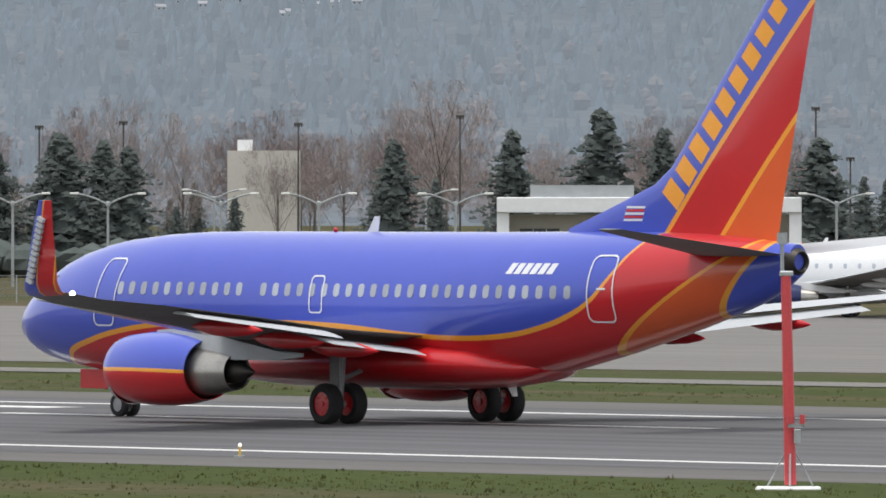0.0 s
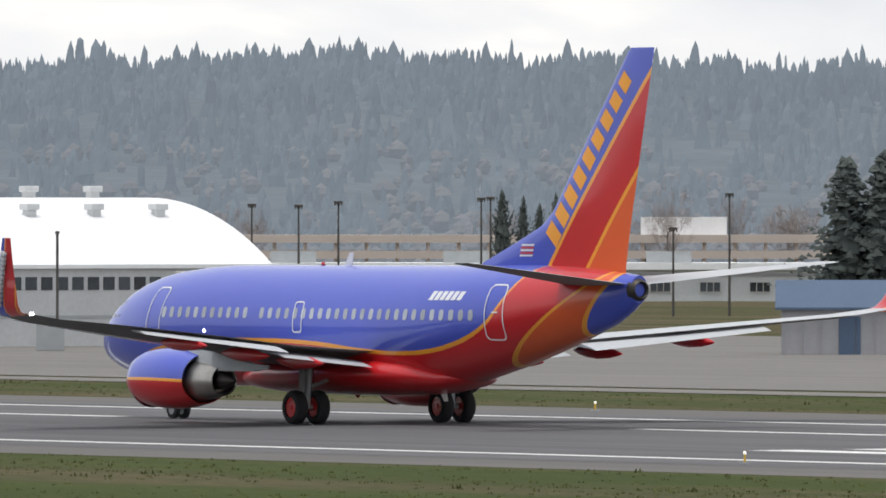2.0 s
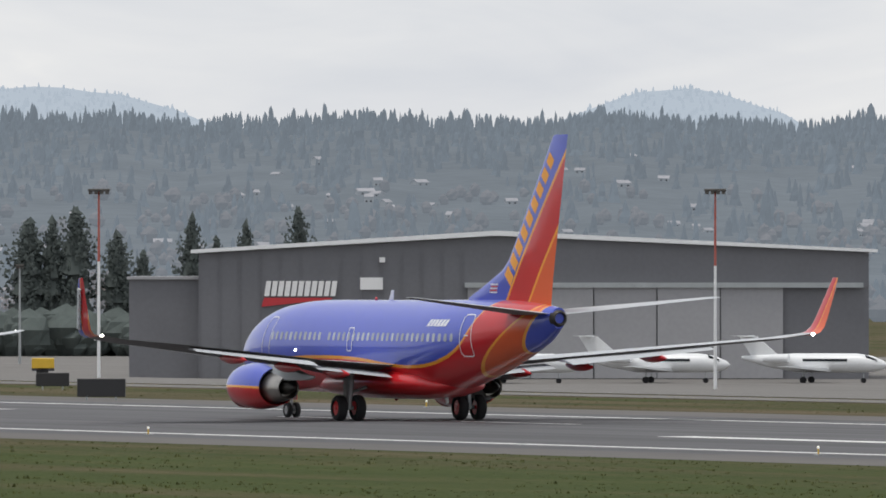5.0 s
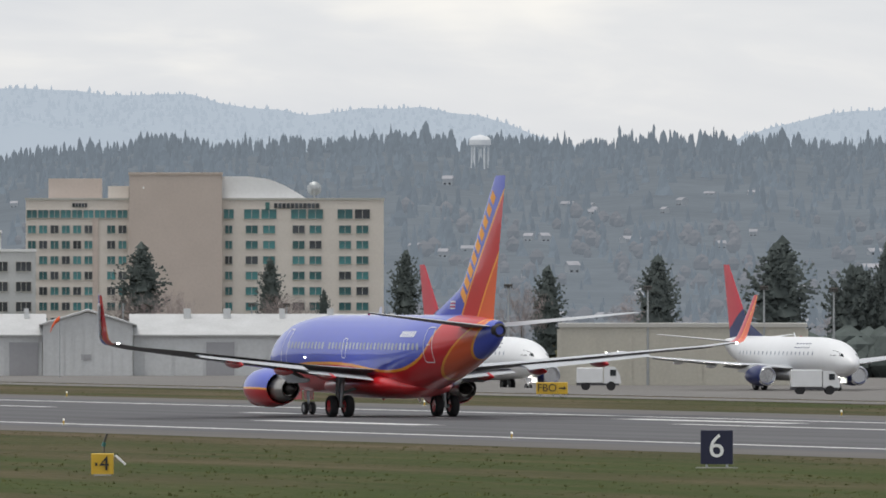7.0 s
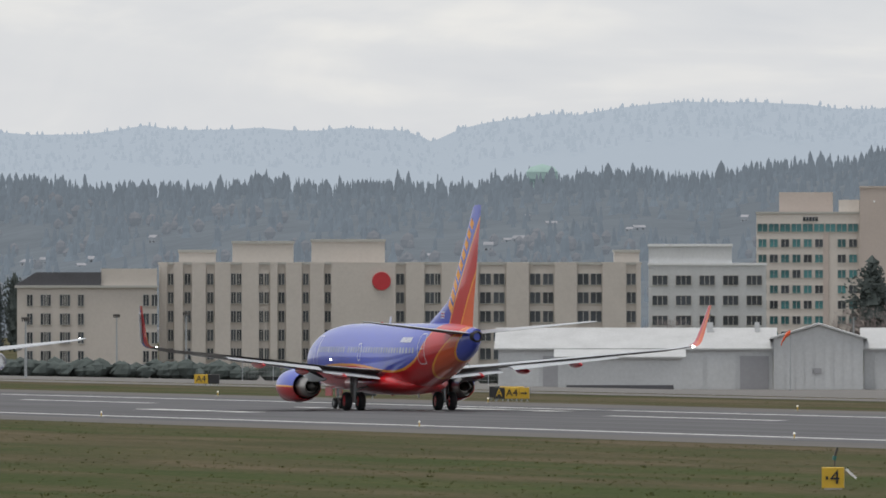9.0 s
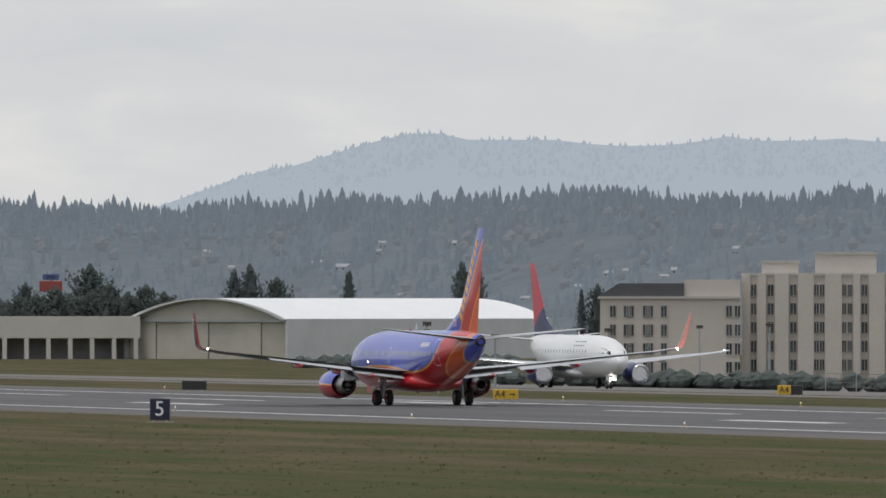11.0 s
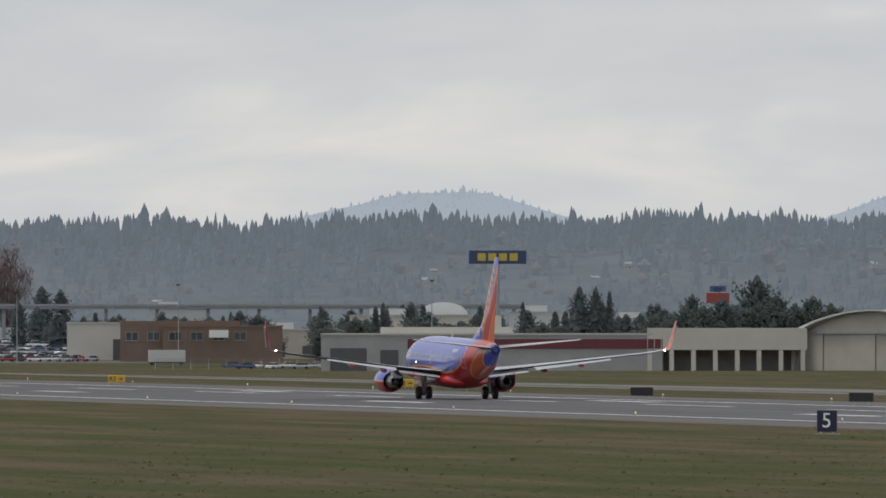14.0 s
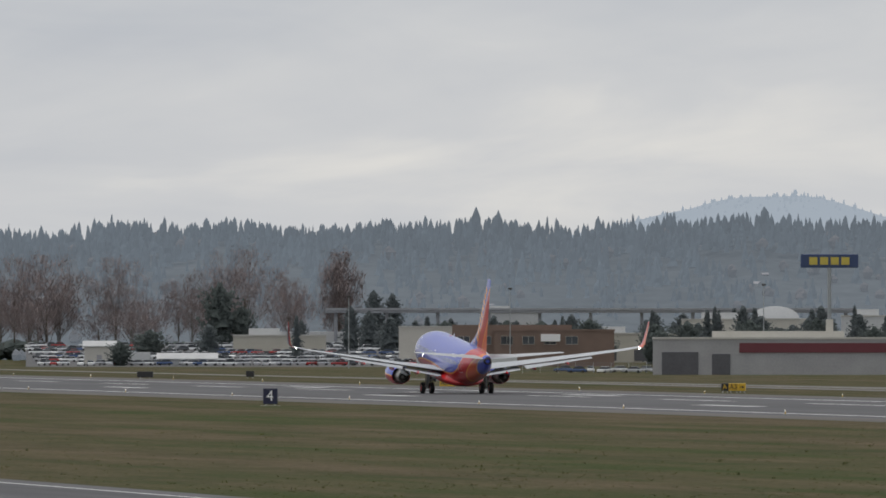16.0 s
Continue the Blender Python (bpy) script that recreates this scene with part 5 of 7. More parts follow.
# --- long beige hotel
def hotel_long():
    b = thing("hotel", spot(72.78, 2120, -5), "long beige hotel with upright window bays and round red emblem", "hotel")
    k = 0.0907
    x = lambda u: (u - 590) * k
    wall(b, x(285), x(1138), 0, 16.6, 16, "tan_wall")
    # projecting piers between the bays
    for a, c, out in ((285, 300, 0.4), (312, 328, 1.2), (343, 368, 0.8), (384, 412, 1.2), (432, 462, 0.8), (482, 495, 0.8), (510, 538, 1.2), (552, 578, 0.8), (590, 704, 1.6), (722, 755, 0.8),
                      (785, 850, 1.0), (900, 940, 0.8), (985, 1025, 0.8), (1070, 1112, 0.8), (1130, 1138, 0.5)):
        part("pier", solid(x(a), -out, 0, x(c), 0.05, 17.0), M["tan_wall"], b)
    for r in range(5):
        z = 14.3 - 3.0 * r
        for u, w in ((306, 0.8), (336, 0.9), (376, 0.9), (417, 0.7), (427, 0.7), (466, 0.6), (476, 0.6), (502, 0.9), (545, 0.8), (584, 0.9), (712, 1.2), (765, 1.5), (778, 0.9), (863, 1.7), (887, 1.7), (951, 1.6), (974, 1.6), (1036, 1.7), (1059, 1.7), (1121, 1.4)):
            window(b, x(u), z, w, 1.75, -0.02)
    for a, c, top in ((320, 385, 18.6), (415, 523, 20.0), (555, 685, 20.3), (1092, 1136, 18.6)):
        wall(b, x(a), x(c), 16.5, top, 8, "tan_wall", "penthouse", 2)
        coping(b, x(a), x(c), top, 8, "frame_pale", 2)
    coping(b, x(285), x(590), 16.6, 16)
    coping(b, x(704), x(1138), 16.6, 16)
    part("emblem", turned([(-1.9, 0.1), (-1.9, 1.45), (-1.62, 1.5)], "y", 28, (x(679), 0, 14.0)), M["crimson"], b, "round red emblem on the wall")
    lo = thing("hotel_wing", spot(74.0 - 0.17, 2115, -5), "lower beige wing with a grey pitched roof", "building")
    w2 = (285 - 38) / 2 * k
    wall(lo, -w2, w2, 0, 13.0, 14, "tan_wall")
    part("cornice", solid(-w2 - 0.4, -0.4, 12.9, w2 + 0.2, 14.2, 13.3), M["frame_pale"], lo)
    part("roof", loft([[(-w2 - 0.4, y, 13.3) if i == 0 else (p, y, q) for i, (p, q) in enumerate(((-w2, 13.3), (w2 * 0.2, 13.3), (w2 * 0.2, 15.4), (-w2 + 3.0, 15.4)))] for y in (0, 13)]), M["roof_dark"], lo)
    wall(lo, w2 * 0.2, w2, 13.0, 16.0, 10, "tan_wall", "penthouse", 0.5)
    for r in range(4):
        for u in (60, 84, 92, 118, 126, 150, 265, 280):
            window(lo, (u - 161) * k, 10.9 - 3.0 * r, 0.85, 1.75, -0.02)


def office_white():
    b = thing("office_building", spot(71.18, 2300, -5), "white flat-roofed office building with dark window bands", "building")
    wall(b, -10, 10.5, 0, 16.9, 12, "white_clad")
    wall(b, -10, 4.5, 16.9, 20.2, 10, "white_clad", "penthouse", 1)
    coping(b, -10, 10.5, 16.9, 12, "white_roof")
    coping(b, -10, 4.5, 20.2, 10, "white_roof", 1)
    for r in range(4):
        for i in range(5):
            window(b, -8.0 + 4.1 * i, 14.3 - 3.5 * r, 2.6, 1.6, bars=2)


# --- dark grey hangar
def hangar_grey():
    b = thing("hangar", spot(65.1, 1310, -5), "dark grey clad hangar with a white roof and pale sliding doors", "hangar")
    k = 1310 / 23371.5
    x = lambda u: (u - 1307) * k        # across, from the ridge's foot
    part("wall", loft([[(x(815), y, 0), (x(2000), y, 0), (x(2000), y, 12.6), (x(1340), y, 14.2), (x(815), y, 12.5)] for y in (0, 40)]), M["grey_clad"], b)
    part("roof", loft([[(x(800), y, 12.5), (x(1340), y, 14.25), (x(2015), y, 12.6), (x(2015), y, 12.9), (x(1340), y, 14.75), (x(800), y, 12.85)] for y in (-0.8, 41)]), M["white_roof"], b, "white metal roof")
    ribs(b, x(815), x(1280), 0.3, 12.4, 1.9, "grey_clad")
    wall(b, x(690), x(813), 0, 9.9, 30, "grey_clad", "annex", 2)
    part("annex_roof", solid(x(686), 1.6, 9.9, x(813), 32, 10.2), M["grey_door"], b)
    for i in range(5):
        part("sliding_door", solid(x(1290 + 112 * i), -0.35 - 0.18 * (i % 2), 0.1, x(1400 + 112 * i), -0.12 - 0.18 * (i % 2), 9.1), M["grey_door"], b, "pale grey sliding hangar door")
    part("door_rail", solid(x(1285), -0.8, 9.1, x(1990), 0.05, 9.6), M["galv"], b)
    # white slanted lettering bars over a red wedge
    for i in range(11):
        q = x(930) + i * 0.655
        part("lettering", loft([[(q, y, 8.25), (q + 0.5, y, 8.25), (q + 0.72, y, 9.75), (q + 0.22, y, 9.75)] for y in (-0.3, -0.02)]), M["sign_white"], b, "white bar standing for lettering")
    part("red_wedge", loft([[(x(925), y, 7.2), (x(1050), y, 7.95), (x(1050), y, 8.1), (x(930), y, 8.1)] for y in (-0.25, -0.02)]), M["crimson"], b)
    part("wall_sign", solid(x(1100), -0.3, 8.9, x(1140), -0.02, 10.1), M["sign_white"], b)
    part("wall_lamp", solid(x(1134), -0.5, 11.6, x(1144), -0.02, 12.1), M["sign_white"], b)
    part("side_door", solid(x(1210), -0.12, 0, x(1228), 0.02, 2.2), M["grey_door"], b)
    part("dark_band", solid(x(960), -0.14, 2.6, x(1280), -0.01, 4.6), M["roof_dark"], b)


# --- white arched hangar
def hangar_arched(name, m, width, length, wall_h, top, label, roof="white_roof", door="tan_door", vents=True, upper=None):
    """A barrel roof over low walls; its arched front faces -y."""
    b = thing(name, m, label, "hangar")
    n = 24
    rise = top - wall_h
    bend = (width * width / 4 + rise * rise) / (2 * rise)

    def arc(scale=1.0, lift=0.0):
        return [(width / 2 * scale * (2 * i / n - 1), wall_h + lift + scale * (math.sqrt(bend * bend - (width / 2 * (2 * i / n - 1)) ** 2) - bend + rise)) for i in range(n + 1)]

    out, inn = arc(), arc(0.965)
    rings = [[(x, y, z) for x, z in out] + [(x, y, z) for x, z in reversed(inn)] for y in (-0.6, length)]
    part("roof", loft(rings), M[roof], b, "curved white metal roof", smooth=True)
    part("arch_front", loft([[(x, y, z) for x, z in inn] for y in (1.0, 1.4)]), M[door], b)
    part("arch_back", loft([[(x, y, z) for x, z in inn] for y in (length - 1.4, length - 1.0)]), M[door], b)
    part("arch_rim", loft([[(x, y, z) for x, z in arc(1.012)] + [(x, y, z) for x, z in reversed(arc(0.94))] for y in (-0.9, -0.3)]), M["white_clad"], b)
    part("arch_rim_inner", loft([[(x, y, z) for x, z in arc(0.90)] + [(x, y, z) for x, z in reversed(arc(0.875))] for y in (0.7, 1.1)]), M["galv"], b)
    for sd in (-1, 1):
        part("wall", solid(sd * width / 2 - 0.3, -0.6, 0, sd * width / 2 + 0.3, length, wall_h + 0.3), M["white_clad"], b)
    part("back_wall", solid(-width / 2, length - 1, 0, width / 2, length - 0.6, wall_h + 0.2), M["white_clad"], b)
    nd = 6
    for i in range(nd):
        w = (width - 1.0) / nd
        q = -width / 2 + 0.5 + w * i
        part("sliding_door", solid(q + 0.05, 0.3 + 0.3 * (i % 2), 0.05, q + w - 0.05, 0.55 + 0.3 * (i % 2), wall_h - 0.4), M[door], b)
    part("door_rail", solid(-width / 2, -0.2, wall_h - 0.4, width / 2, 1.0, wall_h + 0.1), M["galv"], b)
    if vents:
        for i in range(nd):
            w = (width - 1.0) / nd
            part("door_band", solid(-width / 2 + 0.6 + w * i, 0.22 + 0.3 * (i % 2), wall_h - 2.0, -width / 2 + 0.4 + w * (i + 1), 0.3 + 0.3 * (i % 2), wall_h - 0.6), M["white_clad"], b, "pale band along the hangar door")
        for j, (ang, m2) in enumerate(((90, 6), (58, 6))):
            for i in range(m2):
                y = 3 + 6.8 * i
                q = math.cos(radians(ang)) * width / 2 * 0.98
                z = wall_h + math.sqrt(bend * bend - q * q) - bend + rise
                bm = solid(q - 0.45, y - 0.45, z - 0.6, q + 0.45, y + 0.45, z + 0.55)
                box(bm, q - 0.68, y - 0.68, z + 0.5, q + 0.68, y + 0.68, z + 1.05, 0.06)
                part("roof_vent", bm, M["white_clad"], b)
    return b


def lean_to(b, x0, x1, y0, y1, h, step):
    """A low wing with a band of windows along the hangar's side."""
    part("side_wing", solid(x0, y0, 0, x1, y1, h), M["white_clad"], b)
    part("side_roof", solid(x0 - 0.3, y0 - 0.3, h, x1 + 0.5, y1 + 0.3, h + 0.35), M["white_roof"], b)
    n = int((y1 - y0) / step)
    for i in range(n):
        q = y0 + (y1 - y0) * (i + 0.5) / n
        part("wing_window", solid(x1, q - step * 0.36, h - 1.9, x1 + 0.08, q + step * 0.36, h - 0.75), M["win_dark"], b)
    part("wing_band", solid(x1, y0, h * 0.36, x1 + 0.05, y1, h * 0.40), M["galv"], b)


hotel_teal()
hotel_long()
office_white()
hangar_grey()
hp = polar(59.66, 1180, -5)
arched = hangar_arched("hangar", pose(hp[0] + 1.6, hp[1], -5, 0, 0, 0), 43, 43, 6.8, 13.2, "white barrel-roofed hangar with a tan arched front")
lean_to(arched, 21.8, 25.5, 1, 43, 6.9, 1.6)
arched2 = hangar_arched("hangar", spot(75.87, 2890, -5, -40), 46, 92, 8.6, 13.4, "pale hangar with a low curved roof, far across the field", door="block", vents=False)


def long_sheds():
    b = thing("shed_row", spot(70.7, 1650, -5), "row of low white metal sheds with pale roofs", "hangar")
    k = 1650 / 23371.5
    gable(b, -5.6, 5.6, -3, 26, 6.4, 8.1, "white_clad", "shed_roof", along="y")
    gable(b, -40, -5.7, 0, 16, 5.1, 7.5, "white_clad", "shed_roof", along="x")
    gable(b, 5.7, 38, 0, 16, 5.1, 7.5, "white_clad", "shed_roof", along="x")
    for i in range(8):
        part("shed_door", solid(-38.5 + 4.1 * i, -0.12, 0, -34.9 + 4.1 * i, 0.02, 4.2), M["grey_door"] if i % 3 == 1 else M["white_clad"], b)
        part("shed_door", solid(7.0 + 3.9 * i, -0.12, 0, 10.5 + 3.9 * i, 0.02, 4.2), M["grey_door"] if i % 3 == 2 else M["white_clad"], b)
    part("gable_vent", solid(-0.8, -3.1, 2.0, 0.4, -2.98, 2.7), M["grey_door"], b)
    ribs(b, -5.4, 5.4, 0, 6.2, 1.2, "white_clad", -3)
    for x, w in ((-14, 0.8), (-8, 0.6), (12, 0.9), (17, 0.9), (24, 0.7), (30, 0.8)):
        part("roof_vent", solid(x, 6, 7.0, x + w, 7, 8.4), M["white_clad"], b)
    c = thing("shed", spot(71.6, 1600, -5), "low pale shed with an open dark bay", "hangar")
    gable(c, -6, 9, 0, 12, 4.3, 5.0, "white_clad", "shed_roof", along="x")
    part("dark_bay", solid(-5, -0.15, 0, 8, 0.02, 0.9), M["roof_dark"], c)
    d = thing("block_wall_building", spot(68.15, 1500, -5), "long pale block building behind the parked airliners", "building")
    wall(d, -14, 14, 0, 6.6, 20, "block")
    coping(d, -14, 14, 6.6, 20)
    for i in range(8):
        part("pilaster", solid(-14 + 4 * i - 0.25, -0.1, 0, -14 + 4 * i + 0.25, 0.02, 6.4), M["block"], d)
    g = thing("service_building", spot(77.55, 2900, -5), "low white building with a maroon band", "building")
    M["grey_front"] = mat("weathered_grey_cladding", (0.33, 0.33, 0.335), 0.8, var=0.15, size=5.0)
    wall(g, -37, 38, 0, 7.8, 20, "grey_front")
    part("colour_band", solid(-18, -0.2, 4.9, 38, 0.02, 7.0), M["maroon"], g, "maroon painted band")
    part("upper_storey", solid(-24, 4, 7.8, 5, 16, 9.6), M["cream_wall"], g)
    part("chimney", solid(1.0, 5, 9.6, 2.6, 6.5, 12.2), M["cream_wall"], g)
    part("dark_bay", solid(-35, -0.15, 0, -27, 0.02, 5.0), M["roof_dark"], g)
    part("dark_bay", solid(-24, -0.15, 0, -20, 0.02, 4.6), M["roof_dark"], g)
    coping(g, -37, 38, 7.8, 20)
    h2 = thing("open_shed", spot(76.45, 2900, -5), "pale open-fronted shed with dark bays", "building")
    wall(h2, -21, 14, 4.6, 9.4, 20, "cream_wall", y0=0)
    ribs(h2, -21, 14, 4.6, 9.2, 1.5, "cream_wall")
    for i in range(8):
        part("post", solid(-21 + 4.8 * i, 0, 0, -20 + 4.8 * i, 1, 4.7), M["cream_wall"], h2)
    part("back_wall", solid(-21, 9, 0, 14, 9.4, 4.6), M["grey_front"], h2)
    q = thing("brick_building", spot(78.8, 3420, -5), "brown brick building with flat roofs", "building")
    wall(q, -21, 10, 0, 10.8, 16, "brick")
    wall(q, -10, 21, 0, 9.2, 14, "brick", "wing", -2)
    coping(q, -10, 21, 9.2, 14, "brick", -2)
    for i in range(6):
        window(q, -18 + 5.6 * i, 6.8, 3.0, 2.0, -2.05 if i > 1 else -0.02)
    part("awning", solid(2, -2.6, 6.5, 7, -1.9, 8.4), M["sign_white"], q)
    r2 = thing("warehouse", spot(79.15, 3450, -5), "pale grey warehouse beyond the car park", "building")
    wall(r2, -14, 12, 0, 10.0, 20, "cream_wall")
    part("loading_bay", solid(-2, -0.2, 0.5, 4, 0.02, 6), M["roof_dark"], r2)
    coping(r2, -14, 12, 10.0, 20)
    for hh, dd, ww, tt, key in ((77.9, 3800, 34, 12, "cream_wall"), (77.3, 3850, 22, 13, "white_clad"), (78.9, 3900, 18, 14, "white_clad"), (76.9, 3850, 18, 11, "white_clad"), (78.4, 3750, 40, 8, "block"), (79.9, 3700, 26, 7.5, "block")):
        s = thing("distant_store", spot(hh, dd, -5), "pale flat-roofed store among distant trees", "building")
        wall(s, -ww / 2, ww / 2, 0, tt, 14, key)
        wall(s, -ww / 3, 0, tt, tt + 2.2, 8, "white_clad", "penthouse", 3)
        coping(s, -ww / 2, ww / 2, tt, 14)
        for i in range(4):
            part("bay", solid(-ww / 2 + ww * (i + 0.25) / 4, -0.2, 0.5, -ww / 2 + ww * (i + 0.75) / 4, 0.02, tt * 0.45), M["roof_dark"], s)
    v = thing("arched_store", spot(77.75, 3820, -5), "white vaulted store roof among trees", "building")
    wall(v, -9, 9, 0, 12.5, 12, "cream_wall")
    part("vault", loft([[(-7 * math.cos(math.pi * i / 12), y, 12.5 + 3.6 * math.sin(math.pi * i / 12)) for i in range(13)] for y in (-0.5, 12)]), M["white_roof"], v, smooth=True)


long_sheds()


def viaduct():
    """A long road deck on piers behind the stores."""
    # grey lightened and blued: far haze put into the concrete's colour
    M["viaduct"] = mat("hazy_grey_concrete", (0.31, 0.32, 0.34), 0.9, var=0.2, size=6.0)
    d = 3880
    b = thing("viaduct", spot(78.55, d, -5), "grey concrete road viaduct behind the stores", "viaduct")
    part("deck", solid(-78, 0, 14.1, 78, 9, 14.9, bevel=0.1), M["viaduct"], b)
    part("parapet", solid(-78, -0.2, 14.9, 78, 0.2, 15.6), M["viaduct"], b)
    for i in range(11):
        x = -75 + 15 * i
        part("pier", solid(x - 0.5, 1.5, 0, x + 0.5, 7.5, 14.1, bevel=0.08), M["viaduct"], b)


viaduct()


def terminal_bits():
    """Road-side gantries and low buildings at the field's near end."""
    for h, w in ((47.6, 30.0), (52.25, 16.5)):
        b = thing("white_portal", spot(h, 1300, -5), "white flat-roofed portal canopy on two piers", "canopy")
        part("beam", solid(-w / 2, 0, 7.4, w / 2, 6, 8.9, bevel=0.06), M["white_roof"], b)
        for sd in (-1, 1):
            part("pier", solid(sd * w / 2 - (1.2 if sd > 0 else 0), 0.3, 0, sd * w / 2 + (1.2 if sd < 0 else 0), 5.7, 7.4), M["white_roof"], b)
        part("roof_screen", solid(-w * 0.39, 2, 8.9, -w * 0.05, 2.3, 10.1), M["galv"], b)
        part("roof_screen", solid(w * 0.08, 2, 8.9, w * 0.3, 2.3, 10.1), M["galv"], b)
        part("back_wall", solid(-w / 2 + 1.2, 5, 0, w / 2 - 1.2, 5.4, 7.2), M["cream_wall"], b)
        for i in range(5):
            window(b, -w * 0.36 + w * 0.18 * i, 5.2, w * 0.13, 1.2, 4.98, bars=2)
    b = thing("blue_roof_shed", spot(54.82, 1100, -5), "grey shed with a blue metal roof", "building")
    gable(b, -6.2, 9, 0, 9, 3.9, 6.0, "grey_door", "blue_roof", along="x")
    ribs(b, -6, 9, 0.1, 3.7, 1.5, "grey_door")
    part("door", solid(-1.4, -0.1, 0, 0.4, 0.02, 3.2), M["blue_roof"], b)
    k = thing("freight_container", spot(56.45, 1050, -5), "dark green freight container by the field road", "container")
    part("box", solid(-3.2, 0, 0.1, 3.2, 2.4, 2.7, bevel=0.05), M["dark_green"], k)
    for i in range(20):
        part("rib", solid(-3.0 + 0.31 * i, -0.06, 0.3, -2.86 + 0.31 * i, 0.02, 2.5), M["dark_green"], k)
    r = thing("guard_rail", spot(56.35, 1075, -5), "yellow steel guard railing", "railing")
    for i in range(9):
        part("post", rods(((-3.6 + 0.9 * i, 0, 0), (-3.6 + 0.9 * i, 0, 4.0), 0.05)), M["sign_yellow"], r)
    for z in (3.2, 3.6, 4.0):
        part("rail", rods(((-3.6, 0, z), (3.6, 0, z), 0.05)), M["sign_yellow"], r)
    # long low terminal building behind
    c = thing("low_terminal", spot(56.1, 1750, -5), "long low white terminal building with flat roofs", "building")
    wall(c, -75, 75, 0, 4.2, 20, "white_clad")
    part("roof_edge", solid(-75.3, -0.8, 4.2, 75.3, 20, 5.1), M["white_roof"], c)
    part("wall_band", solid(-75, -0.12, 3.3, 75, 0.02, 3.7), M["grey_door"], c)
    for i in range(22):
        window(c, -72 + 6.6 * i, 1.9, 2.6, 1.2, -0.02, bars=2)
    for x in (-60, -38, -15, 12, 40, 58):
        part("roof_plant", solid(x, 6, 5.1, x + 6, 10, 6.6), M["galv"], c)
    d = thing("parking_building", spot(56.0, 2150, -5), "brownish open parking building with long decks", "building")
    for i in range(3):
        part("deck", solid(-60, 0, 2.6 * i + 1.6, 60, 14, 2.6 * i + 2.9), M["tan_dark"], d)
    for i in range(25):
        part("column", solid(-60 + 5 * i, 1, 0, -59.4 + 5 * i, 1.6, 7.8), M["tan_dark"], d)
    part("roof_house", solid(10, 3, 8.1, 24, 9, 11), M["white_roof"], d)
    e = thing("glass_lobby", spot(60.95, 1190, -5), "white terminal lobby with a sloped green glass roof", "building")
    wall(e, -13, 10, 0, 7.0, 14, "block")
    part("roof_edge", solid(-13.3, -0.4, 6.6, 10.3, 14, 7.1), M["white_roof"], e)
    part("glass_roof", loft([[(-8.2, 0.2, 7.0), (7.9, 0.2, 7.0), (6.2, 3.8, 9.8), (-6.2, 3.8, 9.8)], [(-8.2, 0.5, 7.0), (7.9, 0.5, 7.0), (6.2, 4.1, 9.8), (-6.2, 4.1, 9.8)]]), M["glass_green"], e, "sloped green glazing")
    bars = [((-8.2 + 1.61 * i, 0.15, 7.0), (-6.2 + 1.24 * i, 3.75, 9.85), 0.13) for i in range(11)]
    bars += [((-8.2, 0.1, 7.05), (7.9, 0.1, 7.05), 0.2), ((-6.2, 3.7, 9.9), (6.2, 3.7, 9.9), 0.28), ((-9.0, 0.15, 6.9), (-6.2, 3.75, 9.85), 0.32), ((8.8, 0.15, 6.9), (6.2, 3.75, 9.85), 0.32)]
    for a in bars:
        part("glazing_bar", rods(a, n=5), M["white_roof"], e)
    for i in range(7):
        window(e, -11 + 3.2 * i, 3.4, 2.2, 1.6, -0.02)
    f2 = thing("dark_hall", spot(60.2, 1500, -5), "long dark flat-roofed hall", "building")
    wall(f2, -26, 26, 0, 9.9, 20, "blue_roof")
    g = thing("hill_hall", spot(59.65, 3000, 11.5), "pale low hall on the foot of the hill", "building")
    # both hall surfaces carry their haze as a faint blue-grey emission
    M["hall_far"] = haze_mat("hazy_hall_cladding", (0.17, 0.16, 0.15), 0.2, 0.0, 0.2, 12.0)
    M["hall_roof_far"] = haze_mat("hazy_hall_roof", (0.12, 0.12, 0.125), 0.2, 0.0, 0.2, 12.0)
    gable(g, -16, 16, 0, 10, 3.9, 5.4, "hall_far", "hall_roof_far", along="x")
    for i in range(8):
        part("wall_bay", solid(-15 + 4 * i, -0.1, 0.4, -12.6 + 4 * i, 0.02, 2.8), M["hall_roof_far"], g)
    h = thing("cream_block", spot(49.3, 1720, -5), "cream concrete block building with roof plant among bare trees", "building")
    wall(h, -4.5, 5, 0, 14.0, 10, "cream_wall")
    part("roof_plant", solid(-3.2, 2, 14, -1.2, 5, 15.4), M["white_roof"], h)


terminal_bits()


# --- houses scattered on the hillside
# house walls and roofs emit a little: distance haze put into the material
M["house_wall"] = haze_mat("hazy_house_wall", (0.20, 0.20, 0.20), 0.20, 0.0, 0.2, 20.0)
M["house_roof"] = haze_mat("hazy_grey_roof", (0.24, 0.23, 0.24), 0.19, 0.0, 0.3, 20.0)


def house(w, dpt, hgt):
    b = thing("house", Matrix.Identity(4), "small pale house on the wooded hillside", "house", "houses on the hillside")
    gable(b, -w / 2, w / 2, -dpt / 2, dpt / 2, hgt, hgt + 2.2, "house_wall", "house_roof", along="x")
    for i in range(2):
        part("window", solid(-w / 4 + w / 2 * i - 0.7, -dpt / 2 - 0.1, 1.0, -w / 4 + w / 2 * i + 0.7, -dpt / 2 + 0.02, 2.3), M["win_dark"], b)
    return b


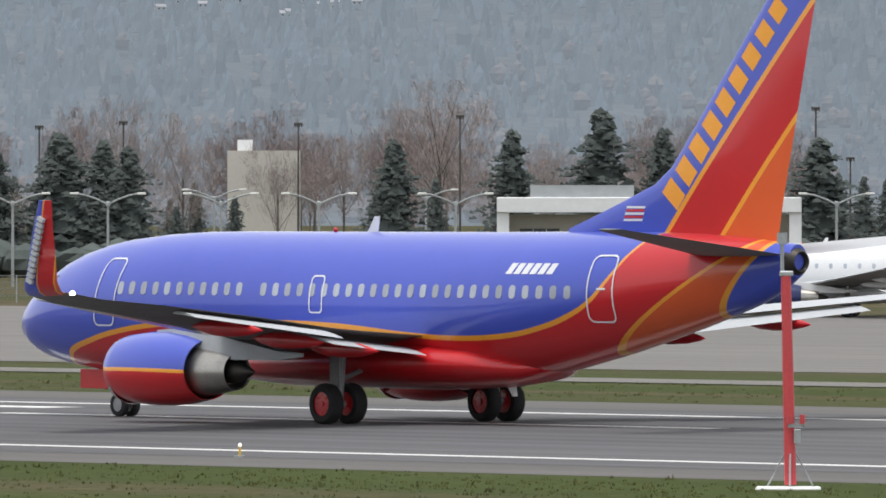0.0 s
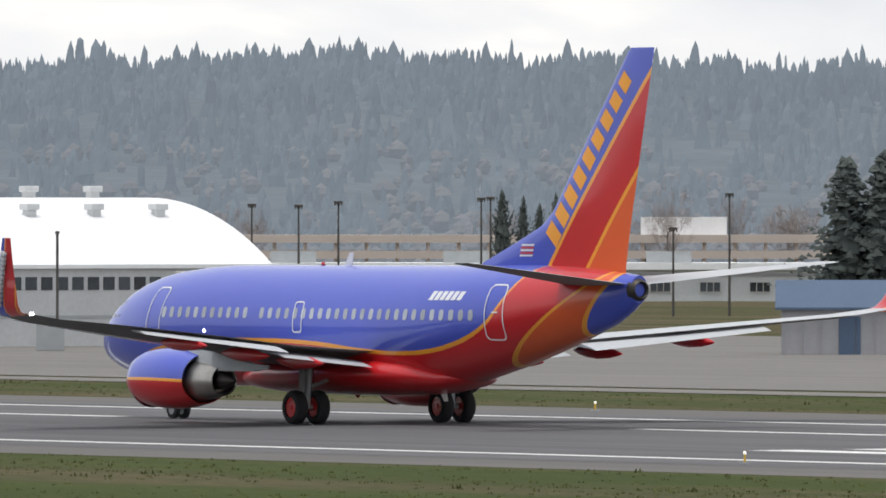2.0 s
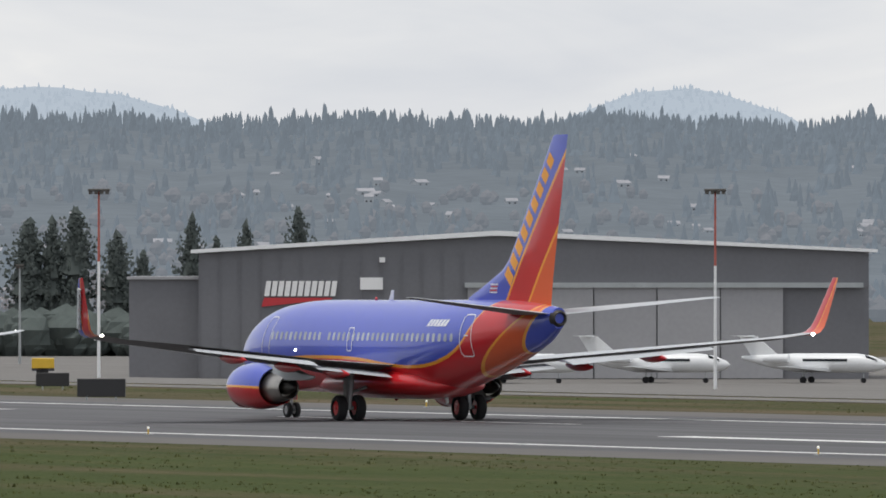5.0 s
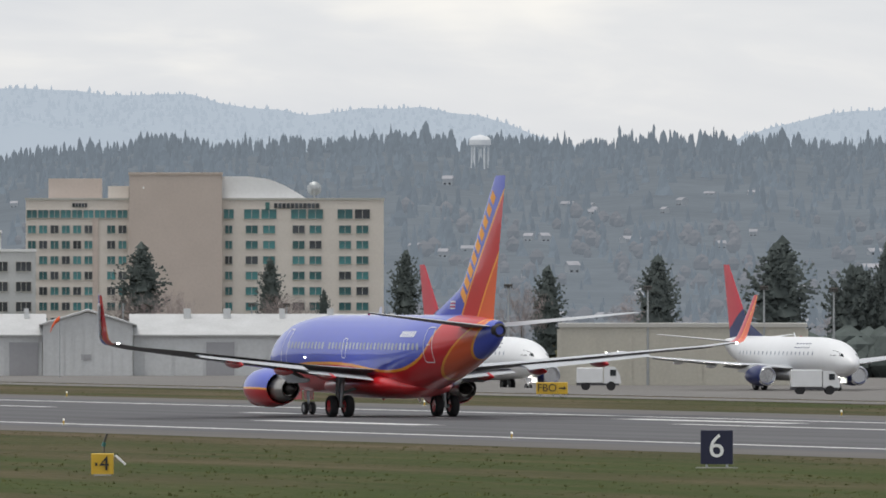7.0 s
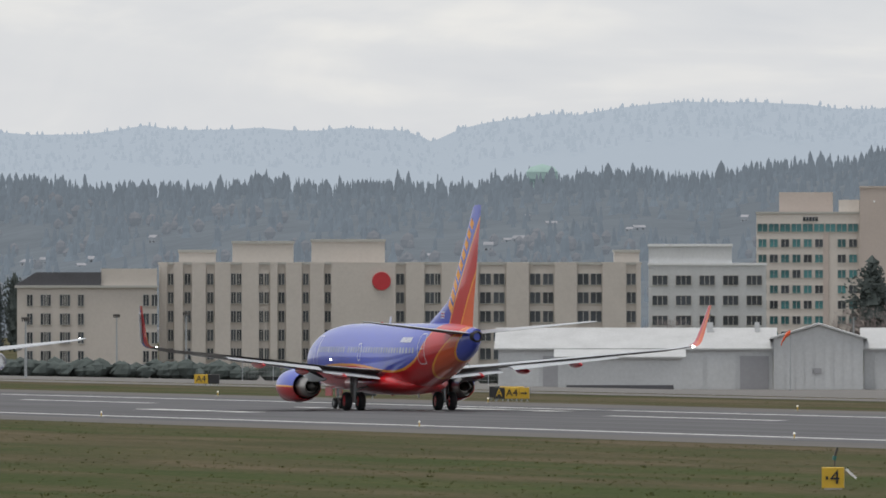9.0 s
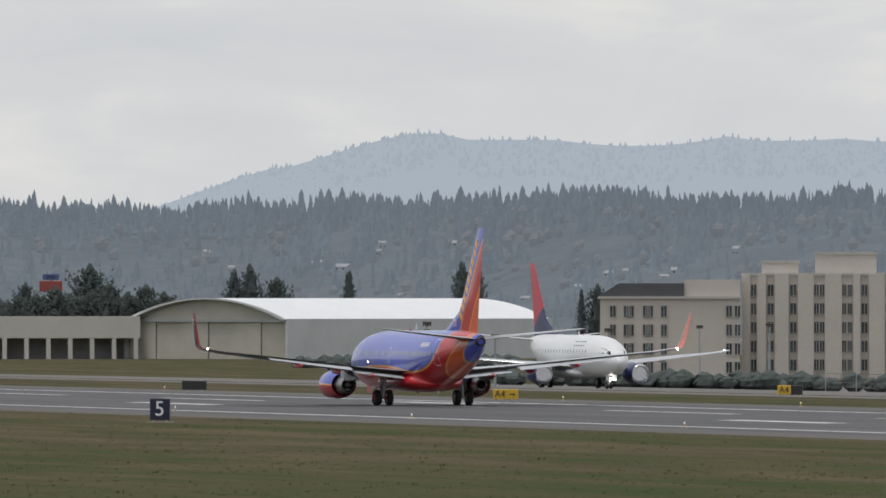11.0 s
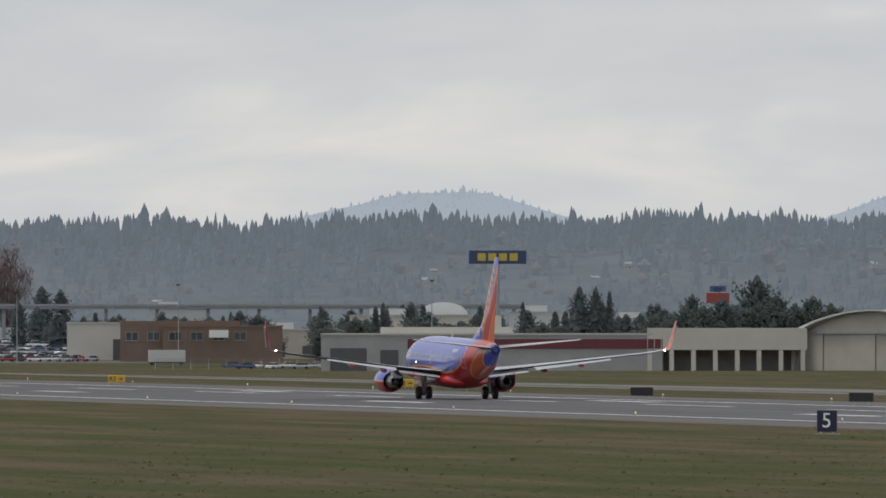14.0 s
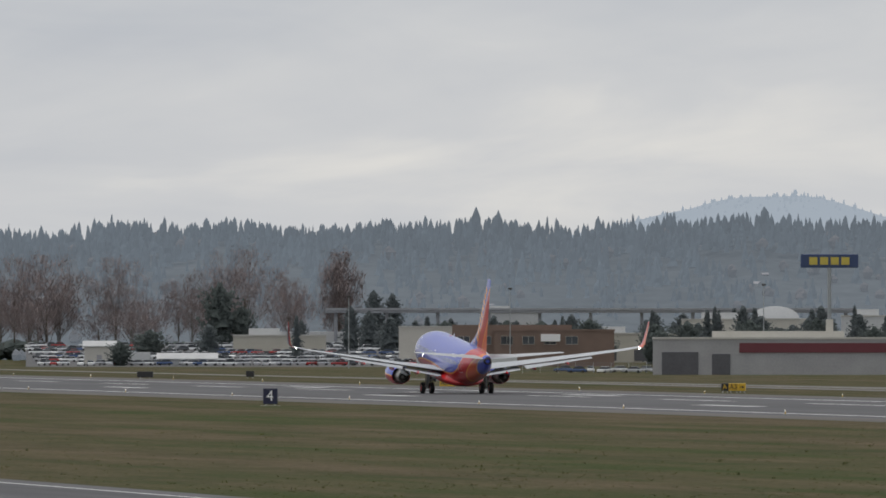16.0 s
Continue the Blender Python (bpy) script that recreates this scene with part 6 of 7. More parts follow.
models = [house(9, 7, 3.2), house(13, 8, 3.4), house(7, 7, 5.2)]
for i in range(310):
    h = rng.uniform(53, 81) if i < 70 else rng.uniform(63, 76)
    up = rng.uniform(0.02, 0.66)
    d = foot(h) + up * (CREST_D - foot(h))
    if noise.noise((h * 1.7, d * 0.004, 3.0)) < -0.12:
        continue
    p = polar(h, d, slope_z(h, d) - 0.5)
    copy_thing(models[i % 3], pose(*p, 0, 0, h + rng.uniform(-50, 50)) @ Matrix.Scale(rng.uniform(0.22, 0.40), 4))
for i, mm in enumerate(models):
    h = 66 + 1.3 * i
    mm.matrix_world = pose(*polar(h, 3300, slope_z(h, 3300) - 0.1), 0, 0, h + 20) @ Matrix.Scale(0.42, 4)
# tank paints with a weak added emission in place of haze
M["glass_pale"] = haze_mat("hazy_green_tank", (0.30, 0.42, 0.38), 0.10, 0.0, 0.1, 20.0)
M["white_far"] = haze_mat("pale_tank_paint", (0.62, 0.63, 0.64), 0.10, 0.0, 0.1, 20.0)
for h, d, top, hgt, r, key in ((69.0, 4000, 51.0, 26, 3.3, "white_far"), (71.9, 4330, 49.5, 14, 5.2, "glass_pale")):
    p = polar(h, d, top - hgt)
    b = thing("water_tower", pose(*p, 0, 0, h), "pale water tower on legs above the trees" if key == "white_far" else "pale green water tank above the trees", "water tower")
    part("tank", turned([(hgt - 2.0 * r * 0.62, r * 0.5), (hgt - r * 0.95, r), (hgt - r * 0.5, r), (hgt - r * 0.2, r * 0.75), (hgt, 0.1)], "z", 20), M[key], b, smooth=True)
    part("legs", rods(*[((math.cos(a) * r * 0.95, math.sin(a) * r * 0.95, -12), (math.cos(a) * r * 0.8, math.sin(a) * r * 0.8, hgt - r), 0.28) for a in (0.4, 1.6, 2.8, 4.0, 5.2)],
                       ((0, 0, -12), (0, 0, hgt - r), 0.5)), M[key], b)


# --- pale structures high on the near hillside
def hill_structures():
    # pale paint, plus blue-grey emission for the haze in front of it
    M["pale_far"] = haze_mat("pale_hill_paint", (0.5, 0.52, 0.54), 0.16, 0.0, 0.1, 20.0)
    h, d = 48.17, 3950
    b = thing("lookout_tower", pose(*polar(h, d, slope_z(h, d)), 0, 0, h), "pale square frame tower on the wooded hillside", "tower")
    z0 = 7 + d * (294 - 75) / 23371.5 - slope_z(h, d)
    for q in (-6.6, 6.6):
        part("side_bar", solid(q - 0.7, 0, z0, q + 0.7, 0.8, z0 + 10), M["pale_far"], b)
    for q in (0.0, 9.0):
        part("cross_bar", solid(-7.3, 0, z0 + q, 7.3, 0.8, z0 + q + 1.0), M["pale_far"], b)
    part("stem", solid(-0.9, 0.1, -1, 0.9, 0.9, z0 + 6), M["pale_far"], b)
    h = 47.65
    c = thing("hillside_tank", pose(*polar(h, d, slope_z(h, d)), 0, 0, h), "pale narrow tank on the hillside", "tank")
    part("tank", rods(((0, 0, -1), (0, 0, z0 + 9), 1.6), n=14), M["pale_far"], c)
    for i in range(16):
        h = 48.9 + 0.058 * i + rng.uniform(-0.02, 0.02)
        e = foot(h) + 1000 + rng.uniform(0, 130)
        copy_thing(models[i % 3], pose(*polar(h, e, slope_z(h, e) + 1.5), 0, 0, h + rng.uniform(-30, 30)) @ Matrix.Scale(0.8, 4))


hill_structures()


# ---------------------------------------------------------------- signs and field furniture
def text_mesh(body, size, depth=0.01):
    cu = bpy.data.curves.new("text", "FONT")
    cu.body, cu.size, cu.extrude, cu.align_x, cu.align_y, cu.resolution_u = body, size, depth, "CENTER", "CENTER", 4
    ob = bpy.data.objects.new("text", cu)
    scene.collection.objects.link(ob)
    bpy.context.view_layer.update()
    me = bpy.data.meshes.new_from_object(ob)
    bpy.data.objects.remove(ob)
    bpy.data.curves.remove(cu)
    return me


def legend(body, size, x, z, key, parent, y=-0.13, label=""):
    ob = new("legend", text_mesh(body, size))
    ob.data.materials.clear()
    ob.data.materials.append(M[key])
    ob.parent = parent
    ob.matrix_local = pose(x, y, z, 90, 0, 0)
    if label:
        ob["label"] = label
    return ob


def arrow(x, z, size, angle, key, parent, y=-0.125):
    """A flat arrow: a shaft and a head."""
    bm = bmesh.new()
    pts = [(-0.5, -0.09), (0.12, -0.09), (0.12, -0.26), (0.5, 0), (0.12, 0.26), (0.12, 0.09), (-0.5, 0.09)]
    c, s = math.cos(radians(angle)), math.sin(radians(angle))
    part("arrow", loft([[(x + size * (p * c - q * s), yy, z + size * (p * s + q * c)) for p, q in pts] for yy in (y - 0.01, y + 0.02)]), M[key], parent)


def distance_sign(digit, x, y):
    b = thing("distance_sign", pose(x, y, 0, 0, 0, 62), "black runway distance sign with a white %s on the grass" % digit, "sign", "runway distance signs")
    part("panel", solid(-0.60, -0.1, 0.14, 0.60, 0.1, 1.42, bevel=0.025), M["sign_blue"], b)
    legend(digit, 1.25, 0.0, 0.78, "sign_white", b)
    for sd in (-1, 1):
        part("leg", solid(sd * 0.38 - 0.04, -0.04, 0, sd * 0.38 + 0.04, 0.04, 0.15), M["galv"], b)
    part("footing", solid(-0.75, -0.35, -0.04, 0.75, 0.35, 0.03), M["concrete"], b)


distance_sign("6", -454.8, 184.0)
distance_sign("5", -760.5, 188.4)
distance_sign("4", -1062.5, 188.5)


def taxi_sign(x, y, panels, turn=62, h=0.72, z=0.0):
    """Panels from left to right: (width, face, legend or arrow angle)."""
    b = thing("taxiway_sign", pose(x, y, drop(y), 0, 0, turn), "yellow and black taxiway sign in the grass" if any(p[1] == "sign_yellow" for p in panels) else "dark back of a taxiway sign in grass", "sign", "taxiway signs")
    total = sum(p[0] for p in panels)
    q = -total / 2
    for w, face, mark in panels:
        pn = part("panel", solid(q + 0.01, -0.11, 0.18, q + w - 0.01, 0.11, 0.18 + h, bevel=0.02), M[face], b)
        ink = "sign_black" if face == "sign_yellow" else "sign_yellow"
        if isinstance(mark, str):
            if mark:
                legend(mark, h * 0.92, q + w / 2, 0.18 + h / 2, ink, b)
        elif mark is not None:
            arrow(q + w / 2, 0.18 + h / 2, h * 0.62, mark, ink, b)
        for sd in (0.2, 0.8):
            part("leg", solid(q + w * sd - 0.04, -0.04, 0, q + w * sd + 0.04, 0.04, 0.19), M["galv"], b)
        q += w


Y_, K_ = "sign_yellow", "sign_black"
taxi_sign(-418.6, 276.3, [(1.0, Y_, "A5"), (0.72, Y_, -40)])
taxi_sign(-514.7, 277.7, [(0.7, Y_, 140), (1.0, Y_, "A5"), (0.7, K_, "A")])
taxi_sign(-549.9, 315.7, [(0.7, K_, "A"), (1.0, Y_, "V"), (0.6, Y_, -40)])
taxi_sign(-372, 315, [(0.85, Y_, ""), (0.45, K_, "")], 50)
taxi_sign(-402, 319, [(0.7, Y_, ""), (0.45, K_, "")], 52)
taxi_sign(-711.9, 299.3, [(1.0, Y_, 180)])
taxi_sign(-753.6, 294, [(1.35, Y_, "FBO"), (0.6, Y_, 0)])
taxi_sign(-814.1, 264, [(0.75, K_, "A"), (0.95, Y_, "A4"), (0.65, Y_, 0)])
taxi_sign(-915.5, 252.4, [(1.05, Y_, "A4"), (0.8, Y_, 0)])
taxi_sign(-824.4, 267, [(0.7, K_, ""), (1.0, Y_, "A4"), (0.6, Y_, 180)])
taxi_sign(-1247.3, 266.7, [(0.75, K_, "A"), (1.0, Y_, "A3"), (0.7, Y_, 0)])
taxi_sign(-1338, 256, [(1.0, Y_, "A3"), (0.8, Y_, 0)])
taxi_sign(-1106, 257.6, [(2.0, K_, ""), ])
taxi_sign(-1024, 256.5, [(2.0, K_, ""), ])
taxi_sign(-1550.8, 260, [(2.0, K_, ""), ])
taxi_sign(-990, 296, [(1.1, Y_, "A4"), (0.9, K_, "")])
taxi_sign(-597, 257, [(2.4, K_, ""), ], h=0.9)
taxi_sign(-647.7, 276, [(1.8, K_, ""), ])
taxi_sign(-811, 299, [(1.9, K_, ""), ])
taxi_sign(-838, 261.6, [(1.4, K_, ""), ])
taxi_sign(-1113, 293, [(0.5, K_, ""), ])
taxi_sign(-1564, 275, [(1.0, K_, ""), ])


def small_sign():
    b = thing("marker_sign", pose(-444.5, 156.2, 0, 0, 0, 66), "small yellow marker board with black 4 and wind vane", "sign")
    part("board", solid(-0.40, -0.08, 0.05, 0.40, 0.08, 0.80, bevel=0.02), M["sign_yellow"], b)
    legend("4", 0.72, 0.08, 0.42, "sign_black", b, -0.1)
    part("bar", solid(-0.26, -0.1, 0.36, -0.17, -0.07, 0.47), M["sign_black"], b, "plain bar standing for lettering")
    part("side_plate", loft([[(0.42, y, 0.72), (0.5, y, 0.76), (0.85, y, 0.42), (0.80, y, 0.38)] for y in (-0.05, 0.05)]), M["sign_white"], b)
    part("mast", rods(((0.05, 0.1, 0), (0.05, 0.1, 1.05), 0.025), ((0.0, 0.1, 1.05), (0.16, 0.1, 1.5), 0.035, 0.045)), M["dark_steel"], b)
    part("vane_collar", rods(((0.02, 0.1, 1.05), (0.06, 0.1, 1.2), 0.07)), M["glass_green"], b)
    part("foot", solid(-0.3, -0.15, -0.02, 0.3, 0.25, 0.06), M["concrete"], b)


small_sign()


def red_mast():
    b = thing("instrument_mast", pose(-208.9, 194.6, 0, 0, 0, 46), "red frangible instrument mast on a white base frame", "mast")
    part("pole", rods(((0, 0, 0.1), (-0.10, 0, 4.62), 0.13, 0.11), n=12), M["pole_red"], b)
    part("head", solid(-0.24, -0.1, 4.6, 0.06, 0.1, 4.72, bevel=0.02), M["galv"], b)
    part("sensor", rods(((-0.18, 0, 4.72), (-0.18, 0, 5.35), 0.04), ((-0.18, 0, 5.3), (-0.18, 0, 5.55), 0.11)), M["galv"], b)
    part("base_frame", solid(-0.75, -0.5, -0.45, 0.65, 0.5, 0.06, bevel=0.03), M["sign_white"], b)
    for x in (-0.02, 0.26):
        part("obstruction_lamp", rods(((x, -0.12, 1.42), (x, -0.12, 1.62), 0.06)), M["pole_red"], b, "red obstruction lamp")
    part("bracket", solid(-0.05, -0.14, 1.34, 0.30, -0.1, 1.42), M["galv"], b)
    part("junction_box", solid(0.08, -0.2, 1.0, 0.22, -0.1, 1.3, bevel=0.01), M["galv"], b)
    for a in (0.6, 2.6, 4.7):
        part("stay", rods(((0, 0, 1.0), (math.cos(a) * 0.6, math.sin(a) * 0.45, 0.05), 0.02)), M["galv"], b)


red_mast()


def edge_light():
    b = thing("edge_light", Matrix.Identity(4), "small white runway edge light on a stem", "lamp", "runway edge lights")
    part("base", rods(((0, 0, 0), (0, 0, 0.05), 0.14)), M["galv"], b)
    part("stem", rods(((0, 0, 0.05), (0, 0, 0.26), 0.03)), M["sign_yellow"], b)
    part("lens", turned([(0.26, 0.035), (0.28, 0.048), (0.33, 0.044), (0.35, 0.015)], "z", 12), M["lamp_soft"], b)
    return b


M["lamp_soft"] = glow("soft_white_lamp", (1.0, 0.95, 0.85), 0.4)
el = edge_light()
for i in range(24):
    copy_thing(el, pose(-300 - 59.5 * i, 208, 0))
    copy_thing(el, pose(-262 - 60 * i, 258.5, 0))
el.matrix_world = pose(-240.5, 206, 0)


# ---------------------------------------------------------------- lamps and masts
def street_lamp(reach, hgt):
    b = thing("street_lamp", Matrix.Identity(4), "pale double-armed street lamp with curved arms", "street lamp", "street lamps by the road")
    part("pole", rods(((0, 0, 0), (0, 0, hgt - 0.9), 0.16, 0.12)), M["galv"], b)
    part("collar", solid(-0.2, -0.2, hgt - 1.3, 0.2, 0.2, hgt - 0.8, bevel=0.05), M["galv"], b)
    for sd in (-1, 1):
        part("arm", tube([(sd * reach * k / 6, 0, hgt - 1.1 + 1.05 * math.sin(k / 6 * math.pi / 2)) for k in range(7)], 0.09), M["galv"], b)
        part("lamp_head", solid(sd * reach - 0.45, -0.2, hgt - 0.14, sd * reach + 0.45, 0.2, hgt + 0.08, bevel=0.06), M["lamp_shell"], b)
    return b


M["lamp_shell"] = mat("white_lamp_shell", (0.72, 0.72, 0.70), 0.4, var=0.05)
sl = street_lamp(3.3, 9.3)
for h, d in ((51.0, 1300), (50.42, 1310), (49.99, 1300), (49.48, 1300), (49.05, 1300), (48.45, 1300), (46.78, 1300), (47.3, 1320), (49.51, 1520), (48.58, 1520), (50.6, 1520), (52.9, 1300), (47.9, 1500), (53.4, 1420)):
    copy_thing(sl, spot(h, d))
sl.matrix_world = spot(46.2, 1300)


def lamp_mast(h, d, top, label, lower="galv", upper="galv", head=0.8):
    m = spot(h, d)
    hgt = top - m.translation.z
    b = thing("lamp_mast", m, label, "lamp mast", "tall lamp masts")
    part("pole", rods(((0, 0, 0), (0, 0, hgt * 0.62), 0.16, 0.12)), M[lower], b)
    part("upper_pole", rods(((0, 0, hgt * 0.62), (0, 0, hgt), 0.12, 0.09)), M[upper], b)
    bm = solid(-head, -0.3, hgt - 0.12, head, 0.3, hgt + 0.12, bevel=0.05)
    part("head_frame", bm, M["dark_steel"], b)
    for i in range(4):
        q = -head + (i + 0.5) * head / 2
        part("floodlight", solid(q - head * 0.18, -0.42, hgt - 0.38, q + head * 0.18, -0.05, hgt - 0.12), M["dark_steel"], b)


for h, d, top in ((49.92, 1500, 12.0), (49.14, 1500, 11.8), (48.43, 1500, 12.7), (46.87, 1500, 13.6), (46.72, 1500, 7.9), (50.3, 1500, 11.5), (51.1, 1500, 11.6), (52.3, 1500, 9.5), (51.5, 1500, 9.8), (51.7, 1500, 9.4), (56.42, 1500, 8.4), (55.36, 1500, 8.9), (53.64, 1200, 9.8), (57.03, 1500, 8.0), (56.38, 1500, 8.5), (57.2, 1500, 7.6), (57.4, 1500, 7.7), (56.0, 1500, 6.0), (55.6, 1500, 5.0)):
    lamp_mast(h, d, top, "tall grey lamp mast with a dark flat head", "dark_steel", "dark_steel", 0.5)
M["mast_red"] = mat("faded_red_mast_paint", (0.38, 0.10, 0.08), 0.6, var=0.1)
for h, d, top in ((61.25, 1500, 12.9), (59.98, 1500, 13.3), (59.03, 1150, 15.8), (66.76, 1200, 13.2), (64.05, 1200, 13.2)):
    lamp_mast(h, d, top, "tall white mast with red top and dark lamp ring", "white", "mast_red", 1.0)
for h, d, top in ((69.03, 1600, 10.7), (70.55, 1900, 4.0), (70.0, 1900, 3.5), (69.85, 1900, 3.5), (67.8, 1500, 6.2), (68.3, 1500, 6.2), (68.9, 1500, 6.4), (67.5, 1500, 6.0), (67.1, 1500, 6.2), (72.2, 1900, 4.4), (74.1, 1500, 4.2), (74.9, 1450, 5.0), (74.6, 1450, 3.6), (73.4, 1900, 4.2), (73.7, 1900, 3.9), (77.8, 3300, 16), (78.9, 3300, 15), (79.6, 3300, 13), (74.4, 2600, 2), (74.9, 2600, 2)):
    lamp_mast(h, d, top, "slender grey lamp mast near the buildings", "galv", "galv", 0.5)


def signal_arm():
    b = thing("traffic_signal_mast", spot(52.95, 1180), "green steel mast with long curved signal arm", "mast")
    part("pole", rods(((0, 0, 0), (0, 0, 6.4), 0.2, 0.16)), M["galv"], b)
    part("arm", tube([(9.5 * k / 8, 0, 5.6 + 1.5 * math.sin(k / 8 * math.pi / 2)) for k in range(9)], 0.14, 0.06), M["galv"], b)
    copy_thing(b, spot(53.4, 1180) @ pose(0, 0, 0, 0, 0, 180))


signal_arm()


# ---------------------------------------------------------------- store pylons
def pylon_sign(h, d, z0, z1, w, key, bar_key, n, label, legs=1):
    m = spot(h, d)
    gz = m.translation.z
    b = thing("pylon_sign", m, label, "sign")
    part("panel", solid(-w / 2, 0, z0 - gz, w / 2, 1.2, z1 - gz, bevel=0.1), M[key], b)
    for i in range(legs):
        q = (i - (legs - 1) / 2) * w * 0.5
        part("post", rods(((q, 0.6, 0), (q, 0.6, z0 - gz), 0.55), n=10), M["galv"], b)
    hh = z1 - z0
    for i in range(n):
        s = w * 0.74 / n
        q = -w * 0.37 + s * i
        part("lettering", solid(q + s * 0.12, -0.12, z0 - gz + hh * 0.22, q + s * 0.88, 0.02, z0 - gz + hh * 0.78), M[bar_key], b, "yellow bar standing for lettering")
    return b


M["pylon_blue"] = mat("dull_blue_panel", (0.04, 0.065, 0.15), 0.5, var=0.1)
M["pylon_blue2"] = mat("faded_blue_panel", (0.09, 0.13, 0.28), 0.6, var=0.1)
M["pylon_red"] = mat("faded_red_panel", (0.30, 0.07, 0.06), 0.6, var=0.1)
M["pylon_yellow"] = mat("dull_yellow_bar", (0.55, 0.44, 0.08), 0.5, var=0.1)
pylon_sign(77.515, 3600, 21.3, 25.0, 15.7, "pylon_blue", "pylon_yellow", 4, "blue pylon sign with yellow bars above the trees")
pylon_sign(76.56, 3700, 13.9, 15.6, 4.6, "pylon_blue2", "pylon_blue", 1, "small blue and red store pylon among trees")
rs = thing("pylon_board", spot(76.56, 3690), "red lower board of a store pylon", "sign")
part("panel", solid(-3.2, 0, 15.6, 3.2, 0.8, 18.6, bevel=0.08), M["pylon_red"], rs)
part("post", rods(((0, 0.4, 0), (0, 0.4, 15.6), 0.5), n=8), M["galv"], rs)


# ---------------------------------------------------------------- other aircraft
white_paint = dict(fuselage=M["white"], belly=M["white"], fin=M["navy"], stab=M["white"], wing=M["grey_wing"], flap=M["grey_wing"], winglet=M["navy"], canoe=M["white"], cowl=M["navy"], pylon=M["white"])


def tail_paint():
    """A navy fin with a red upper field, split along a slanted line."""
    m = mat("navy_and_red_fin", (0.012, 0.022, 0.10), 0.35, var=0.1)
    n, l = m.node_tree.nodes, m.node_tree.links
    p = n["Principled BSDF"]
    co, sp = n.new("ShaderNodeTexCoord"), n.new("ShaderNodeSeparateXYZ")
    l.new(co.outputs["Object"], sp.inputs[0])
    a = n.new("ShaderNodeMath")
    a.operation = "MULTIPLY_ADD"
    a.inputs[1].default_value = 0.55
    l.new(sp.outputs["X"], a.inputs[0])
    l.new(sp.outputs["Z"], a.inputs[2])
    c = n.new("ShaderNodeMath")
    c.operation = "GREATER_THAN"
    c.inputs[1].default_value = 15.6
    l.new(a.outputs[0], c.inputs[0])
    k = n.new("ShaderNodeMix")
    k.data_type = "RGBA"
    k.inputs["A"].default_value, k.inputs["B"].default_value = (0.012, 0.022, 0.10, 1), (0.50, 0.03, 0.05, 1)
    l.new(c.outputs[0], k.inputs["Factor"])
    l.new(k.outputs["Result"], p.inputs["Base Color"])
    return m


white_paint["fin"] = tail_paint()
taxi_jet = airliner("airliner", "white airliner with navy and red fin, taxiing", pose(-1515, 389, drop(389), 0, 0, 180), white_paint, winglets=False, detail=False)
for i in range(5):
    part("lettering", decal([(7.5 + 0.75 * i, 4.6), (8.05 + 0.75 * i, 4.6), (7.95 + 0.75 * i, 4.15), (7.4 + 0.75 * i, 4.15)], 1, 0.013), M["navy"], taxi_jet, "navy bar standing for lettering")
    part("lettering", decal([(7.5 + 0.75 * i, 4.6), (8.05 + 0.75 * i, 4.6), (7.95 + 0.75 * i, 4.15), (7.4 + 0.75 * i, 4.15)], -1, 0.013), M["navy"], taxi_jet, "navy bar standing for lettering")
for ob in taxi_jet.children_recursive:
    if ob.type == "MESH":
        ob.data.transform(Matrix.Scale(1.12, 4))
        ob.location = ob.location * 1.12
part("taxi_lamp", bmesh_ball(((4.0 - X0) * 1.12, 0, 1.05), 0.2), M["lamp_white"], taxi_jet, "bright taxi lamp on the nose gear")
for h, d, turn in ((67.70, 1435, 113), (69.02, 1440, 112)):
    p = copy_thing(taxi_jet, spot(h, d, -5, turn))
    p["label"] = "white airliner with navy and red fin, parked at the apron"
p = copy_thing(taxi_jet, spot(46.72, 1050, -5, -4))
p["label"] = "white airliner with navy and red fin, standing by road"


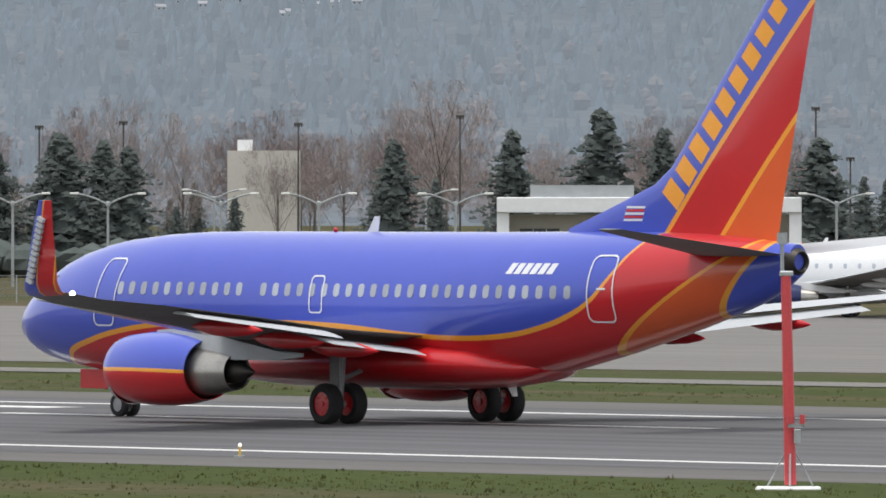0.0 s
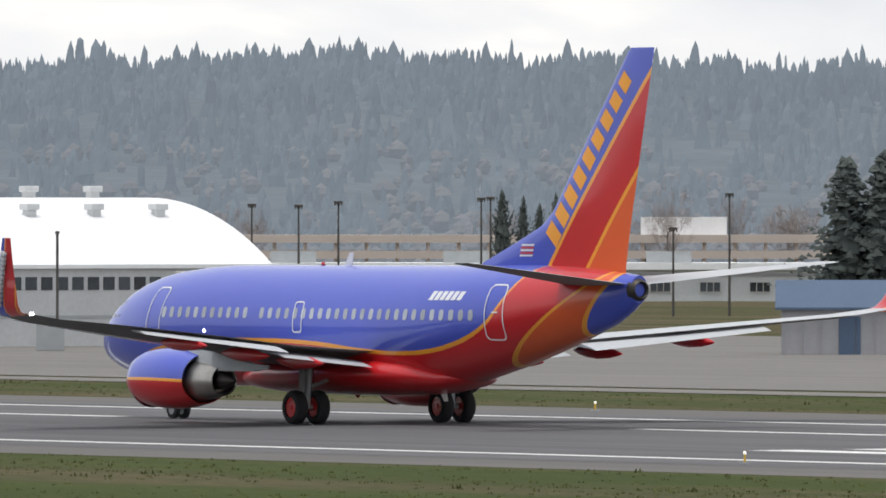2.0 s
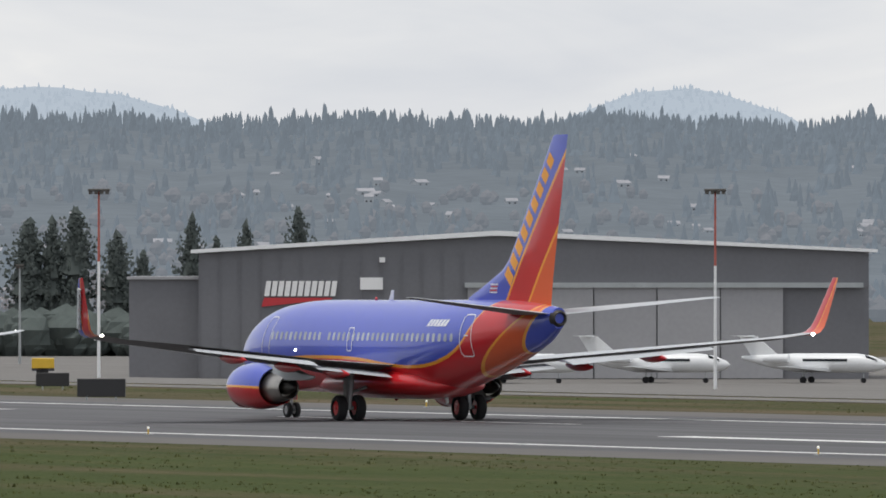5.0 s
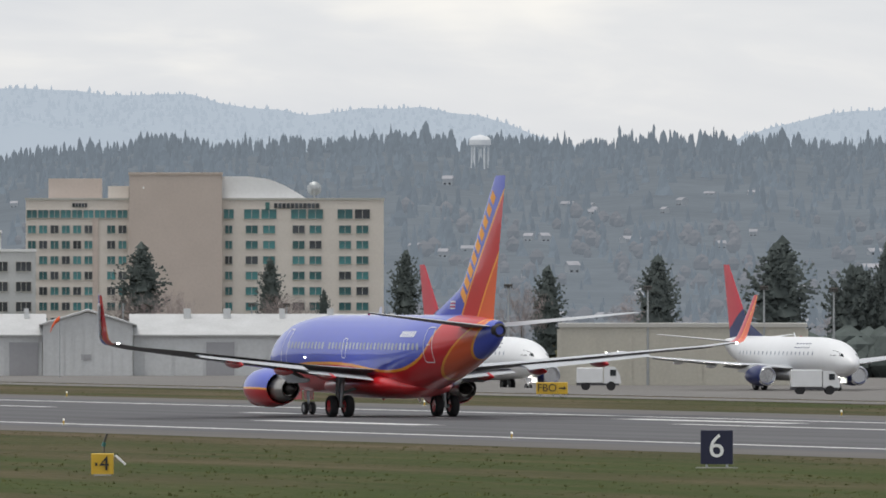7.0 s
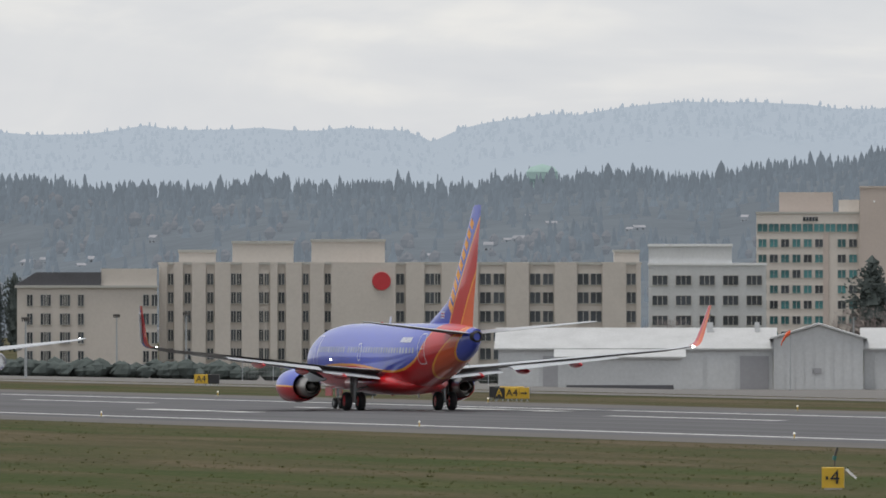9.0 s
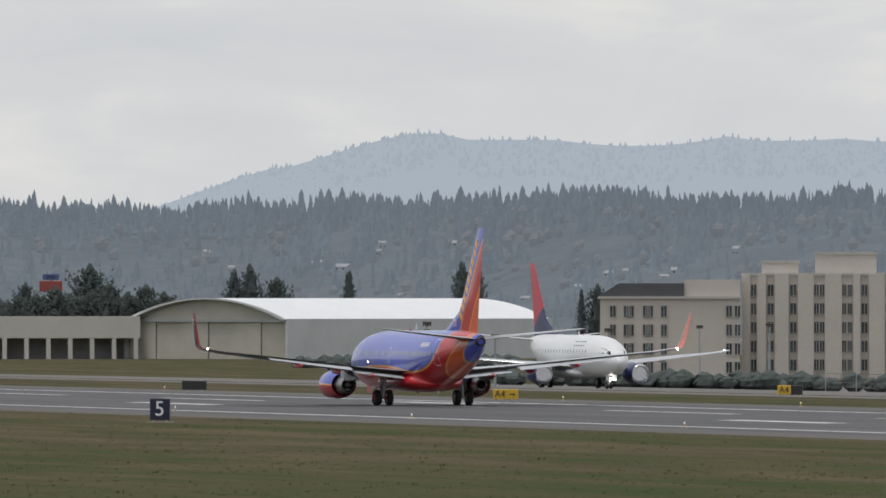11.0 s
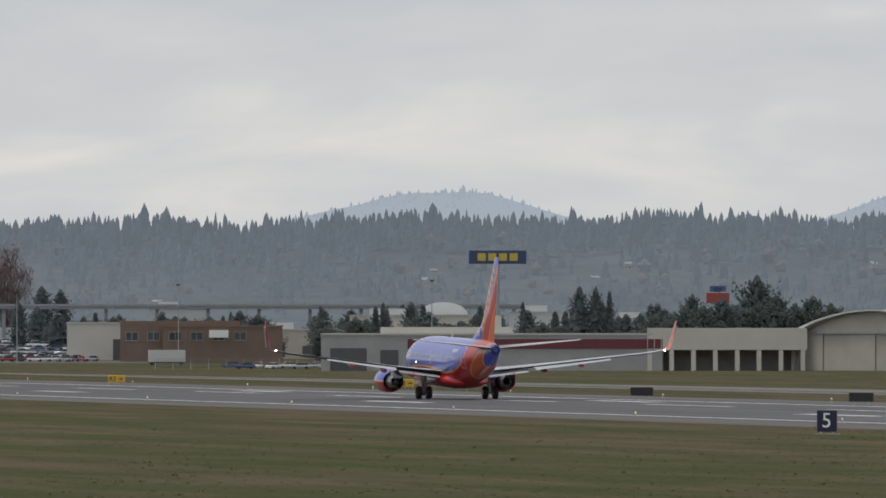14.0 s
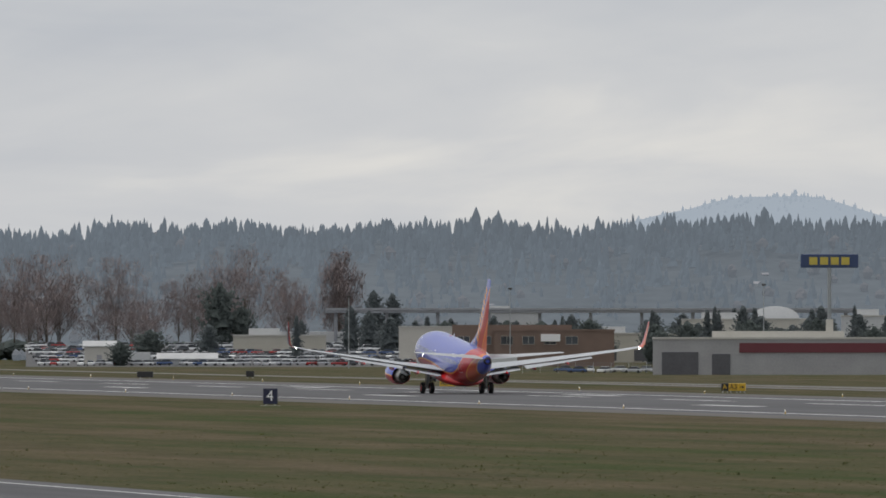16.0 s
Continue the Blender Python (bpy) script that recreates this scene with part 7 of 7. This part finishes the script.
def small_jet():
    """A business jet with engines at the tail."""
    b = thing("business_jet", Matrix.Identity(4), "small white business jet parked before the hangar", "small aircraft", "parked small aircraft")
    rows = [(0, 1.75, 0.05), (0.4, 1.75, 0.42), (1.5, 1.85, 0.78), (3, 1.95, 0.92), (9, 1.95, 0.92), (12, 2.15, 0.6), (14.5, 2.45, 0.15)]
    part("fuselage", loft([[(s - 7, r * math.cos(2 * math.pi * i / 20), z + r * math.sin(2 * math.pi * i / 20)) for i in range(20)] for s, z, r in rows]), M["white"], b, smooth=True)

    def foil(pts):
        return loft([[(a - 7, y, z + t), (bb - 7, y, z), (a - 7, y, z - t)] if not up else [(a - 7, t, z), (bb - 7, 0, z), (a - 7, -t, z)] for a, bb, y, z, t, up in pts])

    for sd in (-1, 1):
        part("wing", foil([(5.5, 8.8, sd * 0.4, 1.25, 0.16, 0), (8.2, 9.3, sd * 7.0, 1.65, 0.06, 0)]), M["white"], b)
        part("tailplane", foil([(13.2, 14.6, sd * 0.05, 4.5, 0.08, 0), (14.2, 14.9, sd * 2.8, 4.55, 0.04, 0)]), M["white"], b)
        part("engine", turned([(9.4, 0.25), (9.5, 0.42), (11.2, 0.42), (12.0, 0.28)], "x", 16, (-7, sd * 1.35, 2.35)), M["white"], b, smooth=True)
        part("wheel", turned([(-0.12, 0.2), (-0.12, 0.32), (0.12, 0.32), (0.12, 0.2)], "y", 14, (1.0, sd * 1.5, 0.32)), M["tyre"], b)
        part("gear_leg", rods(((1.0, sd * 1.5, 0.3), (0.9, sd * 1.5, 1.4), 0.07)), M["galv"], b)
        part("cabin_window", solid(-3.2, sd * 0.9 - 0.04, 2.1, 1.2, sd * 0.9 + 0.04, 2.35), M["cockpit"], b)
    part("fin", foil([(10.8, 13.6, 0, 2.6, 0.12, 1), (13.0, 14.8, 0, 4.5, 0.07, 1)]), M["white"], b)
    part("cockpit_glass", loft([[(0.9 - 7, y, 2.25), (1.9 - 7, y, 2.3), (2.1 - 7, y, 2.72), (1.7 - 7, y, 2.6)] for y in (-0.62, 0.62)]), M["cockpit"], b)
    part("nose_wheel", turned([(-0.1, 0.15), (-0.1, 0.26), (0.1, 0.26), (0.1, 0.15)], "y", 12, (-4.6, 0, 0.26)), M["tyre"], b)
    part("nose_leg", rods(((-4.6, 0, 0.26), (-4.6, 0, 1.3), 0.06)), M["galv"], b)
    return b


sj = small_jet()
for h, d, turn in ((64.3, 1270, 170), (61.7, 1120, 200), (63.6, 1270, 165)):
    copy_thing(sj, spot(h, d, -5, turn))
sj.matrix_world = spot(64.95, 1265, -5, 172)


# ---------------------------------------------------------------- vehicles
def car(colour, label, kind="car"):
    b = thing("parked_car", Matrix.Identity(4), label, "car", "cars in the car park")
    m = M[colour]
    hi = 1.45 if kind == "car" else 1.8
    body = loft([[(x, y, z) for y, z in ((-0.85, 0.3), (0.85, 0.3), (0.9, 0.62), (0.82, zt), (-0.82, zt), (-0.9, 0.62))] for x, zt in ((-2.2, 0.7), (-2.05, 0.85), (-1.0, 0.92), (1.4, 0.95), (2.1, 0.88), (2.2, 0.6))])
    part("body", body, m, b)
    part("cabin", loft([[(-1.1, y * 0.8, 0.9), (1.9, y * 0.8, 0.92), (1.3, y * 0.66, hi), (-0.4, y * 0.66, hi)] for y in (-1, 1)]), M["cockpit"], b)
    part("roof", loft([[(-0.42, y, hi - 0.02), (1.32, y, hi - 0.02), (1.2, y, hi + 0.06), (-0.3, y, hi + 0.06)] for y in (-0.68, 0.68)]), m, b)
    for x in (-1.35, 1.35):
        for sd in (-1, 1):
            part("wheel", turned([(-0.1, 0.2), (-0.1, 0.32), (0.1, 0.32), (0.1, 0.2)], "y", 12, (x, sd * 0.82, 0.32)), M["tyre"], b)
    return b


for key, c in (("car_white", (0.72, 0.73, 0.74)), ("car_silver", (0.42, 0.43, 0.45)), ("car_dark", (0.06, 0.065, 0.075)), ("car_red", (0.30, 0.03, 0.03)), ("car_blue", (0.05, 0.09, 0.2))):
    M[key] = mat(key + "_paint", c, 0.25, 0.2, var=0.06, coat=0.5)
cars = [car("car_white", "white parked car"), car("car_silver", "silver parked car"), car("car_dark", "dark parked car"), car("car_white", "tall white parked van", "van"), car("car_red", "red parked car"), car("car_blue", "blue parked car")]
for c, l in zip(cars, ("white car parked in a row", "silver car parked in a row", "dark car parked in a row", "tall white car parked in a row", "red car parked in a row", "blue car parked in a row")):
    c["label"] = l
lot = []


def lot_z(d):
    """Height of the sloping car park."""
    return -4.9 + 4.4 * min(1, max(0, (d - 3400) / 500))


bm = bmesh.new()
grid = [[bm.verts.new(polar(h, d, lot_z(d) - k)) for h in (78.95, 79.5, 80.0, 80.5, 81.0)] for d, k in ((3380, 0.6), (3400, 0.0), (3600, 0.0), (3900, 0.0), (3950, 0.0), (3952, 8.0))]
for a, b in zip(grid, grid[1:]):
    for i in range(4):
        bm.faces.new((a[i], a[i + 1], b[i + 1], b[i]))
M["lot_asphalt"] = mat("grey_lot_asphalt", (0.09, 0.09, 0.092), 0.9, var=0.2, size=8.0)
tagged(part("car_park", bm, M["lot_asphalt"]), "sloping grey asphalt car park", "car park", kind="structure")
for r, d in enumerate((3420, 3500, 3580, 3670, 3760, 3850)):
    for i in range(42):
        h = 79.28 + 0.04 * i + 0.012 * r
        if rng.random() < 0.12:
            continue
        lot.append((h, d + rng.uniform(-6, 6)))
lot += [(78.25 + 0.06 * i, 3000 + 40 * (i % 2)) for i in range(8)] + [(56.2 + 0.12 * i, 1080) for i in range(9)] + [(53.1 + 0.14 * i, 1120) for i in range(5)] + [(73.3 + 0.05 * i, 1960) for i in range(10)] + [(70.1 + 0.09 * i, 2350) for i in range(5)]
for i, (h, d) in enumerate(lot):
    copy_thing(cars[rng.choice((0, 0, 1, 1, 2, 3, 0, 1, 4, 5))], spot(h, d, lot_z(d) if h > 79.2 else None, rng.choice((0, 0, 25, 60, 90)) + rng.uniform(-4, 4)))
for i, c in enumerate(cars):
    c.matrix_world = spot(79.35 + 0.05 * i, 3450, lot_z(3450), 10)


def box_truck(label, length, key, h, d, turn=0, cab=True, tall=2.9):
    b = thing("truck", spot(h, d, lot_z(d) if h > 79.2 and d > 3400 else None, turn), label, "truck")
    part("cargo_box", solid(-length / 2, -1.2, 0.75, length / 2, 1.2, 0.75 + tall, bevel=0.05), M[key], b)
    part("chassis", solid(-length / 2, -1.0, 0.5, length / 2 + (1.6 if cab else 0), 1.0, 0.75), M["roof_dark"], b)
    if cab:
        part("cab", loft([[(length / 2 + 0.1, y, 0.7), (length / 2 + 1.8, y, 0.7), (length / 2 + 1.7, y, 1.5), (length / 2 + 1.2, y, 2.3), (length / 2 + 0.1, y, 2.35)] for y in (-1.05, 1.05)]), M["car_white"], b)
        part("windscreen", solid(length / 2 + 0.7, -1.08, 1.45, length / 2 + 1.3, 1.08, 2.05), M["cockpit"], b)
    for x in (-length / 2 + 0.9, length / 2 + (0.8 if cab else -1.0)):
        for sd in (-1, 1):
            part("wheel", turned([(-0.15, 0.25), (-0.15, 0.45), (0.15, 0.45), (0.15, 0.25)], "y", 14, (x, sd * 1.0, 0.45)), M["tyre"], b)


for i in range(5):
    box_truck("white box trailer parked by the car lot", 12, "white_clad", 79.3 + 0.17 * i, 3905 + 12 * (i % 2), 8, False, 3.4)
box_truck("white camper parked before the car lot", 7.0, "white_clad", 80.52, 3430, 5, True, 2.6)
low = thing("low_shed", spot(80.3, 3425, -4.9), "low pale shed roof before the parked cars", "shed")
gable(low, -7.5, 7.5, 0, 8, 1.9, 3.2, "white_clad", "shed_roof", along="x")
kiosk = thing("kiosk", spot(80.68, 3460, -4.4), "small tan building at the edge of the car lot", "building")
gable(kiosk, -4, 4, 0, 8, 4.6, 5.8, "cream_wall", "shed_roof", along="x")
part("door", solid(-0.8, -0.1, 0, 0.6, 0.02, 2.3), M["grey_door"], kiosk)
box_truck("white box truck by the brick building", 9, "white_clad", 78.95, 3250, 5, False)
box_truck("small white service truck on the apron", 3.0, "car_white", 67.62, 1300, 4, True, 1.7)
box_truck("small white service truck on the apron", 2.6, "car_white", 68.55, 1300, 0, True, 1.5)
box_truck("yellow apron tug beside the airliners", 2.4, "sign_yellow", 65.4, 1230, 0, False, 1.2)
box_truck("yellow apron tug beside the airliners", 2.2, "sign_yellow", 67.0, 1290, 0, False, 1.0)
box_truck("red fuel bowser by the field road", 4.0, "car_red", 56.75, 1060, 0, True, 1.4)
for h, d, n, tall, label in ((57.08, 1085, 5.0, 2.4, "white catering truck on the apron"), (56.86, 1100, 3.2, 2.0, "small white van on the apron"), (57.36, 1092, 2.6, 1.5, "small white baggage truck on the apron")):
    box_truck(label, n, "car_white", h, d, rng.uniform(-15, 15), True, tall)
annex = thing("service_block", spot(57.52, 1135, -5), "white rendered service block with an outside stair", "building")
wall(annex, -4.0, 4.2, 0, 6.3, 9, "white_roof")
coping(annex, -4.0, 4.2, 6.3, 9)
window(annex, -1.9, 4.4, 1.8, 1.0, -0.02)
window(annex, 1.0, 4.4, 1.8, 1.0, -0.02)
for i in range(9):
    part("step", solid(4.3 + 0.35 * i, -0.2, 3.2 - 0.35 * i, 4.7 + 0.35 * i, 1.0, 3.3 - 0.35 * i), M["galv"], annex)
part("stair_rail", tube([(4.3, -0.2, 4.2), (5.8, -0.2, 2.7), (7.4, -0.2, 1.1)], 0.05), M["galv"], annex)
box_truck("pale loader on the apron", 4.5, "car_silver", 61.3, 1110, 0, True, 1.2)


# ---------------------------------------------------------------- fences, hedges, windsock
def fence(h0, h1, d, hgt, label):
    b = thing("fence", Matrix.Identity(4), label, "fence")
    n = max(2, int(radians(h1 - h0) * d / 4))
    prev = None
    for i in range(n + 1):
        p = Vector(polar(h0 + (h1 - h0) * i / n, d, 0))
        p.z = drop(p.y)
        part("post", rods((p, p + Vector((0, 0, hgt)), 0.06), n=6), M["galv"], b)
        if prev:
            a = (p - prev).normalized()
            bm = bmesh.new()
            for k in (0.25, 0.5, 0.75, 0.98):
                rod(bm, prev + Vector((0, 0, hgt * k)), p + Vector((0, 0, hgt * k)), 0.03, n=4)
            for k in range(1, 10):
                q = prev + (p - prev) * k / 10
                rod(bm, q + Vector((0, 0, 0.1)), q + Vector((0, 0, hgt)), 0.018, n=4)
            part("mesh_panel", bm, M["fence"], b)
        prev = p


fence(46.5, 51.0, 1160, 2.4, "grey wire fence along the apron road")
fence(72.0, 73.2, 1720, 2.4, "grey wire fence before the long hotel")
fence(78.0, 79.0, 3000, 2.4, "grey wire fence by the parked cars")


def bushes(name, label, h0, h1, d, n, hgt, rad):
    spots2 = []
    for i in range(n):
        h = rng.uniform(h0, h1)
        dd = d + rng.uniform(-4, 4)
        x, y, _ = polar(h, dd, 0)
        k = rng.uniform(0.6, 1.1)
        spots2.append((x, y, drop(y) - 0.1, hgt * k, rad * k))
    woods(name, spots2, M["needles"], label, round_top=True, sides=8)


bushes("apron_shrubs", "dark bare-looking shrubs behind the parked airliners", 65.8, 67.7, 1620, 120, 6.0, 3.2)
bushes("hedge", "dark clipped hedge before the long hotel", 72.0, 74.6, 1760, 150, 2.6, 1.6)
bushes("shrubs", "dark round shrubs beside the long hangar", 74.6, 75.4, 2300, 34, 3.4, 2.4)
bushes("field_shrubs", "dark shrubs below the far curved hangar", 74.5, 75.5, 2500, 130, 2.7, 1.4)
bushes("road_shrubs", "dark shrubs along the road behind the apron", 46.0, 53.5, 1420, 160, 4.2, 3.0)
bushes("lot_shrubs", "dark shrubs between car lot and trees", 78.4, 81.3, 4000, 130, 6.0, 5.0)


def grass_tufts(n):
    """Ragged tufts and dead stalks on the grass between the near taxiway and the runway, thinning with distance."""
    r = random.Random(77)
    verts, faces = [], []
    while n:
        h = r.uniform(46.2, 81.4)
        d = 255 / (1 - 0.80 * r.random()) ** 0.75
        x, y, _ = polar(h, d, 0)
        if not (91 < y < 199 or 263 < y < 288):
            continue
        n -= 1
        clump = 0.5 + noise.noise((x * 0.03, y * 0.12, 2.0)) + 0.4 * noise.noise((x * 0.3, y * 0.5, 5.0))
        if clump < r.random() * 0.8:
            continue
        size = r.uniform(0.03, 0.09) * (1.8 if r.random() < 0.05 else 1.0)
        for i in range(4):
            a, w, g = r.uniform(0, 6.28), size * r.uniform(0.2, 0.5), size * r.uniform(0.5, 1.0)
            ox, oy = r.uniform(-0.8, 0.8) * size * 1.6, r.uniform(-0.8, 0.8) * size * 1.6
            c, s = math.cos(a) * w, math.sin(a) * w
            b = len(verts)
            verts += [(x + ox - c, y + oy - s, -0.01), (x + ox + c, y + oy + s, -0.01), (x + ox + r.uniform(-1, 1) * w, y + oy + r.uniform(-1, 1) * w, g), (x + ox - s, y + oy + c, -0.01)]
            faces += [(b, b + 1, b + 2), (b + 1, b + 3, b + 2), (b + 3, b, b + 2)]
    me = bpy.data.meshes.new("grass_tufts")
    me.from_pydata([(p, q, z + drop(q)) for p, q, z in verts], [], faces)
    me.materials.append(M["tuft"])
    tagged(new("grass_tufts", me), "ragged green and straw-brown grass tufts", "grass", kind="stuff")


M["tuft"] = mat("tuft_grass", (0.086, 0.092, 0.036), 0.95, var=0.30, size=14.0, fine=20.0, coords="World", island=1.0)
M["tuft"].node_tree.nodes["Principled BSDF"].inputs["Specular IOR Level"].default_value = 0.1
grass_tufts(44000)


def windsock():
    b = thing("windsock", spot(70.82, 1560), "orange windsock on a thin mast", "windsock")
    part("mast", rods(((0, 0, 0), (0, 0, 7.2), 0.07, 0.05)), M["galv"], b)
    part("sock", loft([[(x, 0.32 * r * math.cos(2 * math.pi * i / 10), z + 0.32 * r * math.sin(2 * math.pi * i / 10)) for i in range(10)] for x, z, r in ((0.0, 7.1, 1.0), (-0.5, 6.7, 0.9), (-0.9, 6.1, 0.75), (-1.1, 5.5, 0.6))]), M["orange"], b)


windsock()


def relay_mast():
    b = thing("relay_mast", spot(58.90, 1120), "grey lattice mast with dark drum and boxes", "mast")
    for sd in (-1, 1):
        part("upright", rods(((sd * 0.42, 0, 0), (sd * 0.12, 0, 10.2), 0.06, 0.05)), M["galv"], b)
    for i in range(8):
        q = 0.42 - 0.3 * i / 8
        part("brace", rods(((-q, 0, 1.2 * i), (q, 0, 1.2 * i + 1.1), 0.035)), M["galv"], b)
    part("drum", turned([(-0.35, 0.55), (-0.3, 0.62), (0.3, 0.62), (0.35, 0.55)], "x", 18, (0.85, 0, 9.3)), M["dark_steel"], b, "dark round drum aerial")
    part("bracket", rods(((0.1, 0, 9.3), (0.55, 0, 9.3), 0.07)), M["galv"], b)
    part("equipment_box", solid(-0.9, -0.25, 8.4, -0.2, 0.25, 9.2, bevel=0.03), M["galv"], b)
    part("head", solid(-0.45, -0.2, 10.1, 0.45, 0.2, 10.5, bevel=0.03), M["galv"], b)
    c = thing("vent_stack", spot(58.24, 1130), "slender dark metal vent stack on a grey unit", "vent")
    part("unit", solid(-1.6, 0, 0, 0.8, 2.0, 2.4, bevel=0.06), M["galv"], c)
    part("stack", rods(((0.2, 1, 2.3), (0.2, 1, 10.0), 0.12)), M["dark_steel"], c)
    part("cap", rods(((0.2, 1, 10.0), (0.2, 1, 10.25), 0.2)), M["dark_steel"], c)


def tanker():
    b = thing("tanker_truck", spot(60.02, 1140), "white fuel tanker truck standing before the hangar", "truck")
    part("tank", turned([(-5.2, 0.5), (-5.1, 0.95), (-4.9, 1.05), (1.9, 1.05), (2.1, 0.95), (2.2, 0.5)], "x", 20, (0, 0, 2.0)), M["white"], b, smooth=True)
    part("chassis", solid(-5.2, -0.6, 0.55, 5.2, 0.6, 0.9), M["roof_dark"], b)
    part("pump_cabinet", solid(-3.6, -1.15, 0.5, 0.9, -0.75, 1.25, bevel=0.03), M["galv"], b)
    part("cab", loft([[(2.9, y, 0.7), (5.4, y, 0.7), (5.4, y, 1.55), (4.5, y, 1.75), (4.1, y, 2.6), (2.9, y, 2.65)] for y in (-1.1, 1.1)]), M["car_white"], b)
    part("cab_glass", solid(3.2, -1.13, 1.75, 4.1, 1.13, 2.35), M["cockpit"], b)
    for sd in (-1, 1):
        part("ladder", rods(((2.45 + sd * 0.2, -0.9, 0.6), (2.45 + sd * 0.2, -0.9, 3.0), 0.04)), M["sign_white"], b)
        for x in (-4.2, -3.1, 4.3):
            part("wheel", turned([(-0.16, 0.25), (-0.16, 0.5), (0.16, 0.5), (0.16, 0.25)], "y", 16, (x, sd * 0.95, 0.5)), M["tyre"], b)
    for i in range(6):
        part("rung", rods(((2.25, -0.9, 0.8 + 0.4 * i), (2.65, -0.9, 0.8 + 0.4 * i), 0.03)), M["sign_white"], b)


relay_mast()
tanker()


# ---------------------------------------------------------------- what moves
# where the nose is along the runway, every half second
NOSE = [-286.09, -308.11, -331.52, -355.22, -379.77, -404.83, -430.42, -455.63, -481.30, -507.45, -534.08, -561.19, -589.33, -617.87, -646.99, -676.79, -707.24, -738.28, -769.80, -801.81, -834.33, -866.19, -898.52, -931.33, -964.62, -998.36, -1033.00, -1068.11, -1103.70, -1139.87, -1176.70, -1214.12, -1252.04]

def motions():
    rows = []
    pitch = ((0, 0), (13.2, 0), (13.6, 0.4), (14.0, 1.1), (14.5, 2.05), (15.0, 3.0), (15.5, 4.0), (16.0, 5.0))
    for i in range(33):
        t = i / 2
        x = NOSE[i]
        rows.append((t, pose(x + X0, 237.2, 0, 0, lerp_rows(pitch, t)[0], 0)))
    walk(jet, rows)
    # the wings bend upwards as they take the load
    lift = ((0, 0.0), (6, 0.3), (10, 0.8), (13, 1.7), (14.5, 2.4), (15.3, 3.4), (16, 4.6))
    for ob in jet.children:
        kind = ob.name.split(".")[0]
        if kind in ("wing", "winglet", "wingtip_lamp", "flap_fairing", "winglet_lettering"):
            side = -1 if sum(v.co.y for v in ob.data.vertices) < 0 else 1
            root = Matrix.Translation((0, side * 1.9, 2.15))
            walk(ob, [(t, root @ Matrix.Rotation(side * radians(lerp_rows(lift, t)[0]), 4, "X") @ root.inverted()) for t in (0, 3, 6, 8, 10, 11.5, 13, 13.8, 14.5, 15.3, 16)])
    walk(taxi_jet, [(t, pose(-1401 + 12 * (t - 9.5), 389, drop(389), 0, 0, 180)) for t in (0, 4, 8, 12, 16)])
    for ob in jet.children:
        if "wheel" in ob.name:
            place = Matrix.Translation(ob.location)
            walk(ob, [(i / 10, place @ pose(0, 0, 0, 0, -76 * i, 0)) for i in range(161)])


motions()
